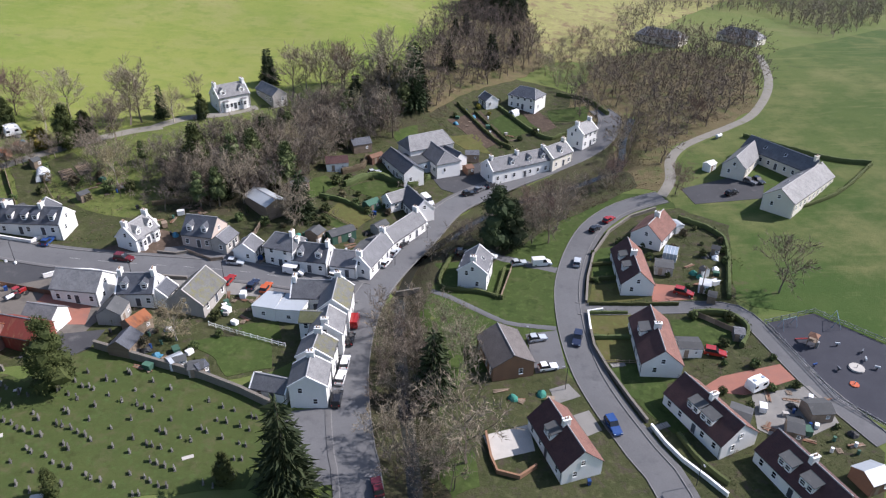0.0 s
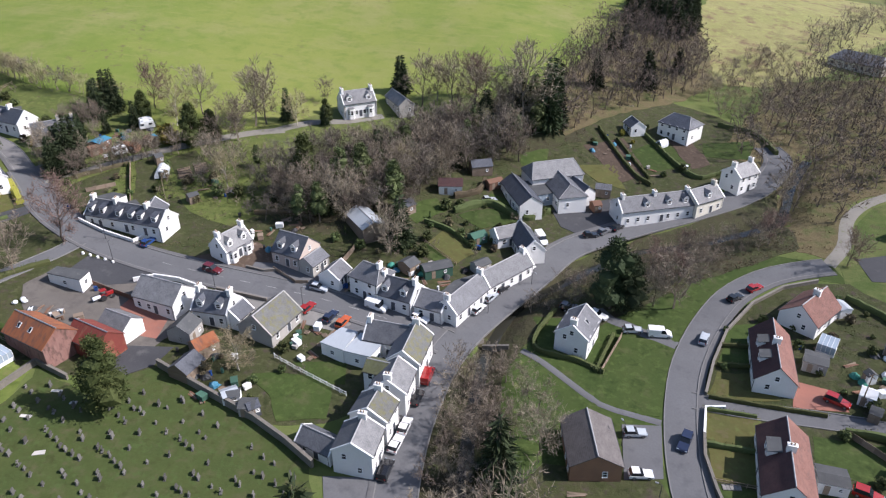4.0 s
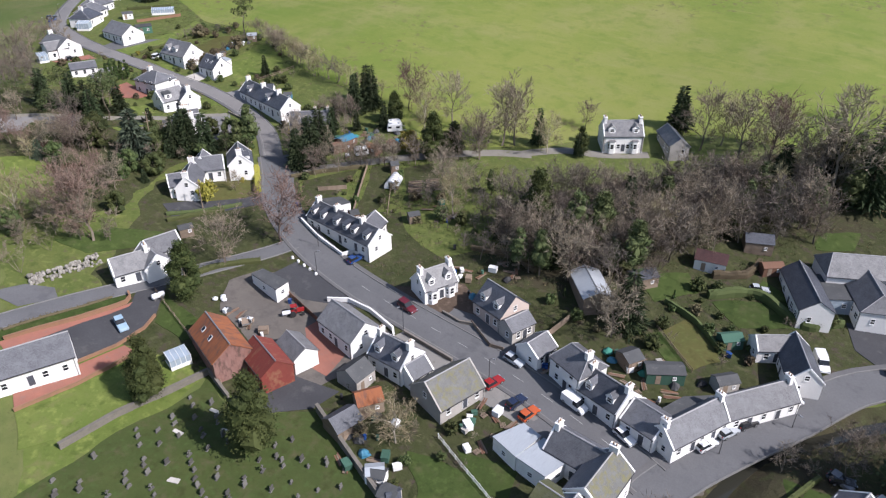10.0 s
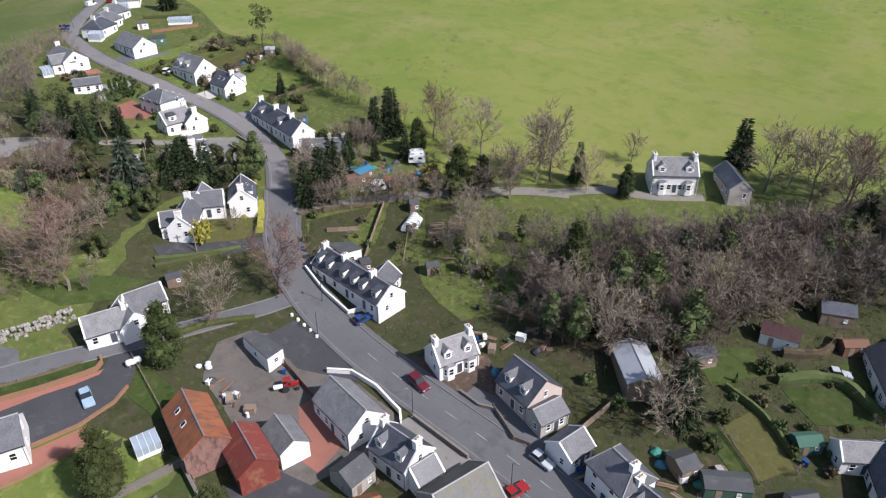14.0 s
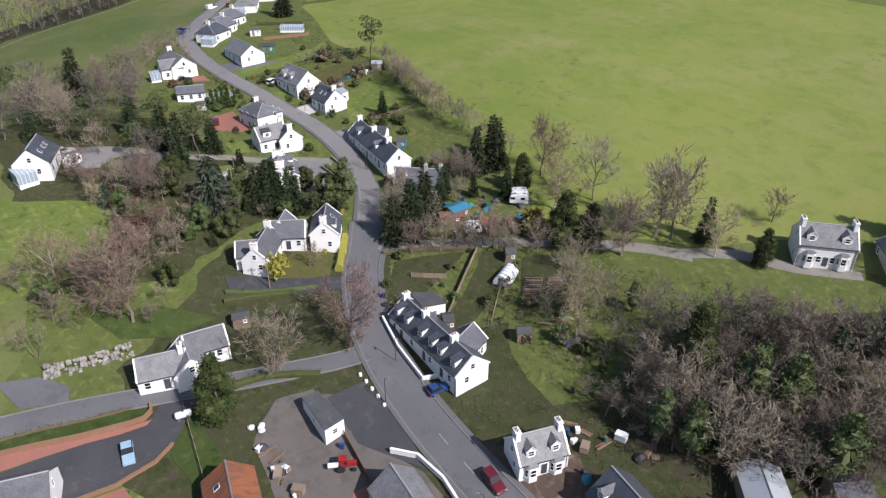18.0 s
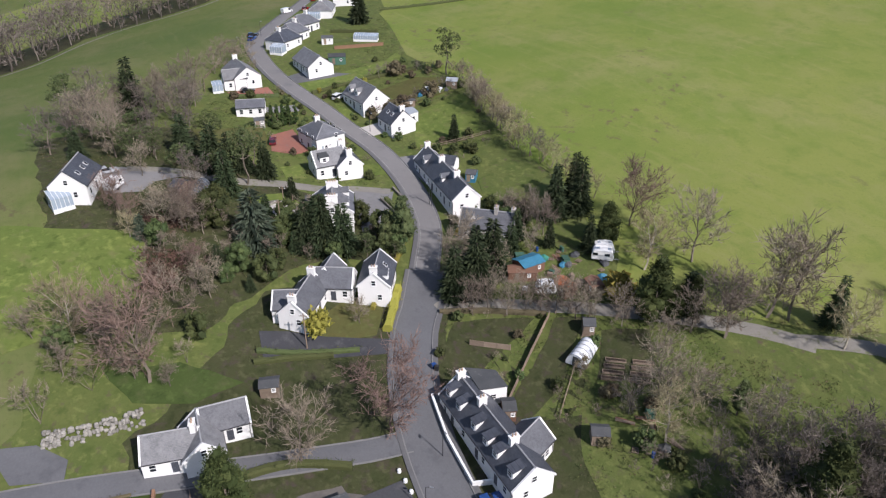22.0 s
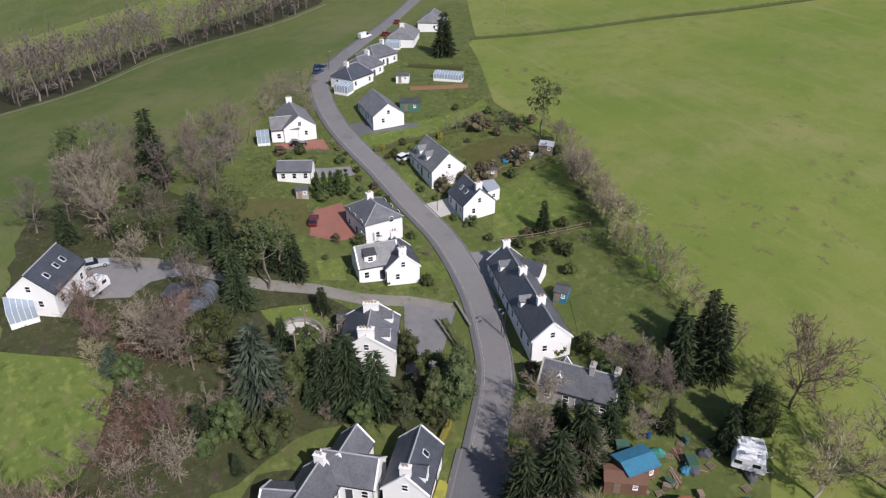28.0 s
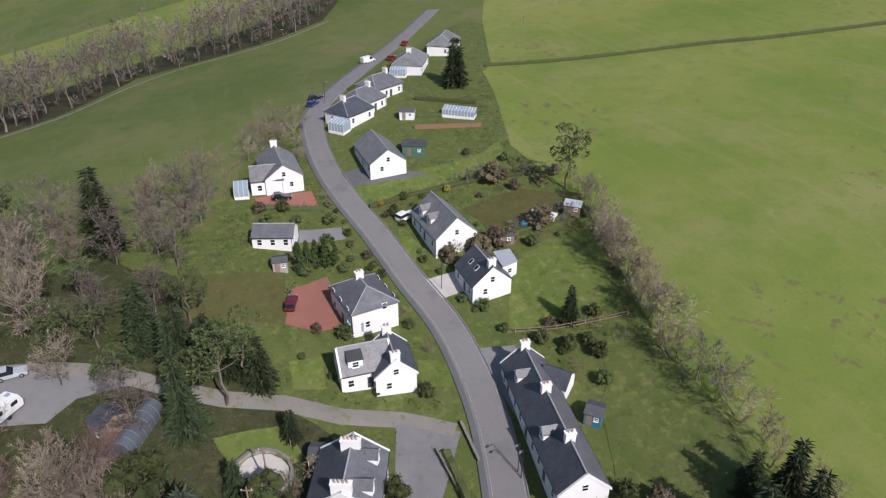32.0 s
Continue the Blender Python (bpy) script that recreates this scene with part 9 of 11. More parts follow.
far_wood([(83.8, 310.8), (97.7, 348.1), (133.1, 400.5), (186.9, 428.8), (191.1, 372.0), (188.5, 337.4), (252.0, 399.7), (280.3, 449.0), (233.0, 477.8), (146.4, 444.1), (89.1, 360.9)], [("far", 2), ("farpale", 4)], 5.6, 8, 13, "leafless trees around the distant farm", 27)
wood([(37.4, 284.6), (58.6, 331.6), (76.7, 341.4), (74.8, 304.3), (50.1, 259.5)], [('bare', 3), ('thicketpale', 3)], 5.0, 5.0, 8.0, "bushes at the gully mouth", 16, 1.00)
far_wood([(47.3, 241.7), (66.0, 289.7), (80.0, 312.0), (100.0, 322.0), (138.0, 318.0), (135.8, 294.8), (118.0, 246.5), (84.0, 219.8), (70.1, 196.4), (58.1, 205.6)], [("far", 2), ("farpale", 5)], 5.6, 9, 14, "dense leafless wood beside the farm track", 3)
wood([(-16.0, 115.2), (-11.4, 127.2), (-6.1, 121.5), (-1.0, 101.0), (2.0, 77.5), (-9.9, 76.0), (-14.1, 95.9)], [('thicket', 4), ('bare', 3), ('thicketdark', 2)], 3.3, 5.0, 9.5, "bushes along the burn", 4, 1.00)
wood([(-7.0, 143.5), (2.9, 159.5), (19.4, 176.9), (37.5, 188.9), (57.7, 203.7), (54.2, 187.4), (35.5, 175.3), (18.0, 159.4), (11.6, 153.2), (-0.0, 146.8)], [('thicket', 4), ('thicketdark', 3), ('bare', 1)], 3.2, 3.0, 6.5, "bushes along the burn", 5, 1.00)
wood([(-8.8, 120.5), (-2.9, 125.8), (3.5, 124.2), (7.4, 117.9), (5.9, 111.2), (-5.0, 106.8)], [('bare', 3), ('thicket', 3)], 4.6, 6.0, 9.5, "bushes along the burn", 32, 1.00)
wood([(21.0, 163.0), (28.1, 181.9), (36.6, 188.0), (35.5, 172.2), (28.8, 154.4), (23.0, 152.3)], [('bare', 3), ('thicketdark', 2), ('red', 1)], 5.0, 5.0, 9.0, "trees on the common grass", 33, 1.00)
wood([(-210.5, 97.6), (-215.4, 106.3), (-207.4, 133.9), (-184.3, 136.1), (-182.5, 124.7), (-199.0, 111.1)], [('bare', 3), ('spruce', 2), ('darkbare', 2), ('pine', 2)], 5.6, 7.0, 12.0, "trees west of the village", 6, 1.00)
wood([(-174.0, 103.0), (-177.7, 121.5), (-151.5, 119.0), (-148.7, 102.7), (-146.7, 92.9), (-159.4, 94.0)], [('thicket', 3), ('bare', 3), ('pale', 1), ('red', 1), ('laurel', 1.5)], 4.6, 4.0, 9.0, "trees west of the village", 7, 1.00)
wood([(-158.2, 118.9), (-168.0, 131.3), (-180.3, 144.3), (-158.0, 149.8), (-154.8, 160.3), (-147.1, 155.1), (-155.1, 137.6), (-148.9, 125.6)], [('laurel', 3), ('spruce', 1), ('thicket', 3), ('pine', 1)], 3.2, 3.0, 6.5, "shrubs behind the bungalow", 8, 1.00)
wood([(-145.3, 163.1), (-148.7, 182.9), (-140.3, 187.8), (-133.2, 183.5), (-133.8, 172.4), (-129.2, 166.8), (-133.2, 157.8)], [('spruce', 2), ('bare', 2), ('fir', 1)], 3.6, 6.0, 9.0, "trees beside the road", 9, 1.00)
wood([(-95.4, 168.2), (-87.6, 181.8), (-71.9, 195.3), (-51.5, 210.9), (-39.1, 184.4), (-54.8, 169.4), (-72.9, 157.7)], [('thicketdark', 4), ('thicket', 4), ('darkbare', 4), ('ivy', 0.3)], 4.2, 4.0, 9.5, "bushes below the drive", 10, 1.00)
far_wood([(-300.0, 50.0), (-319.5, 77.0), (-341.5, 99.0), (-380.0, 124.0), (-383.0, 157.0), (-389.0, 177.0), (-402.0, 198.0), (-455.0, 222.0), (-468.0, 200.0), (-428.0, 168.0), (-420.0, 128.0), (-388.0, 82.0), (-340.0, 28.0)], [("far", 7), ("farpale", 1)], 6.4, 13, 20, "dense leafless dark brown wood along the valley", 11)
far_wood([(10.0, 352.0), (22.0, 346.0), (34.0, 340.0), (41.0, 352.0), (40.0, 378.0), (20.0, 384.0)], [("spruce", 3), ("fir", 2)], 4.4, 11, 17, "stand of dark conifers at the head of the gully", 46)
wood([(-212.4, 105.4), (-218.7, 114.8), (-220.4, 124.5), (-218.6, 134.8), (-243.0, 142.5), (-249.2, 132.6), (-237.1, 124.6), (-232.1, 102.8)], [('bare', 3), ('thicket', 1), ('darkbare', 5), ('pine', 0.7)], 4.8, 8.0, 13.0, "trees west of the village", 12, 1.00)
wood([(-197.1, 114.3), (-196.1, 125.6), (-188.0, 131.3), (-187.3, 135.1), (-186.6, 142.3), (-193.7, 141.4), (-196.4, 132.0), (-202.0, 115.6)], [('spruce', 3), ('pine', 1), ('fir', 1)], 3.6, 7.0, 11.0, "conifers beside the track", 13, 1.00)
wood([(-183.0, 108.3), (-179.6, 118.1), (-177.0, 125.4), (-169.2, 129.5), (-167.5, 124.1), (-171.7, 109.1)], [('thicket', 3), ('red', 2), ('bare', 2), ('bluespruce', 1)], 4.0, 5.0, 9.0, "bushes beside the track", 15, 1.00)
wood([(-152.8, 90.1), (-148.2, 105.3), (-152.0, 120.9), (-133.6, 113.7), (-134.2, 100.9), (-135.3, 88.7)], [('bare', 3), ('thicket', 2), ('laurel', 1)], 5.0, 4.0, 8.0, "garden trees beside the side road", 17, 1.00)
wood([(-125.0, 143.4), (-120.7, 156.6), (-103.4, 167.7), (-69.0, 185.4), (-68.9, 168.1), (-85.5, 158.4), (-97.1, 159.8)], [('shrub', 3), ('thicket', 3), ('bare', 1), ('brownshrub', 2)], 3.8, 1.0, 3.4, "garden bushes behind the cottages", 18, 1.00)
wood([(-74.3, 131.4), (-45.9, 138.8), (-43.9, 122.7), (-41.1, 111.0), (-47.7, 104.1), (-66.2, 108.5), (-71.6, 120.9)], [('shrub', 3), ('brownshrub', 0.7), ('thicket', 2)], 3.6, 0.8, 2.6, "garden bushes behind the street", 19, 1.00)
wood([(-53.5, 157.2), (-37.4, 177.5), (-14.7, 193.1), (-3.6, 190.6), (-13.6, 165.8), (-26.7, 151.0), (-42.0, 151.2)], [('shrub', 3), ('brownshrub', 0.7), ('thicket', 2), ('cypress', 1)], 3.6, 0.8, 3.0, "garden bushes behind the street", 20, 1.00)
wood([(37.5, 150.8), (65.8, 169.2), (75.2, 156.2), (65.9, 129.8), (66.5, 117.7), (72.9, 96.0), (70.8, 85.4), (58.2, 78.7), (49.5, 86.0), (48.1, 93.9), (52.7, 128.3), (36.6, 131.1)], [('shrub', 4), ('brownshrub', 0.5), ('thicket', 1)], 4.5, 0.8, 2.2, "garden bushes on the estate", 21, 1.00)
wood([(1.7, 234.9), (20.7, 248.2), (39.1, 227.1), (22.3, 213.5), (11.0, 212.2)], [('shrub', 4), ('brownshrub', 0.5), ('goldshrub', 1)], 5.5, 0.8, 2.4, "allotment bushes", 22, 1.00)
wood([(-234.2, 171.4), (-248.7, 203.4), (-216.2, 211.8), (-197.4, 208.3), (-185.1, 198.4), (-187.8, 182.1), (-198.5, 180.3), (-213.7, 179.4)], [('shrub', 4), ('brownshrub', 0.5), ('goldshrub', 0.6)], 5.0, 0.8, 2.2, "garden bushes of the upper houses", 23, 1.00)
wood([(-214.3, 150.3), (-241.3, 148.2), (-239.6, 162.6), (-214.6, 165.6), (-187.2, 169.2), (-180.5, 164.8), (-186.5, 146.5)], [('shrub', 4), ('brownshrub', 0.5), ('thicket', 2)], 4.5, 0.8, 2.6, "garden bushes of the upper houses", 24, 1.00)
wood([(-182.7, 196.9), (-170.4, 201.8), (-157.9, 202.6), (-146.7, 197.0), (-149.7, 181.7), (-164.9, 187.9)], [('shrub', 3), ('thicket', 3), ('brownshrub', 1.2)], 4.5, 1.0, 3.0, "garden bushes of the upper houses", 25, 1.00)
wood([(-129.4, 155.6), (-118.8, 170.9), (-105.8, 185.5), (-95.1, 179.2), (-100.3, 158.4), (-105.9, 152.9), (-120.6, 151.4)], [('shrub', 3), ('brownshrub', 0.7), ('thicket', 2)], 5.0, 0.8, 2.4, "kitchen garden bushes", 26, 1.00)
tree_line(["thicket", "thicketpale", "thicketpale", "thicketdark"], [(-215.6, 212.7), (-197.4, 208.3), (-182.7, 204.8), (-171.4, 202.5), (-161.3, 203.3), (-152.1, 202.6), (-142.1, 202.0)], 2.2, 5.0, 8.5, "hedgerow along the pasture", 21)
tree_line(["thicket", "brownshrub", "thicketdark"], [(-233.7, 191.2), (-232.2, 201.9), (-227.3, 212.3), (-218.2, 212.9)], 2.4, 2.0, 4.5, "hedgerow above the upper gardens", 22)
tree_line(["thicket", "thicketdark", "brownshrub"], [(-210.7, 179.9), (-211.3, 187.8), (-212.7, 197.8), (-213.1, 207.0)], 2.5, 2.5, 4.5, "bushes between the upper gardens", 24)
wood([(-261.9, 148.9), (-282.5, 158.1), (-274.5, 164.3), (-259.1, 163.9), (-246.7, 153.1)], [('thicket', 4), ('thicketdark', 2), ('bare', 1)], 4.0, 4.0, 7.0, "bushes beside the hill road", 29, 1.00)
wood([(-203.8, 185.7), (-203.8, 193.4), (-194.0, 195.8), (-180.2, 193.8), (-177.6, 186.7), (-188.5, 185.7)], [('shrub', 3), ('brownshrub', 0.7), ('laurel', 0.5)], 4.0, 0.8, 2.2, "garden bushes of the upper houses", 30, 1.00)
wood([(-165.6, 170.3), (-168.2, 181.5), (-158.5, 184.8), (-148.0, 182.7), (-146.8, 173.0)], [('thicket', 2), ('brownshrub', 2), ('shrub', 3)], 3.8, 1.0, 3.0, "garden bushes of the upper houses", 31, 1.00)
wood([(-238.4, 162.3), (-238.1, 167.3), (-218.2, 166.7), (-199.8, 168.1), (-196.8, 165.0), (-211.7, 162.5)], [('shrub', 4), ('brownshrub', 0.5), ('goldshrub', 0.4)], 2.8, 0.7, 1.7, "front garden bushes of the upper houses", 34, 1.00)
wood([(-235.3, 171.9), (-235.6, 179.7), (-210.7, 181.9), (-194.8, 180.9), (-194.5, 178.0), (-209.0, 175.9)], [('shrub', 4), ('brownshrub', 0.5), ('goldshrub', 0.4)], 2.8, 0.7, 1.7, "front garden bushes of the upper houses", 35, 1.00)
wood([(-185.1, 187.2), (-182.7, 196.9), (-167.7, 196.8), (-156.3, 190.7), (-156.3, 182.5), (-166.8, 184.3)], [('thicket', 3), ('shrub', 3), ('brownshrub', 1), ('laurel', 0.7)], 4.2, 1.2, 3.4, "bushes in the long garden", 36, 1.00)
tree_line(["thicketpale", "bare", "thicket"], [(-201.6, 208.4), (-191.6, 206.5), (-182.1, 204.4), (-172.9, 202.5)], 3.2, 6.0, 9.0, "hedgerow along the pasture", 25)
tree_line(["slim", "bare"], [(-127.5, 161.0), (-124.1, 166.2), (-120.3, 170.4), (-117.4, 173.9), (-114.1, 177.7)], 5.0, 6.0, 9.0, "trees along the drive", 23)


# ---- undergrowth ----
undergrowth([(-177.5, 113.2), (-176.5, 120.0), (-163.4, 117.6), (-155.0, 114.4), (-156.2, 107.8), (-167.0, 111.0)], 420, 1.1, "beech", "dead brown beech leaves and brushwood beside the lawn", 51, 0.9)
undergrowth([(-150.4, 129.5), (-137.3, 154.9), (-70.3, 187.7), (-46.2, 203.3), (-4.7, 229.3), (19.4, 223.5), (-1.7, 187.2), (-50.1, 146.1), (-84.2, 143.7), (-114.3, 133.4)], 2600, 0.50, "weeds", "rough grass tufts and weeds in the gardens", 31)
undergrowth([(-150.4, 129.5), (-137.3, 154.9), (-70.3, 187.7), (-46.2, 203.3), (-4.7, 229.3), (19.4, 223.5), (-1.7, 187.2), (-50.1, 146.1), (-84.2, 143.7), (-114.3, 133.4)], 900, 0.45, "bramble", "dead grass and brambles in the gardens", 32)
undergrowth([(-69.9, 154.6), (-77.9, 183.0), (-65.1, 204.3), (-48.1, 225.5), (-30.2, 249.8), (-13.0, 271.4), (4.5, 234.7), (-20.4, 214.0), (-35.4, 195.4), (-42.7, 176.6), (-50.1, 161.7)], 1600, 0.60, "bramble", "dead bracken and brambles under the trees", 33)
undergrowth([(-16.1, 122.7), (-11.7, 131.4), (-3.0, 154.5), (12.8, 174.7), (38.0, 192.4), (57.2, 209.7), (59.1, 186.8), (34.5, 168.8), (11.2, 145.1), (-0.0, 141.7), (-5.0, 123.6), (-1.0, 99.5), (2.0, 76.4), (-10.8, 75.9), (-13.6, 95.9)], 2600, 0.55, "bramble", "brambles and dead grass along the burn", 34)
undergrowth([(-220.5, 97.8), (-224.4, 121.1), (-213.4, 135.3), (-190.4, 140.3), (-173.8, 151.6), (-156.4, 161.1), (-147.8, 155.5), (-155.1, 139.7), (-150.7, 128.0), (-143.3, 115.2), (-152.8, 93.4)], 600, 0.45, "bramble", "brambles and dead grass under the trees", 35)
undergrowth([(-220.5, 97.8), (-224.4, 121.1), (-213.4, 135.3), (-190.4, 140.3), (-173.8, 151.6), (-156.4, 161.1), (-147.8, 155.5), (-155.1, 139.7), (-150.7, 128.0), (-143.3, 115.2), (-152.8, 93.4)], 1600, 0.55, "weeds", "rough weeds under the trees", 36)
undergrowth([(-146.4, 164.4), (-132.5, 195.2), (-116.4, 187.2), (-86.7, 209.7), (-76.7, 193.9), (-104.3, 151.7), (-124.3, 153.6)], 600, 0.45, "bramble", "brambles and dead grass below the drive", 37)
undergrowth([(-146.4, 164.4), (-132.5, 195.2), (-116.4, 187.2), (-86.7, 209.7), (-76.7, 193.9), (-104.3, 151.7), (-124.3, 153.6)], 1800, 0.50, "weeds", "rough weeds below the drive", 38)
undergrowth([(-264.7, 160.0), (-245.7, 142.8), (-223.1, 121.8), (-200.3, 106.8), (-188.8, 107.8), (-168.2, 127.4), (-156.2, 165.3), (-187.8, 167.5), (-238.1, 167.3)], 2600, 0.50, "weeds", "rough weeds between the upper gardens", 39)
undergrowth([(-237.3, 169.7), (-293.2, 224.9), (-250.3, 210.4), (-213.7, 211.6), (-172.9, 202.5), (-144.3, 190.6), (-150.6, 178.0), (-187.8, 182.1), (-213.7, 179.4)], 2400, 0.45, "weeds", "rough weeds between the upper gardens", 40)
undergrowth([(45.2, 241.6), (71.2, 311.8), (133.5, 295.1), (115.8, 241.0), (76.1, 211.8), (66.3, 182.4), (54.2, 187.4), (58.9, 217.9)], 1800, 0.70, "bramble", "dead bracken under the trees", 41)
undergrowth([(35.2, 145.5), (53.7, 170.5), (77.2, 161.8), (68.8, 117.5), (77.3, 85.2), (71.2, 74.0), (38.3, 74.6), (34.2, 97.0)], 1500, 0.40, "weeds", "weeds in the estate gardens", 42)


# ---- walls, hedges and fences ----
garden_wall([(33.3, 129.4), (35.4, 139.2), (38.9, 150.2), (45.2, 161.3), (52.5, 168.7), (60.4, 172.4)], 0.9, 0.40, "stone", "dark rubble stone wall along the road")
garden_wall([(32.4, 119.0), (32.2, 114.0), (33.6, 107.1), (36.2, 98.2), (38.0, 92.8)], 0.9, 0.40, "stone", "dark rubble stone wall along the road")
garden_wall([(36.5, 126.4), (33.0, 125.6), (32.4, 119.0)], 0.9, 0.30, "white", "low white wall at a road corner")
garden_wall([(38.4, 91.8), (39.8, 87.8), (41.7, 84.0), (44.4, 80.4), (47.0, 76.6)], 0.9, 0.30, "white", "low white garden wall along the road")
garden_wall([(8.2, 90.0), (8.8, 84.4), (9.7, 81.3), (13.4, 80.2), (16.5, 82.6)], 0.9, 0.30, "brick", "low brown brick terrace wall")
garden_wall([(-67.9, 106.9), (-56.1, 103.6), (-44.9, 100.5), (-37.3, 97.5), (-31.1, 94.4)], 1.8, 0.50, "stone", "high dark stone churchyard wall")
garden_wall([(-91.0, 74.4), (-90.8, 83.8), (-89.3, 92.4), (-88.4, 99.8)], 1.2, 0.50, "stone", "old stone churchyard wall")
garden_wall([(-88.4, 99.8), (-80.7, 98.4)], 1.2, 0.40, "stone", "old stone churchyard wall")
garden_wall([(-114.0, 144.0), (-105.9, 142.0), (-97.0, 141.0), (-95.2, 145.2)], 0.9, 0.25, "white", "low white garden wall")
garden_wall([(-88.0, 128.1), (-84.6, 130.9), (-79.0, 131.5), (-71.9, 130.4), (-70.3, 129.0)], 1.0, 0.30, "white", "curved white yard wall")
garden_wall([(-69.6, 131.2), (-63.5, 131.2), (-57.6, 131.2)], 0.9, 0.30, "stone", "low dark stone wall between the street and a yard")
garden_wall([(-67.5, 140.6), (-63.0, 140.4), (-60.4, 141.6)], 0.7, 0.30, "stone", "low stone wall beside the street")
garden_wall([(-10.7, 135.9), (-12.9, 133.0), (-13.8, 128.0)], 1.0, 0.40, "stone", "stone parapet of the bridge")
garden_wall([(-5.0, 133.8), (-10.6, 134.1)], 1.0, 0.40, "stone", "stone parapet of the bridge")
garden_wall([(-119.4, 79.0), (-118.2, 84.0), (-116.2, 91.0), (-114.9, 97.6), (-114.7, 99.6), (-115.6, 101.0), (-116.9, 101.4)], 0.8, 0.30, "brick", "low red brick wall with a pale coping")
garden_wall([(-106.9, 80.0), (-105.9, 87.0), (-105.3, 92.2), (-106.2, 98.3), (-108.0, 101.6)], 0.5, 0.30, "brick", "low red brick edge of the car park")
garden_wall([(-102.7, 73.0), (-101.3, 82.6), (-101.3, 93.6)], 0.7, 0.30, "brick", "low red brick wall")
rubble_bank([(-131.6, 89.5), (-130.6, 93.0), (-130.2, 97.5), (-129.9, 102.6)], 1.5, 2.2, 150, 9)
hedge([(-300.1, 227.0), (-288.4, 253.9), (-275.4, 286.2), (-265.0, 308.2), (-252.1, 344.2), (-245.5, 366.5)], 1.2, 1.0, "hedge", "rough dark hedge line between pastures", dens=34)
garden_wall([(-263.9, 191.6), (-258.0, 207.5)], 1.0, 0.30, "brick", "red brick garden wall")
garden_wall([(-170.8, 163.0), (-156.8, 163.9)], 0.7, 0.30, "stone", "low stone roadside wall")
garden_wall([(-174.3, 168.0), (-167.3, 167.8)], 0.6, 0.30, "stone", "low stone roadside wall")
garden_wall([(-183.4, 181.6), (-169.7, 178.6), (-160.5, 176.0)], 0.8, 0.25, "white", "low white garden wall")
hedge([(33.8, 128.9), (41.2, 128.6), (53.9, 128.1)], 1.1, 0.8, "hedge", "clipped green hedge along a garden edge", dens=34)
hedge([(33.0, 125.5), (41.8, 125.4)], 1.0, 0.8, "hedge", "clipped green hedge along a garden edge", dens=34)
hedge([(32.6, 116.9), (40.8, 116.7)], 1.2, 1.0, "hedge", "clipped green hedge along a garden edge", dens=34)
hedge([(56.1, 124.8), (63.8, 123.6), (65.9, 118.6), (62.6, 113.1)], 1.6, 1.2, "hedge", "clipped green hedge along a garden edge", dens=34)
hedge([(36.0, 138.7), (43.3, 139.2)], 1.2, 0.9, "hedge", "clipped green hedge along a garden edge", dens=34)
hedge([(37.3, 144.9), (43.9, 145.7)], 1.2, 0.9, "hedge", "clipped green hedge along a garden edge", dens=34)
hedge([(65.1, 166.7), (72.0, 158.8), (72.7, 150.9), (65.9, 129.8)], 1.6, 1.2, "hedge", "clipped green hedge along a garden edge", dens=34)
hedge([(100.7, 216.1), (118.5, 196.6), (129.2, 190.9)], 1.6, 1.3, "hedge", "clipped green hedge along a garden edge", dens=34)
hedge([(128.8, 190.2), (111.5, 174.7), (93.5, 167.1), (89.6, 170.7)], 1.2, 1.0, "hedge", "clipped green hedge along a garden edge", dens=34)
hedge([(42.8, 89.9), (44.8, 83.6), (48.0, 78.9)], 1.2, 1.0, "hedge", "clipped green hedge along a garden edge", dens=34)
hedge([(2.8, 148.4), (-0.0, 139.3), (0.8, 134.3), (9.2, 133.0), (14.4, 131.0)], 1.3, 1.0, "hedge", "clipped green hedge along a garden edge", dens=34)
hedge([(15.7, 143.3), (12.8, 130.9)], 1.3, 0.9, "hedge", "clipped green hedge along a garden edge", dens=34)
hedge([(-27.8, 180.0), (-19.8, 187.1), (-9.8, 184.1), (-3.8, 190.1)], 2.2, 2.0, "hedge", "tall dark green clipped hedge", dens=34)
hedge([(-19.7, 165.9), (-26.2, 170.5), (-33.9, 172.4)], 1.5, 1.0, "hedge", "clipped green hedge along a garden edge", dens=34)
hedge([(20.4, 243.2), (34.4, 220.7), (42.5, 222.9)], 1.5, 1.2, "hedge", "clipped green hedge along a garden edge", dens=34)
hedge([(5.8, 242.3), (17.0, 219.5), (23.2, 212.4)], 1.4, 1.0, "hedge", "clipped green hedge along a garden edge", dens=34)
hedge([(44.5, 258.8), (55.6, 253.5), (60.3, 239.2)], 1.8, 1.4, "hedge", "clipped green hedge along a garden edge", dens=34)
hedge([(11.9, 237.0), (22.5, 216.2)], 1.2, 0.8, "hedge", "clipped green hedge along a garden edge", dens=34)
hedge([(-75.9, 161.3), (-66.6, 164.2), (-59.8, 163.1)], 1.4, 1.2, "hedge_brown", "leafless brown winter hedge", dens=34)
hedge([(-29.5, 186.9), (-24.1, 192.0), (-23.1, 198.1)], 2.0, 1.6, "hedge_brown", "tall brown leafy beech hedge", dens=34)
hedge([(-139.7, 151.3), (-130.8, 144.5)], 1.8, 2.2, "gold", "golden clipped conifer roadside hedge", dens=34)
hedge([(-133.8, 121.0), (-131.9, 127.3), (-129.7, 133.6)], 1.1, 1.0, "hedge", "clipped green hedge along a garden edge", dens=34)
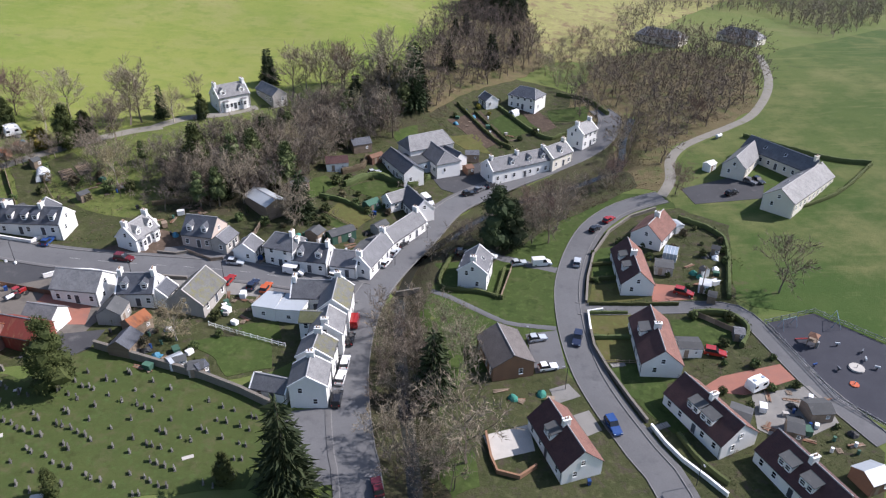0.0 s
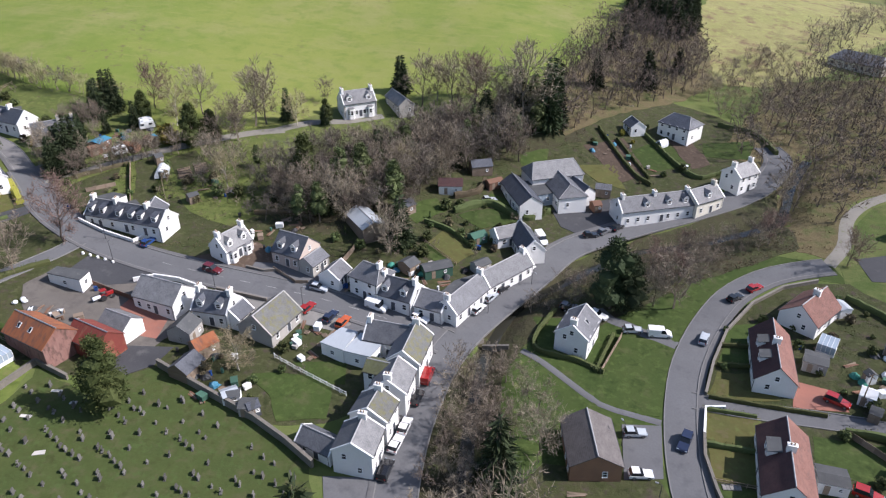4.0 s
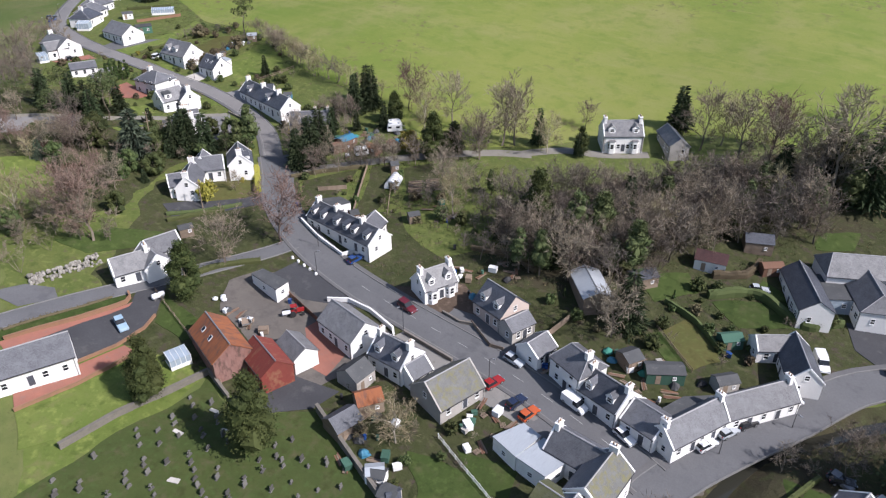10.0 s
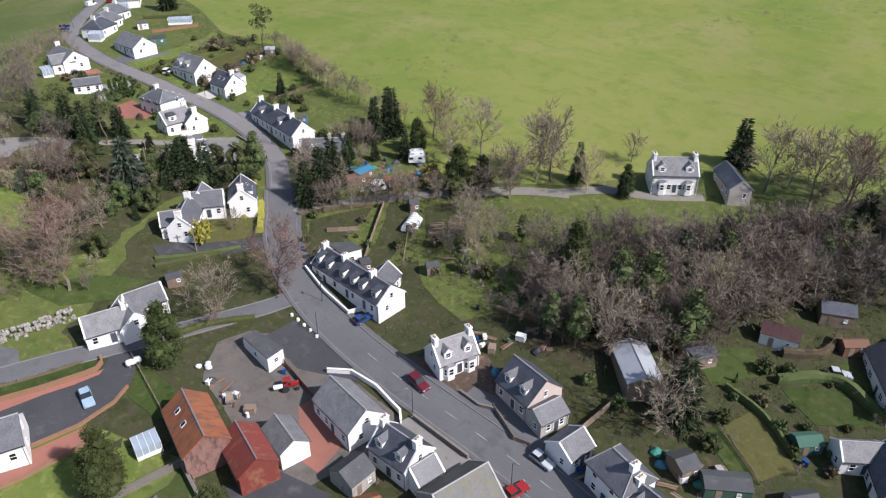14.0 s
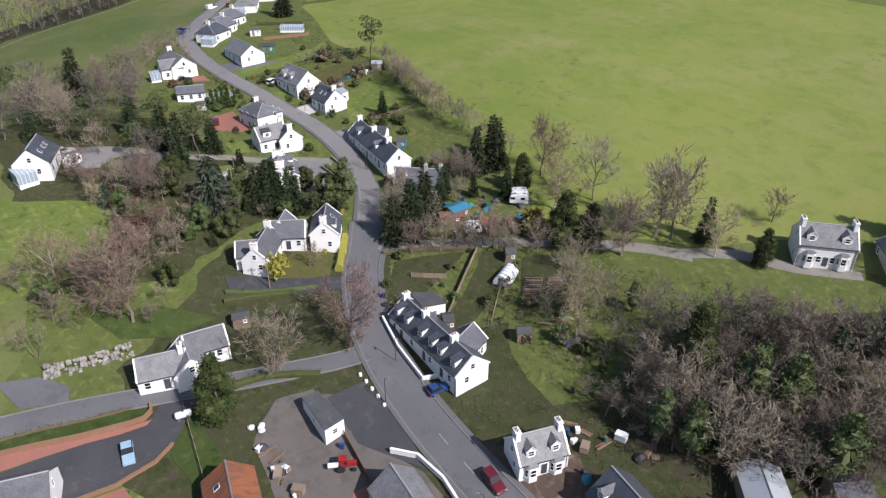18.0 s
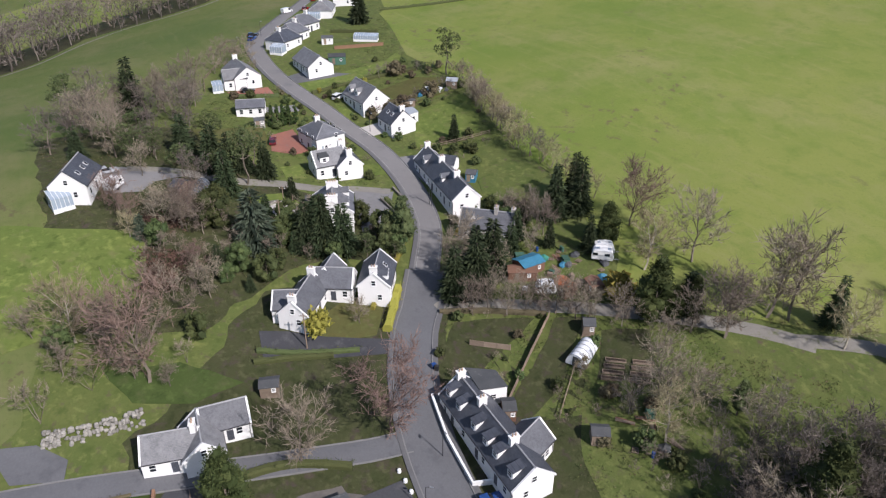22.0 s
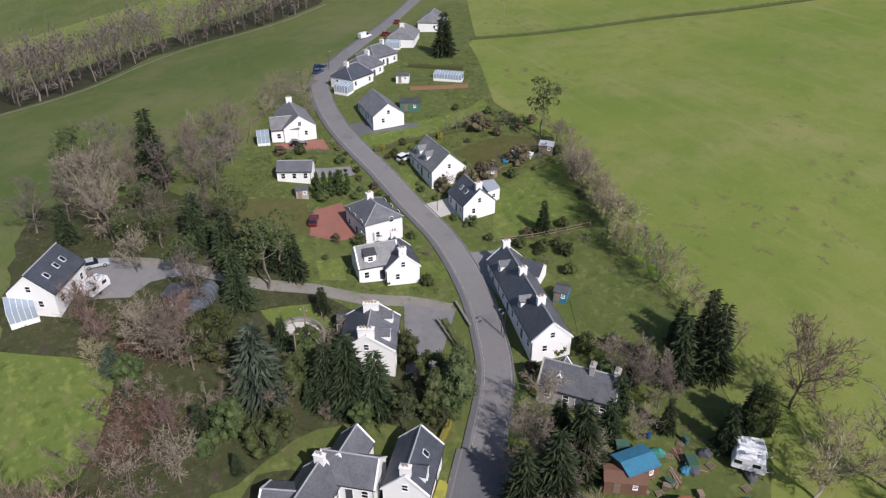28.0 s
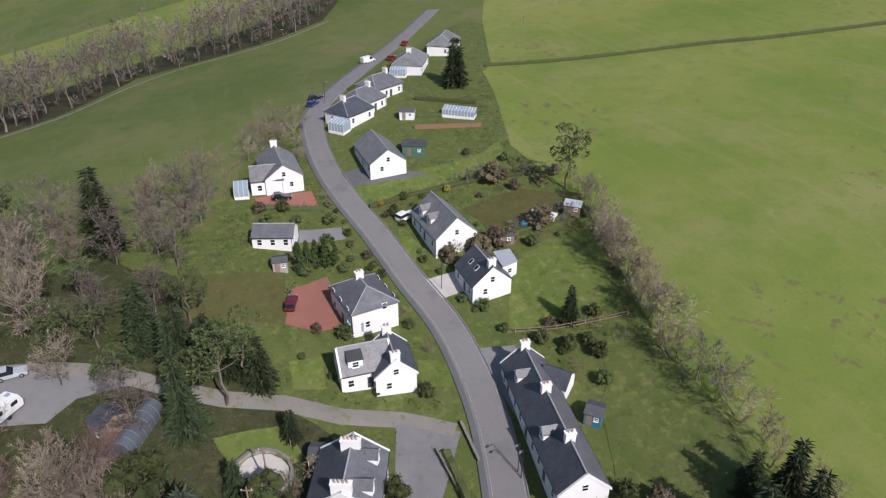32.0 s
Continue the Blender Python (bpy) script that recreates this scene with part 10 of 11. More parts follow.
hedge([(-130.4, 155.1), (-126.1, 162.4), (-119.2, 171.3)], 1.2, 0.8, "hedge_brown", "leafless brown winter hedge", dens=34)
hedge([(-136.0, 122.3), (-132.4, 128.8), (-128.9, 138.1)], 1.1, 1.0, "hedge", "clipped green hedge along a garden edge", dens=34)
hedge([(-114.0, 111.3), (-112.8, 119.4), (-108.4, 127.3)], 1.3, 1.4, "hedge", "clipped green hedge along a garden edge", dens=34)
hedge([(-121.9, 80.0), (-121.0, 85.0), (-119.0, 93.0), (-117.9, 98.6)], 0.55, 0.6, "hedge_brown", "low clipped brown hedge beside the side road", dens=34)
hedge([(-232.5, 170.9), (-234.0, 181.8), (-233.6, 196.8), (-231.4, 205.8)], 1.2, 1.0, "hedge", "clipped green hedge along a garden edge", dens=34)
hedge([(-212.6, 192.6), (-212.5, 209.6)], 1.0, 0.9, "hedge", "clipped green hedge along a garden edge", dens=34)
hedge([(-169.7, 163.9), (-157.5, 163.9)], 1.6, 1.6, "hedge", "clipped green hedge along a garden edge", dens=34)
hedge([(-238.3, 147.8), (-234.5, 161.4)], 1.3, 1.0, "hedge", "clipped green hedge along a garden edge", dens=34)
hedge([(-297.8, 183.0), (-310.0, 196.3), (-328.8, 211.1)], 0.9, 0.6, "hedge", "clipped green hedge along a garden edge", dens=34)
hedge([(-270.0, 194.5), (-265.1, 208.9)], 1.2, 1.0, "hedge", "clipped green hedge along a garden edge", dens=34)
hedge([(-282.0, 197.9), (-271.7, 211.8)], 1.4, 0.8, "hedge", "long green garden hedge", dens=34)
garden_wall([(-173.2 + 3.7 * math.cos(k * 0.5), 139.9 + 3.7 * math.sin(k * 0.5)) for k in range(2, 12)], 0.7, 0.30, "rubble", "low curved pale stone wall of a round garden")
hedge([(-137.1, 144.5), (-146.9, 154.2), (-156.5, 162.7)], 1.2, 1.2, "gold", "golden yellow roadside hedge", dens=34)
fence([(17.4, 143.4), (13.8, 130.9)], 1.3, 2.4, "wood", "pale close timber board fence", boards=True)
fence([(33.4, 109.0), (40.9, 108.9), (47.5, 104.1)], 1.0, 2.4, "wood", "weathered timber post and rail fence", boards=False)
fence([(56.5, 124.0), (62.9, 117.8)], 1.4, 2.4, "wood", "weathered close timber board fence", boards=True)
fence([(70.3, 120.7), (82.4, 123.9), (92.3, 112.9)], 1.1, 2.0, "galv", "grey steel playground fence", boards=False)
fence([(70.6, 119.9), (74.8, 97.7), (80.2, 90.5)], 1.1, 2.0, "galv", "grey steel playground fence", boards=False)
fence([(-48.5, 116.1), (-42.2, 114.1), (-36.0, 112.3), (-31.7, 111.1)], 1.1, 1.6, "trim", "white post and rail garden fence", boards=False)
fence([(-118.5, 171.3), (-113.1, 163.2), (-105.9, 152.9)], 1.3, 2.4, "wood", "pale close timber board fence", boards=True)
fence([(-114.2, 176.5), (-107.2, 168.3), (-99.9, 159.1)], 1.1, 2.4, "wood", "weathered timber post and rail fence", boards=False)
fence([(-120.7, 155.6), (-115.9, 160.9)], 1.2, 2.4, "wood", "weathered timber board fence", boards=True)
fence([(-61.2, 141.8), (-54.4, 138.8), (-51.8, 139.5)], 1.0, 2.4, "wood", "weathered timber board fence", boards=True)
fence([(-47.3, 146.9), (-46.4, 154.9)], 1.6, 2.4, "wood", "weathered close timber board fence", boards=True)
fence([(-183.1, 201.6), (-186.0, 189.9), (-188.4, 183.5)], 1.1, 2.4, "wood", "weathered timber post and rail fence", boards=False)
fence([(-182.2, 144.4), (-176.8, 144.1)], 1.2, 2.4, "wood", "pale close timber board fence", boards=True)
fence([(-272.6, 155.0), (-257.2, 145.4), (-245.7, 142.8)], 1.0, 2.4, "wood", "weathered timber post and rail fence", boards=False)
fence([(-95.0, 124.0), (-82.7, 122.2)], 1.2, 2.4, "wood_red", "red stained timber board fence", boards=True)
fence([(-32.0, 164.2), (-21.9, 157.7)], 1.0, 2.4, "wood", "weathered timber post and rail fence", boards=False)
fence([(16.2, 165.4), (28.4, 170.5)], 1.0, 2.4, "wood", "weathered timber post and rail fence", boards=False)
fence([(-114.4, 105.6), (-100.7, 103.2), (-84.7, 99.7)], 1.1, 2.4, "wood", "weathered timber post and rail fence", boards=False)


# ---- vehicles ----
car("hatch", "silver", 34.0, 146.1, 75)
car("hatch", "black", 41.6, 162.6, 47)
car("hatch", "red", 46.3, 167.4, 42)
car("suv", "navy", 29.0, 116.1, -107)
car("suv", "blue", 31.4, 91.6, -76)
car("hatch", "white", 21.7, 107.3, 12)
car("hatch", "silver", 20.6, 116.3, 14)
car("hatch", "silver", 19.5, 145.7, 15)
car("van", "white", 25.1, 145.7, 7)
car("hatch", "black", 5.8, 149.8, 23)
car("hatch", "white", -19.0, 107.0, 88)
car("hatch", "white", -19.3, 102.7, 85)
car("suv", "black", -19.3, 97.0, 89)
car("hatch", "black", -18.8, 114.1, 87)
car("van", "red", -18.6, 120.2, 89)
car("hatch", "maroon", -10.2, 77.5, 106)
car("hatch", "silver", -48.6, 138.4, -3)
car("van", "white", -34.6, 136.5, -10)
car("hatch", "white", -24.6, 135.8, -16)
car("hatch", "white", -13.4, 143.0, 68)
car("hatch", "silver", -11.6, 147.9, 66)
car("hatch", "black", -9.8, 151.8, 62)
car("hatch", "white", -5.1, 161.6, 65)
car("suv", "maroon", -73.9, 137.0, -6)
car("hatch", "blue", -93.4, 141.8, 83)
car("hatch", "skyblue", -109.5, 95.5, -12)
car("hatch", "navy", -42.6, 130.4, 79)
car("hatch", "orange", -39.5, 129.7, 79)
car("hatch", "red", -48.3, 131.5, 76)
car("hatch", "silver", -20.1, 189.1, 31)
car("hatch", "black", 8.1, 182.2, 25)
car("hatch", "grey", 11.4, 185.1, 49)
car("hatch", "black", 14.7, 188.0, 55)
car("hatch", "white", 19.5, 192.8, 22)
car("hatch", "white", 25.9, 196.1, 19)
car("van", "white", -4.0, 175.8, -60)
car("hatch", "white", 12.2, 148.9, -22)
car("hatch", "grey", 5.6, 149.7, -13)
car("suv", "red", 56.3, 132.1, -27)
car("suv", "red", 56.5, 111.1, -19)
car("hatch", "black", 83.6, 178.4, 26)
car("hatch", "grey", 91.1, 184.4, -51)
car("hatch", "black", 93.6, 184.6, -67)
car("hatch", "maroon", -205.8, 149.6, 160)
car("hatch", "black", -241.2, 154.2, 85)
car("suv", "white", -226.5, 177.0, 114)
car("van", "white", -324.2, 196.2, 113)
car("hatch", "blue", -290.2, 171.1, 134)
car("hatch", "red", -323.3, 204.0, 135)
car("hatch", "red", -338.7, 213.6, 146)
car("hatch", "silver", -196.1, 109.9, 99)
car("hatch", "black", -294.6, 172.8, 108)
caravan(-189.1, 109.9, 142, "white touring caravan parked on gravel", 4.3)
caravan(-125.2, 189.7, 45, "old white caravan in a cluttered yard", 4.2)
caravan(-126.6, 191.1, 57, "old white caravan in a cluttered yard", 4.1)
caravan(60.9, 101.0, 27, "white caravan on a red paved yard", 4.1)
caravan(-124.1, 174.8, 61, "small old caravan in a cluttered yard", 3.6)


# ---- sheds, glasshouses and outbuildings ----
flat_block("store", "low store with a pale metal roof", [(-40.3, 120.1), (-38.1, 125.6), (-34.4, 125.0), (-35.2, 118.9)], 3.0, "white", "metalroof", "building")
flat_block("store", "low store with a pale metal roof", [(-35.1, 119.1), (-33.8, 125.1), (-28.2, 124.4), (-29.6, 118.6)], 3.2, "white", "metalroof", "building")
flat_block("rear_extension", "grey flat-roofed rear extension", [(-22.4, 140.4), (-19.9, 147.9), (-15.6, 151.9), (-14.1, 151.4), (-19.2, 140.7)], 3.2, "greyharl", "felt", "building")
flat_block("site_office", "long white cabin with a grey felt roof", [(-103.5, 121.4), (-103.3, 124.2), (-95.4, 124.4), (-95.0, 120.8)], 2.9, "white", "felt", "building")
flat_block("school_atrium", "school middle block with a glazed flat roof", [(-13.4, 198.9), (-4.2, 204.8), (-1.2, 195.9), (-8.2, 191.1)], 3.0, "panel", "felt", "school")
flat_block("rear_extension", "flat-roofed extension with a pale metal roof", [(-168.9, 146.2), (-168.6, 149.3), (-165.7, 148.8), (-164.6, 144.8)], 3.4, "white", "metalroof", "building")
flat_block("rear_extension", "dark flat-roofed rear extension", [(-114.2, 150.5), (-111.2, 154.4), (-107.1, 153.9), (-108.6, 149.7)], 3.2, "white", "felt", "building")
flat_block("sun_room", "flat-roofed white sun room", [(-206.4, 187.5), (-206.3, 190.8), (-201.9, 190.2), (-201.0, 186.9)], 2.8, "white", "metalroof", "building")
shed("workshop", "grey-blue workshop with felt roof", -67.8, 116.3, 91, 4.7, 5.0, 2.6, 4.2, "greyharl", "felt", "shed")
shed("rusty_shed", "shed with a rusted orange iron roof", -62.0, 113.5, 60, 4.5, 4.0, 2.4, 3.8, "wood", "rust", "shed")
shed("dark_shed", "dark shed below the churchyard wall", -61.9, 107.3, 81, 5.0, 4.6, 2.2, 3.8, "wood", "slate_dark", "shed")
shed("garden_shed", "grey garden shed with a felt roof", -46.7, 102.2, 13, 2.8, 2.8, 2.0, 2.6, "greyharl", "felt", "shed")
shed("garden_shed", "small pale garden shed", -50.7, 103.6, 24, 3.1, 2.2, 1.9, 2.4, "trim", "felt", "shed")
shed("garden_shed", "small pale garden shed", -51.2, 103.8, 45, 2.8, 2.4, 1.9, 2.4, "trim", "metalroof", "shed")
shed("garden_shed", "dark blue-grey garden shed", -45.9, 102.3, 48, 2.0, 2.6, 2.0, 2.6, "slate_dark", "slate_dark", "shed")
shed("garden_shed", "weathered timber shed with felt roof", -31.8, 151.8, 63, 3.4, 4.0, 2.3, 3.2, "wood", "felt", "shed")
shed("green_shed", "long low grey-green shed", -25.5, 152.9, 36, 6.8, 3.6, 2.3, 3.0, "green_paint", "felt", "shed")
shed("garden_shed", "small grey garden shed", -16.0, 157.8, 51, 4.0, 3.0, 2.2, 3.0, "greyharl", "felt", "shed")
shed("dark_shed", "dark timber shed among trees", -40.4, 174.8, 56, 5.5, 4.0, 2.4, 3.4, "wood", "slate_dark", "shed")
shed("red_roofed_shed", "white hut with a maroon roof", -31.3, 190.0, 13, 6.5, 4.5, 2.5, 4.0, "white", "redtile", "shed")
shed("timber_cabin", "brown timber cabin with a felt roof", -25.6, 203.3, 26, 6.0, 4.5, 2.6, 4.0, "wood", "slate_dark", "shed")
shed("green_shed", "small green painted shed", -19.3, 169.4, 47, 4.1, 3.0, 2.0, 2.8, "green_paint", "green_paint", "shed")
shed("school_store", "dark store with a grey-blue roof", 9.8, 204.6, 0, 4.3, 4.0, 2.4, 3.2, "wood", "slate", "shed")
shed("garden_shed", "small red-brown timber shed", -20.4, 196.9, 43, 4.5, 2.6, 2.1, 2.8, "wood_red", "wood_red", "shed")
shed("round_hut", "small red-brown timber hut", 8.3, 195.8, 30, 2.3, 3.0, 2.2, 2.9, "wood_red", "wood_red", "shed")
shed("garage", "small grey garden garage", 54.2, 141.9, -14, 4.2, 4.0, 2.3, 2.6, "greyharl", "felt", "shed")
shed("summerhouse", "white summerhouse with a black front", 61.4, 133.6, -20, 2.5, 3.0, 2.3, 3.2, "trim", "trim", "shed")
shed("garden_shed", "small white painted shed", 63.1, 139.2, -67, 1.5, 2.0, 2.1, 2.7, "trim", "felt", "shed")
shed("garden_shed", "small dark timber shed", 61.7, 129.3, -24, 1.8, 2.6, 2.0, 2.6, "wood", "felt", "shed")
shed("garage", "white garden garage with dark roof", 51.2, 112.3, -2, 4.6, 4.0, 2.3, 2.6, "white", "felt", "shed")
shed("garden_shed", "small grey-blue garden shed", 62.9, 116.2, -13, 2.0, 2.6, 2.0, 2.6, "slate", "slate", "shed")
shed("rear_extension", "white rear extension with a grey roof", 54.3, 92.4, -31, 3.7, 5.0, 2.5, 3.0, "white", "felt", "extension")
shed("garden_shed", "small grey felt-roofed shed", 63.1, 89.6, -22, 2.7, 4.0, 2.2, 2.8, "wood", "felt", "shed")
shed("garden_shed", "small dark felt-roofed shed", 69.1, 94.0, 4, 4.2, 4.0, 2.2, 3.0, "wood", "felt", "shed")
shed("orange_shed", "orange timber shed with a grey roof", 70.8, 78.8, 19, 4.1, 4.4, 2.5, 3.6, "wood_red", "metalroof", "shed")
shed("garage", "small white prefabricated garage", 62.6, 160.9, -67, 3.4, 2.6, 2.2, 2.6, "trim", "metalroof", "shed")
shed("garden_shed", "small grey garden shed", 69.0, 148.5, -30, 1.9, 2.2, 2.0, 2.6, "greyharl", "felt", "shed")
shed("tarpaulin_shed", "shed covered by a blue tarpaulin", -131.5, 176.2, 91, 5.0, 4.0, 2.2, 2.8, "wood_red", "blue_tarp", "shed")
shed("lean_to", "low red-brown timber lean-to", -130.4, 173.8, 60, 5.5, 3.0, 2.0, 2.5, "wood_red", "wood_red", "shed")
shed("rusty_hut", "small rusty brown hut", -122.4, 178.0, -2, 3.9, 2.8, 2.0, 2.6, "wood_red", "rust", "shed")
shed("rusty_hut", "small pale brown hut", -119.2, 182.6, -15, 3.5, 2.6, 2.0, 2.5, "wood", "wood_red", "shed")
shed("garden_shed", "small dark felt-roofed shed", -111.9, 174.9, 55, 2.0, 2.6, 2.1, 2.8, "wood", "felt", "shed")
shed("garden_shed", "small brown timber shed", -104.9, 152.7, 65, 2.0, 3.0, 2.2, 2.8, "wood_red", "felt", "shed")
shed("garden_shed", "small dark garden shed", -93.5, 161.5, 56, 2.6, 2.4, 2.0, 2.6, "wood", "felt", "shed")
shed("garden_shed", "small grey-green garden shed", -127.1, 121.5, 69, 3.0, 2.6, 2.0, 2.5, "wood", "felt", "shed")
shed("garden_shed", "dark shed with a pale roof", -213.3, 208.3, 48, 3.3, 3.0, 2.1, 2.8, "wood", "metalroof", "shed")
shed("garage", "green garage with white doors", -252.0, 187.5, 69, 5.5, 4.5, 2.4, 3.0, "green_paint", "felt", "shed")
shed("solar_shed", "shed roofed with solar panels", -184.1, 122.4, 33, 3.0, 4.4, 2.4, 3.4, "wood", "slate_dark", "shed")
shed("blue_shed", "small blue painted shed", -167.5, 185.9, 45, 2.4, 3.0, 2.0, 2.5, "blue_tarp", "felt", "shed")
shed("garden_shed", "small dark garden shed", -211.6, 191.8, 80, 4.1, 2.6, 2.0, 2.6, "wood", "felt", "shed")
shed("garden_shed", "small grey garden shed", -216.6, 149.7, 80, 2.6, 2.6, 2.0, 2.5, "greyharl", "felt", "shed")
shed("outhouse", "white outhouse with a dark roof", -173.6, 147.1, 67, 1.9, 3.0, 2.2, 2.9, "white", "felt", "shed")
shed("garden_shed", "small white garden shed", -271.0, 192.1, 65, 3.8, 3.0, 2.1, 2.7, "trim", "felt", "shed")
shed("rear_wing", "white rear wing with dark slates", -174.7, 183.6, 41, 4.2, 4.4, 2.6, 4.2, "white", "slate_dark", "extension")
tunnel(-107.9, 170.2, -64, 5.9, 3.4, 2.2, M["poly"], "white polythene garden tunnel", "polytunnel", 6)
tunnel(-183.0, 125.4, -28, 8.3, 3.2, 2.3, M["hoopglass"], "glazed barrel-roofed greenhouse with hoops", "barrel_greenhouse", 8)
tunnel(26.0, 237.3, -131, 3.5, 2.6, 2.2, M["poly"], "small white polythene tunnel", "polytunnel", 4)
conservatory("", -197.8, 158.6, 84, 2.6, 3.0, 3.0, "white-framed conservatory against the villa")
conservatory("", -244.9, 146.4, 83, 3.0, 3.2, 3.0, "white-framed conservatory against a bungalow")
conservatory("", -94.4, 97.7, 78, 3.8, 3.0, 2.4, "white-framed lean-to greenhouse beside a yard")
conservatory("", 57.4, 147.5, -23, 3.4, 3.4, 2.8, "white-framed glass conservatory beside a house")
conservatory("", -269.8, 173.7, 42, 4.5, 3.4, 3.2, "white-framed glass conservatory beside a house")
conservatory("", -186.1, 99.5, 100, 4.0, 4.0, 3.4, "glazed white garden room of a house")
conservatory("", -164.9, 145.3, 22, 4.3, 3.0, 2.8, "white-framed lean-to conservatory against a house")
conservatory("", -303.7, 200.1, 60, 5.0, 3.0, 3.0, "white-framed glass conservatory beside a house")
conservatory("", -266.2, 204.8, 53, 8.6, 3.0, 2.4, "long aluminium greenhouse in a garden")


# ---- poles, lamps and bins ----
lamp_post(-162.8, 172.0, 301)
lamp_post(-190.4, 158.5, 107)
lamp_post(-203.8, 176.2, 14)
lamp_post(-96.7, 133.1, 43)
lamp_post(-70.4, 131.9, 227)
lamp_post(-49.4, 131.6, 16)
lamp_post(-163.8, 172.0, 294)
lamp_post(24.3, 101.6, 169)
lamp_post(42.6, 78.9, 273)
lamp_post(-11.2, 143.0, 282)
lamp_post(-3.6, 156.6, 335)
lamp_post(18.4, 113.2, 128)
lamp_post(-291.3, 174.7, 121)
lamp_post(-276.6, 163.0, 224)
lamp_post(-103.6, 139.9, 355)
utility_pole(-166.1, 137.7, 7.5, 70)
utility_pole(-170.9, 140.3, 7.5, 46)
utility_pole(60.3, 132.3, 7.5, 121)
utility_pole(-133.3, 130.2, 7.5, 54)
utility_pole(-320.2, 250.0, 7.5, 20)
bin_at(-119.3, 147.4, "blue")
bin_at(-118.6, 147.6, "black")
bin_at(-170.1, 177.6, "black")
bin_at(-169.6, 178.3, "black")
bin_at(-169.6, 178.8, "blue")
bin_at(-43.8, 140.8, "blue")
bin_at(-43.1, 140.9, "blue")
bin_at(-93.1, 122.5, "blue")
bin_at(-17.9, 166.0, "blue")
bin_at(24.8, 79.2, "blue")
bin_at(-18.4, 166.1, "blue")
bin_at(-85.8, 105.3, "blue")
bin_at(-78.8, 158.9, "black")
bin_at(-51.0, 124.4, "blue")


# ---- churchyard ----
yard = [(-86.5, 94.9), (-74.9, 91.8), (-65.4, 101.9), (-55.0, 101.0), (-43.7, 97.2), (-32.6, 92.3), (-30.7, 86.2), (-34.5, 77.4), (-42.4, 72.2), (-68.5, 67.0)]
west_yard = [(-86.6, 66.5), (-86.8, 81.0), (-86.1, 89.9), (-85.6, 96.5), (-73.5, 95.6), (-68.9, 90.2), (-70.7, 78.8)]
rows = random.Random(5)
placed = 0
gx0, gy0 = min(p[0] for p in yard), min(p[1] for p in yard)
for r in range(40):
    for c in range(90):
        a, b = c * 1.5 + rows.uniform(-0.4, 0.4), r * 3.1 + rows.uniform(-0.3, 0.3)
        x, y = gx0 - 25 + a * 0.94 + b * 0.33, gy0 - 10 - a * 0.33 + b * 0.94
        if (inside(x, y, yard) or inside(x, y, west_yard)) and rows.random() < 0.5 and placed < 230:
            kind = rows.choices(["slab", "round", "cross", "flat"], [5, 4, 0.8, 0.35])[0]
            gravestone(x, y, 19 + rows.uniform(-8, 8) + 90, rows.uniform(0.6, 1.2), rows.uniform(0.6, 0.95), kind)
            placed += 1


# ---- playground ----
swing_set(74.6, 119.1, 20)
swing_set(84.9, 119.5, 70)
climbing_frame(77.0, 113.1, 140)
play_disc(82.6, 105.8, 1.5, 0.3, M["paleslab"], "pale round mound on the playground", "play_mound")
play_disc(80.0, 101.4, 0.9, 0.15, PAINT["orange"], "orange roundabout on the playground", "roundabout")
springer(82.0, 112.6, 0, "silver")
springer(85.9, 110.2, 50, "grey")
springer(78.8, 105.4, 100, "grey")
springer(86.3, 105.3, 150, "silver")
springer(74.7, 106.7, 200, "blue")
springer(85.3, 107.8, 250, "silver")


# ---- clutter in yards and gardens ----
clutter([(59.6, 99.5), (72.4, 101.7), (74.0, 91.8), (72.8, 81.8), (67.0, 85.6), (57.4, 91.0)], 26, 61, "a cluttered back yard")
clutter([(-138.5, 176.3), (-126.6, 195.4), (-117.4, 185.9), (-126.7, 170.0)], 26, 62, "a cluttered earth yard")
clutter([(-75.8, 154.4), (-68.3, 156.2), (-63.3, 147.8), (-67.5, 146.2)], 12, 63, "a building plot")
clutter([(-69.3, 111.9), (-62.5, 116.8), (-55.9, 114.1), (-58.1, 106.6), (-63.6, 106.9)], 16, 64, "a back yard")
clutter([(-45.8, 129.8), (-39.5, 125.4), (-43.9, 122.7), (-49.7, 124.0)], 8, 65, "a back yard")
clutter([(-39.9, 151.8), (-30.8, 155.1), (-18.7, 156.9), (-23.2, 149.7), (-35.2, 149.4)], 14, 66, "a back garden")
clutter([(-105.0, 111.8), (-99.7, 113.1), (-89.2, 115.6), (-88.4, 112.5), (-98.5, 109.9)], 10, 67, "a works yard")
clutter([(52.4, 147.3), (71.1, 148.4), (66.3, 130.8), (56.5, 137.1)], 12, 68, "a back garden")
clutter([(-0.3, 232.4), (20.4, 243.2), (34.7, 222.8), (18.5, 213.1)], 14, 69, "the allotments")
clutter([(-97.6, 158.8), (-86.5, 165.2), (-81.7, 174.9), (-92.5, 171.5)], 10, 70, "an overgrown garden")
clutter([(10.0, 101.4), (20.1, 103.1), (24.2, 94.2), (17.6, 91.3)], 8, 71, "a garden")
clutter([(-217.4, 189.7), (-216.2, 211.8), (-212.5, 209.6), (-212.6, 192.6)], 8, 72, "a garden")


# ---- road markings ----
dashes([(-25.0, 132.9), (-34.0, 134.3), (-44.0, 135.4), (-55.0, 135.8), (-67.0, 135.8), (-78.0, 135.9), (-89.3, 136.4)], 2.5, 4.0, 0.0, 0.06, "worn white centre line dash")
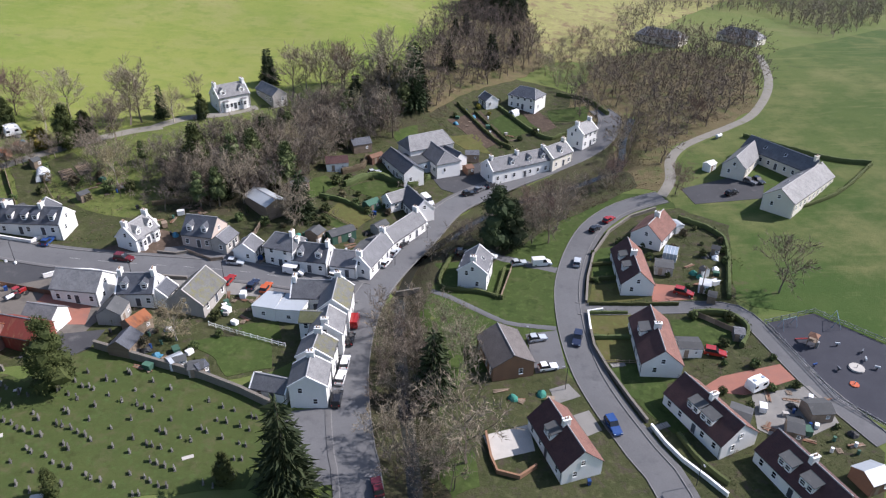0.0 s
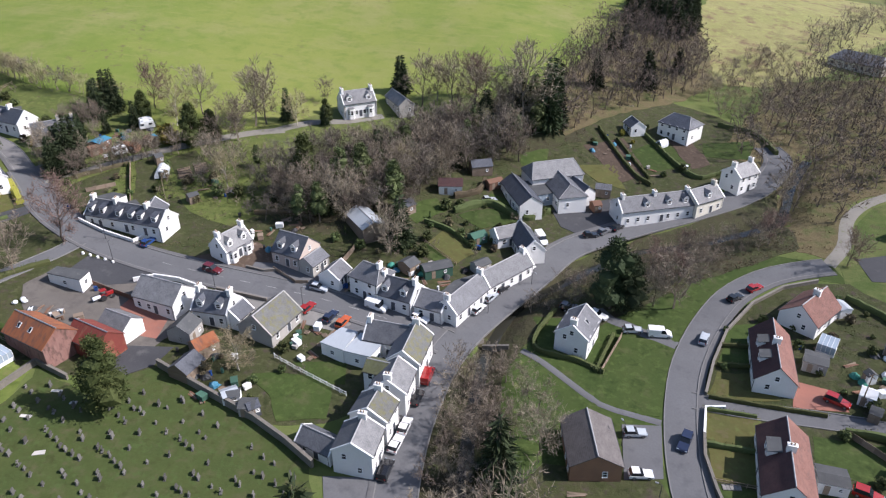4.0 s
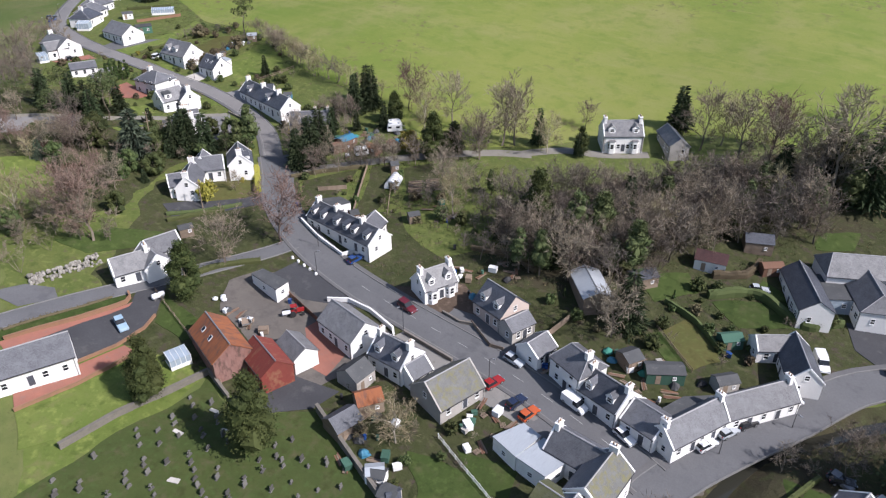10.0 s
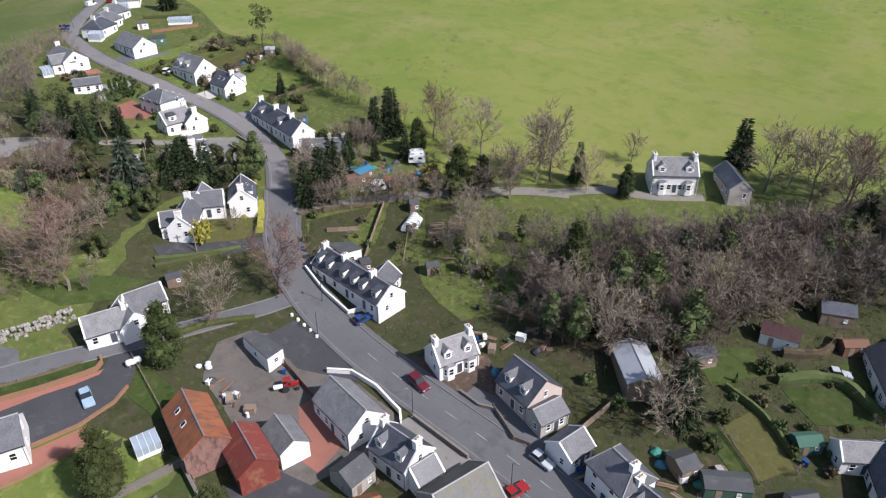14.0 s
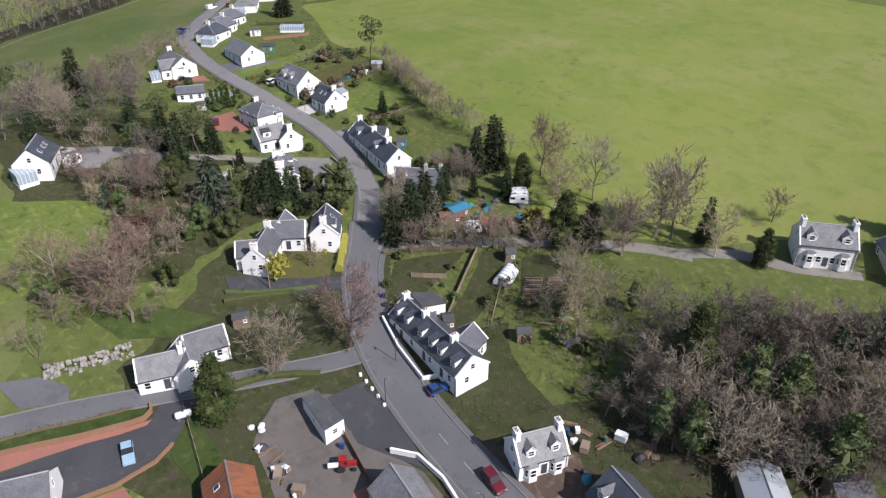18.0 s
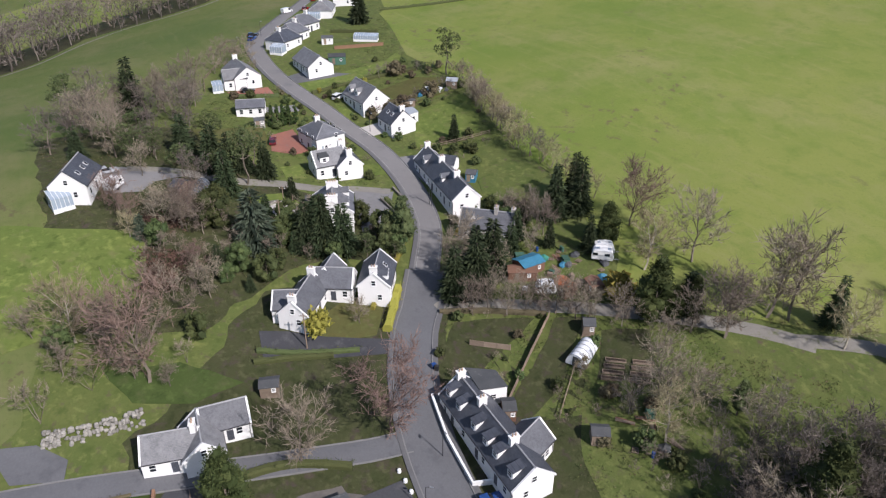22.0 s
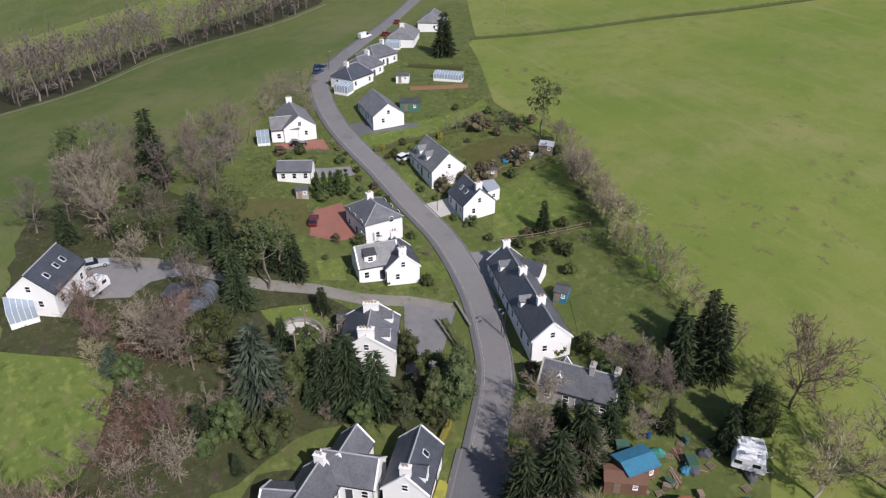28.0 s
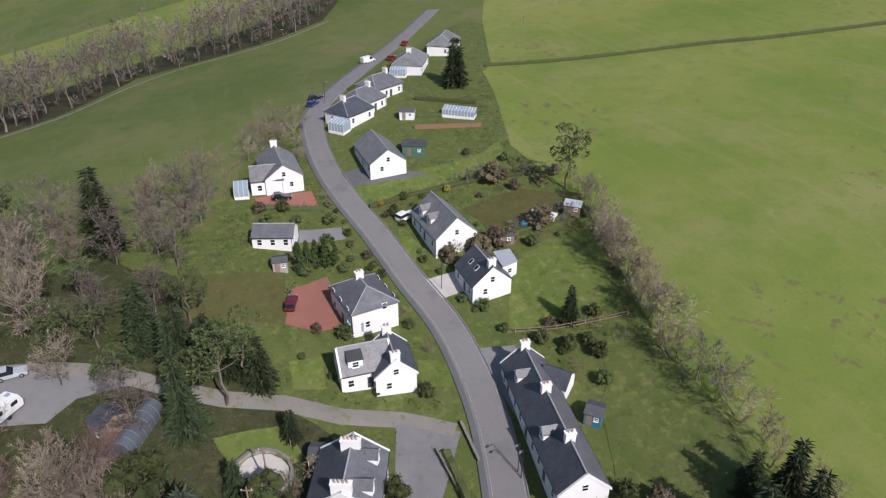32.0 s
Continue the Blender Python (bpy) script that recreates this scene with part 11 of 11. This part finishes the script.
clutter([(-66.3, 108.4), (-57.6, 115.6), (-49.1, 111.7), (-49.4, 102.9), (-57.8, 101.8)], 16, 81, "a cluttered back garden")
clutter([(-52.2, 123.2), (-45.5, 129.7), (-37.1, 124.9), (-43.2, 115.8)], 10, 82, "a back garden")
clutter([(-35.0, 149.9), (-28.6, 158.4), (-19.8, 148.9), (-26.0, 139.3)], 16, 83, "a walled back yard")
clutter([(-43.4, 140.1), (-41.7, 146.1), (-33.2, 143.7), (-34.9, 138.1)], 8, 84, "a cottage back garden")
clutter([(-69.0, 158.1), (-66.3, 164.7), (-59.2, 160.3), (-60.7, 155.1)], 10, 85, "a yard beside a house")
clutter([(-135.1, 178.4), (-128.9, 189.3), (-121.3, 182.7), (-126.4, 173.2)], 14, 86, "a cluttered grassy yard")


def gas_tank(x, y, rot):
    """A horizontal gas tank with domed ends on two cradles."""
    ob = tagged(new("gas_tank"), "white horizontal gas tank on the grass beside a car park", "gas tank")
    ob.matrix_world = pose(x, y, H(x, y) + 0.12, 0, 0, rot)
    bm = bmesh.new()
    bmesh.ops.create_uvsphere(bm, u_segments=14, v_segments=10, radius=0.6, matrix=Matrix.Rotation(math.pi / 2, 4, "Y"))
    for q in bm.verts:
        q.co.x = q.co.x * 0.6 + (1.0 if q.co.x > 0.01 else -1.0 if q.co.x < -0.01 else 0.0)
        q.co.z += 0.85
    part("tank", bm, M["poly"], ob)
    for dx in (-0.8, 0.8):
        child("cradle", box_mesh("cradle", -0.12, 0.12, -0.4, 0.4, -0.2, 0.42, M["concrete"]), ob, Matrix.Translation((dx, 0, 0)))
    part("cap", bmesh_box(-0.15, 0.15, -0.15, 0.15, 1.4, 1.58), M["iron"], ob, "dark metal valve cap")
    return ob


def bmesh_box(x0, x1, y0, y1, z0, z1):
    bm = bmesh.new()
    v, f = box(x0, x1, y0, y1, z0, z1)
    vs = [bm.verts.new(p) for p in v]
    for q in f:
        bm.faces.new([vs[i] for i in q])
    return bm


def bollard(x, y):
    ob = tagged(new("stone_bollard"), "white painted boulder at the edge of the tarmac", "bollard", "bollards beside the street")
    ob.matrix_world = pose(x, y, H(x, y) + 0.1, 0, 0, ROLL.uniform(0, 360))
    child("boulder", mesh_of("boulder", *join(tube((0, 0, -0.1), (0, 0, 0.4), 0.34, 0.30, 8), tube((0, 0, 0.4), (0, 0, 0.52), 0.30, 0.14, 8)), M["trim"]), ob)
    return ob


def farm_trailer(x, y, rot):
    """A flat two-wheeled trailer with low sides and a drawbar."""
    ob = tagged(new("farm_trailer"), "small grey two-wheeled trailer standing in a yard", "trailer")
    ob.matrix_world = pose(x, y, H(x, y) + 0.13, 0, 0, rot)
    child("bed", box_mesh("trailer_bed", -1.3, 1.3, -0.8, 0.8, 0.55, 0.65, M["wood"]), ob)
    for sy in (-0.8, 0.76):
        child("side_board", box_mesh("side_board", -1.3, 1.3, 0, 0.04, 0.65, 0.95, M["galv"]), ob, Matrix.Translation((0, sy, 0)))
    for sx in (-1.3, 1.26):
        child("end_board", box_mesh("end_board", 0, 0.04, -0.76, 0.76, 0.65, 0.95, M["galv"]), ob, Matrix.Translation((sx, 0, 0)))
    for sy in (-0.95, 0.95):
        child("wheel", mesh_of("wheel", *tube((0, sy - 0.1, 0.33), (0, sy + 0.1, 0.33), 0.33, 0.33, 12), M["dark"]), ob)
    child("drawbar", box_mesh("drawbar", 1.3, 2.4, -0.05, 0.05, 0.45, 0.55, M["iron"]), ob)
    return ob


def tractor(x, y, rot):
    """A small red tractor: bonnet, cab posts and roof, two large and two small wheels."""
    ob = tagged(new("tractor"), "small red tractor with a white tank parked by a fence", "tractor")
    ob.matrix_world = pose(x, y, H(x, y) + 0.13, 0, 0, rot)
    red = PAINT["red"]
    child("bonnet", mesh_of("bonnet", *prism([(0.2, -0.35), (1.7, -0.3), (1.8, 0.0), (1.7, 0.3), (0.2, 0.35)], 0.7, 1.35), red), ob)
    child("seat_deck", box_mesh("seat_deck", -0.9, 0.2, -0.5, 0.5, 0.65, 0.95, red), ob)
    child("roof", box_mesh("tractor_roof", -0.9, 0.4, -0.6, 0.6, 2.15, 2.25, red), ob)
    for px, py in ((-0.85, -0.5), (-0.85, 0.5), (0.3, -0.5), (0.3, 0.5)):
        child("post", box_mesh("cab_post", -0.03, 0.03, -0.03, 0.03, 0.9, 2.15, M["iron"]), ob, Matrix.Translation((px, py, 0)))
    for wx, r, w in ((-0.6, 0.62, 0.32), (1.35, 0.36, 0.2)):
        for sy in (-0.72, 0.72):
            child("wheel", mesh_of("wheel", *tube((wx, sy - w / 2, r), (wx, sy + w / 2, r), r, r, 14), M["dark"]), ob)
    child("tank", mesh_of("tank", *tube((-2.6, 0, 0.9), (-1.0, 0, 0.9), 0.42, 0.42, 12), M["poly"]), ob, None, "white plastic tank")
    return ob


def bag_heap(x, y, seed):
    """White bulk bags slumped against one another."""
    rnd = random.Random(seed)
    for k in range(4):
        bm = bmesh.new()
        bmesh.ops.create_icosphere(bm, subdivisions=2, radius=0.55)
        for q in bm.verts:
            q.co.z = max(-0.3, q.co.z * 0.8)
            q.co += Vector((rnd.gauss(0, 0.05), rnd.gauss(0, 0.05), rnd.gauss(0, 0.04)))
        me = bpy.data.meshes.new("bulk_bag")
        bm.to_mesh(me)
        bm.free()
        me.materials.append(M["poly"])
        px, py = x + rnd.uniform(-1.1, 1.1), y + rnd.uniform(-1.1, 1.1)
        ob = tagged(new("bulk_bag", me), "slumped white bulk bag in a works yard", "bag", "bulk bags in the works yard")
        ob.matrix_world = pose(px, py, H(px, py) + 0.4, 0, 0, rnd.uniform(0, 360))


gas_tank(-111.9, 104.8, 80)
for bx, by in ((-104.5, 133.0), (-102.6, 133.0), (-100.6, 132.9), (-98.6, 132.8), (-96.4, 132.6)):
    bollard(bx, by)
bag_heap(-103.3, 113.6, 3)
farm_trailer(-94.3, 112.4, 150)
tractor(-89.6, 121.0, 60)


def raised_bed(x, y, rot, L, W):
    """A timber-edged bed filled with dug soil."""
    ob = tagged(new("raised_bed"), "timber-edged raised bed of dark soil in a kitchen garden", "garden bed", "raised beds in the kitchen garden")
    ob.matrix_world = pose(x, y, H(x, y), 0, 0, rot)
    for sy in (-W / 2, W / 2):
        child("edge_board", box_mesh("edge_board", -L / 2, L / 2, -0.05, 0.05, -0.3, 0.34, M["wood"]), ob, Matrix.Translation((0, sy, 0)))
    for sx in (-L / 2, L / 2):
        child("end_board", box_mesh("bed_end", -0.05, 0.05, -W / 2, W / 2, -0.3, 0.335, M["wood"]), ob, Matrix.Translation((sx, 0, 0)))
    child("soil", box_mesh("bed_soil", -L / 2 + 0.05, L / 2 - 0.05, -W / 2 + 0.05, W / 2 - 0.05, -0.3, 0.26, M["soil"]), ob)
    return ob


for i in range(2):
    for j in range(4):
        raised_bed(-103.9 + i * 3.0 + j * 1.05 * 0.8, 174.2 + i * 3.4 - j * 1.05, 49, 3.4, 0.8)


def garden_steps(x, y, rot, n=7, w=1.2):
    """A flight of concrete steps up a bank."""
    ob = tagged(new("garden_steps"), "pale concrete steps up a garden bank", "steps")
    ob.matrix_world = pose(x, y, H(x, y), 0, 0, rot)
    for k in range(n):
        z = H(x + 0.6 * k * math.cos(math.radians(rot)), y + 0.6 * k * math.sin(math.radians(rot))) - H(x, y)
        child("tread", box_mesh("tread", 0, 0.55, -w / 2, w / 2, -0.4, 0.24, M["concrete"]), ob, Matrix.Translation((0.6 * k, 0, z)))
    return ob


garden_steps(37.9, 91.0, 20)
garden_steps(34.6, 108.2, 10, 5)
shed("garden_shed", "small white prefabricated shed", 82.4, 194.6, 40, 3.4, 2.6, 2.2, 2.8, "trim", "trim", "shed")
gas_tank(92.6, 216.4, 35)

house("lodge_porch", "pale gabled porch wing of the lodge with a slate roof", -148.8, 174.8, 135.2, 4.6, 3.2, 2.4, 4.6, roof="slate", wall="white")
car("suv", "red", -146.6, 175.5, 60)


def tarp_heap(x, y, rot):
    """A pile of timber under a yellow sheet that sags between its corners."""
    ob = tagged(new("covered_pile"), "pile of stores under a yellow sheet beside a cottage", "pile")
    ob.matrix_world = pose(x, y, H(x, y) + 0.05, 0, 0, rot)
    rnd = random.Random(4)
    n = 7
    v = [((i / (n - 1) - 0.5) * 3.4, (j / (n - 1) - 0.5) * 2.0, (0.05 if i in (0, n - 1) or j in (0, n - 1) else 1.1 + rnd.uniform(-0.18, 0.12))) for i in range(n) for j in range(n)]
    f = [(i * n + j, (i + 1) * n + j, (i + 1) * n + j + 1, i * n + j + 1) for i in range(n - 1) for j in range(n - 1)]
    child("sheet", mesh_of("sheet", v, f, M["yellow_sheet"]), ob, None, "creased yellow plastic sheet")
    for k in range(3):
        child("timber", box_mesh("timber", -1.5, 1.5, -0.1, 0.1, 0.0, 0.25, M["wood"]), ob, Matrix.Translation((0, -0.6 + 0.6 * k, 0)))
    return ob


tarp_heap(-150.1, 171.8, 130)
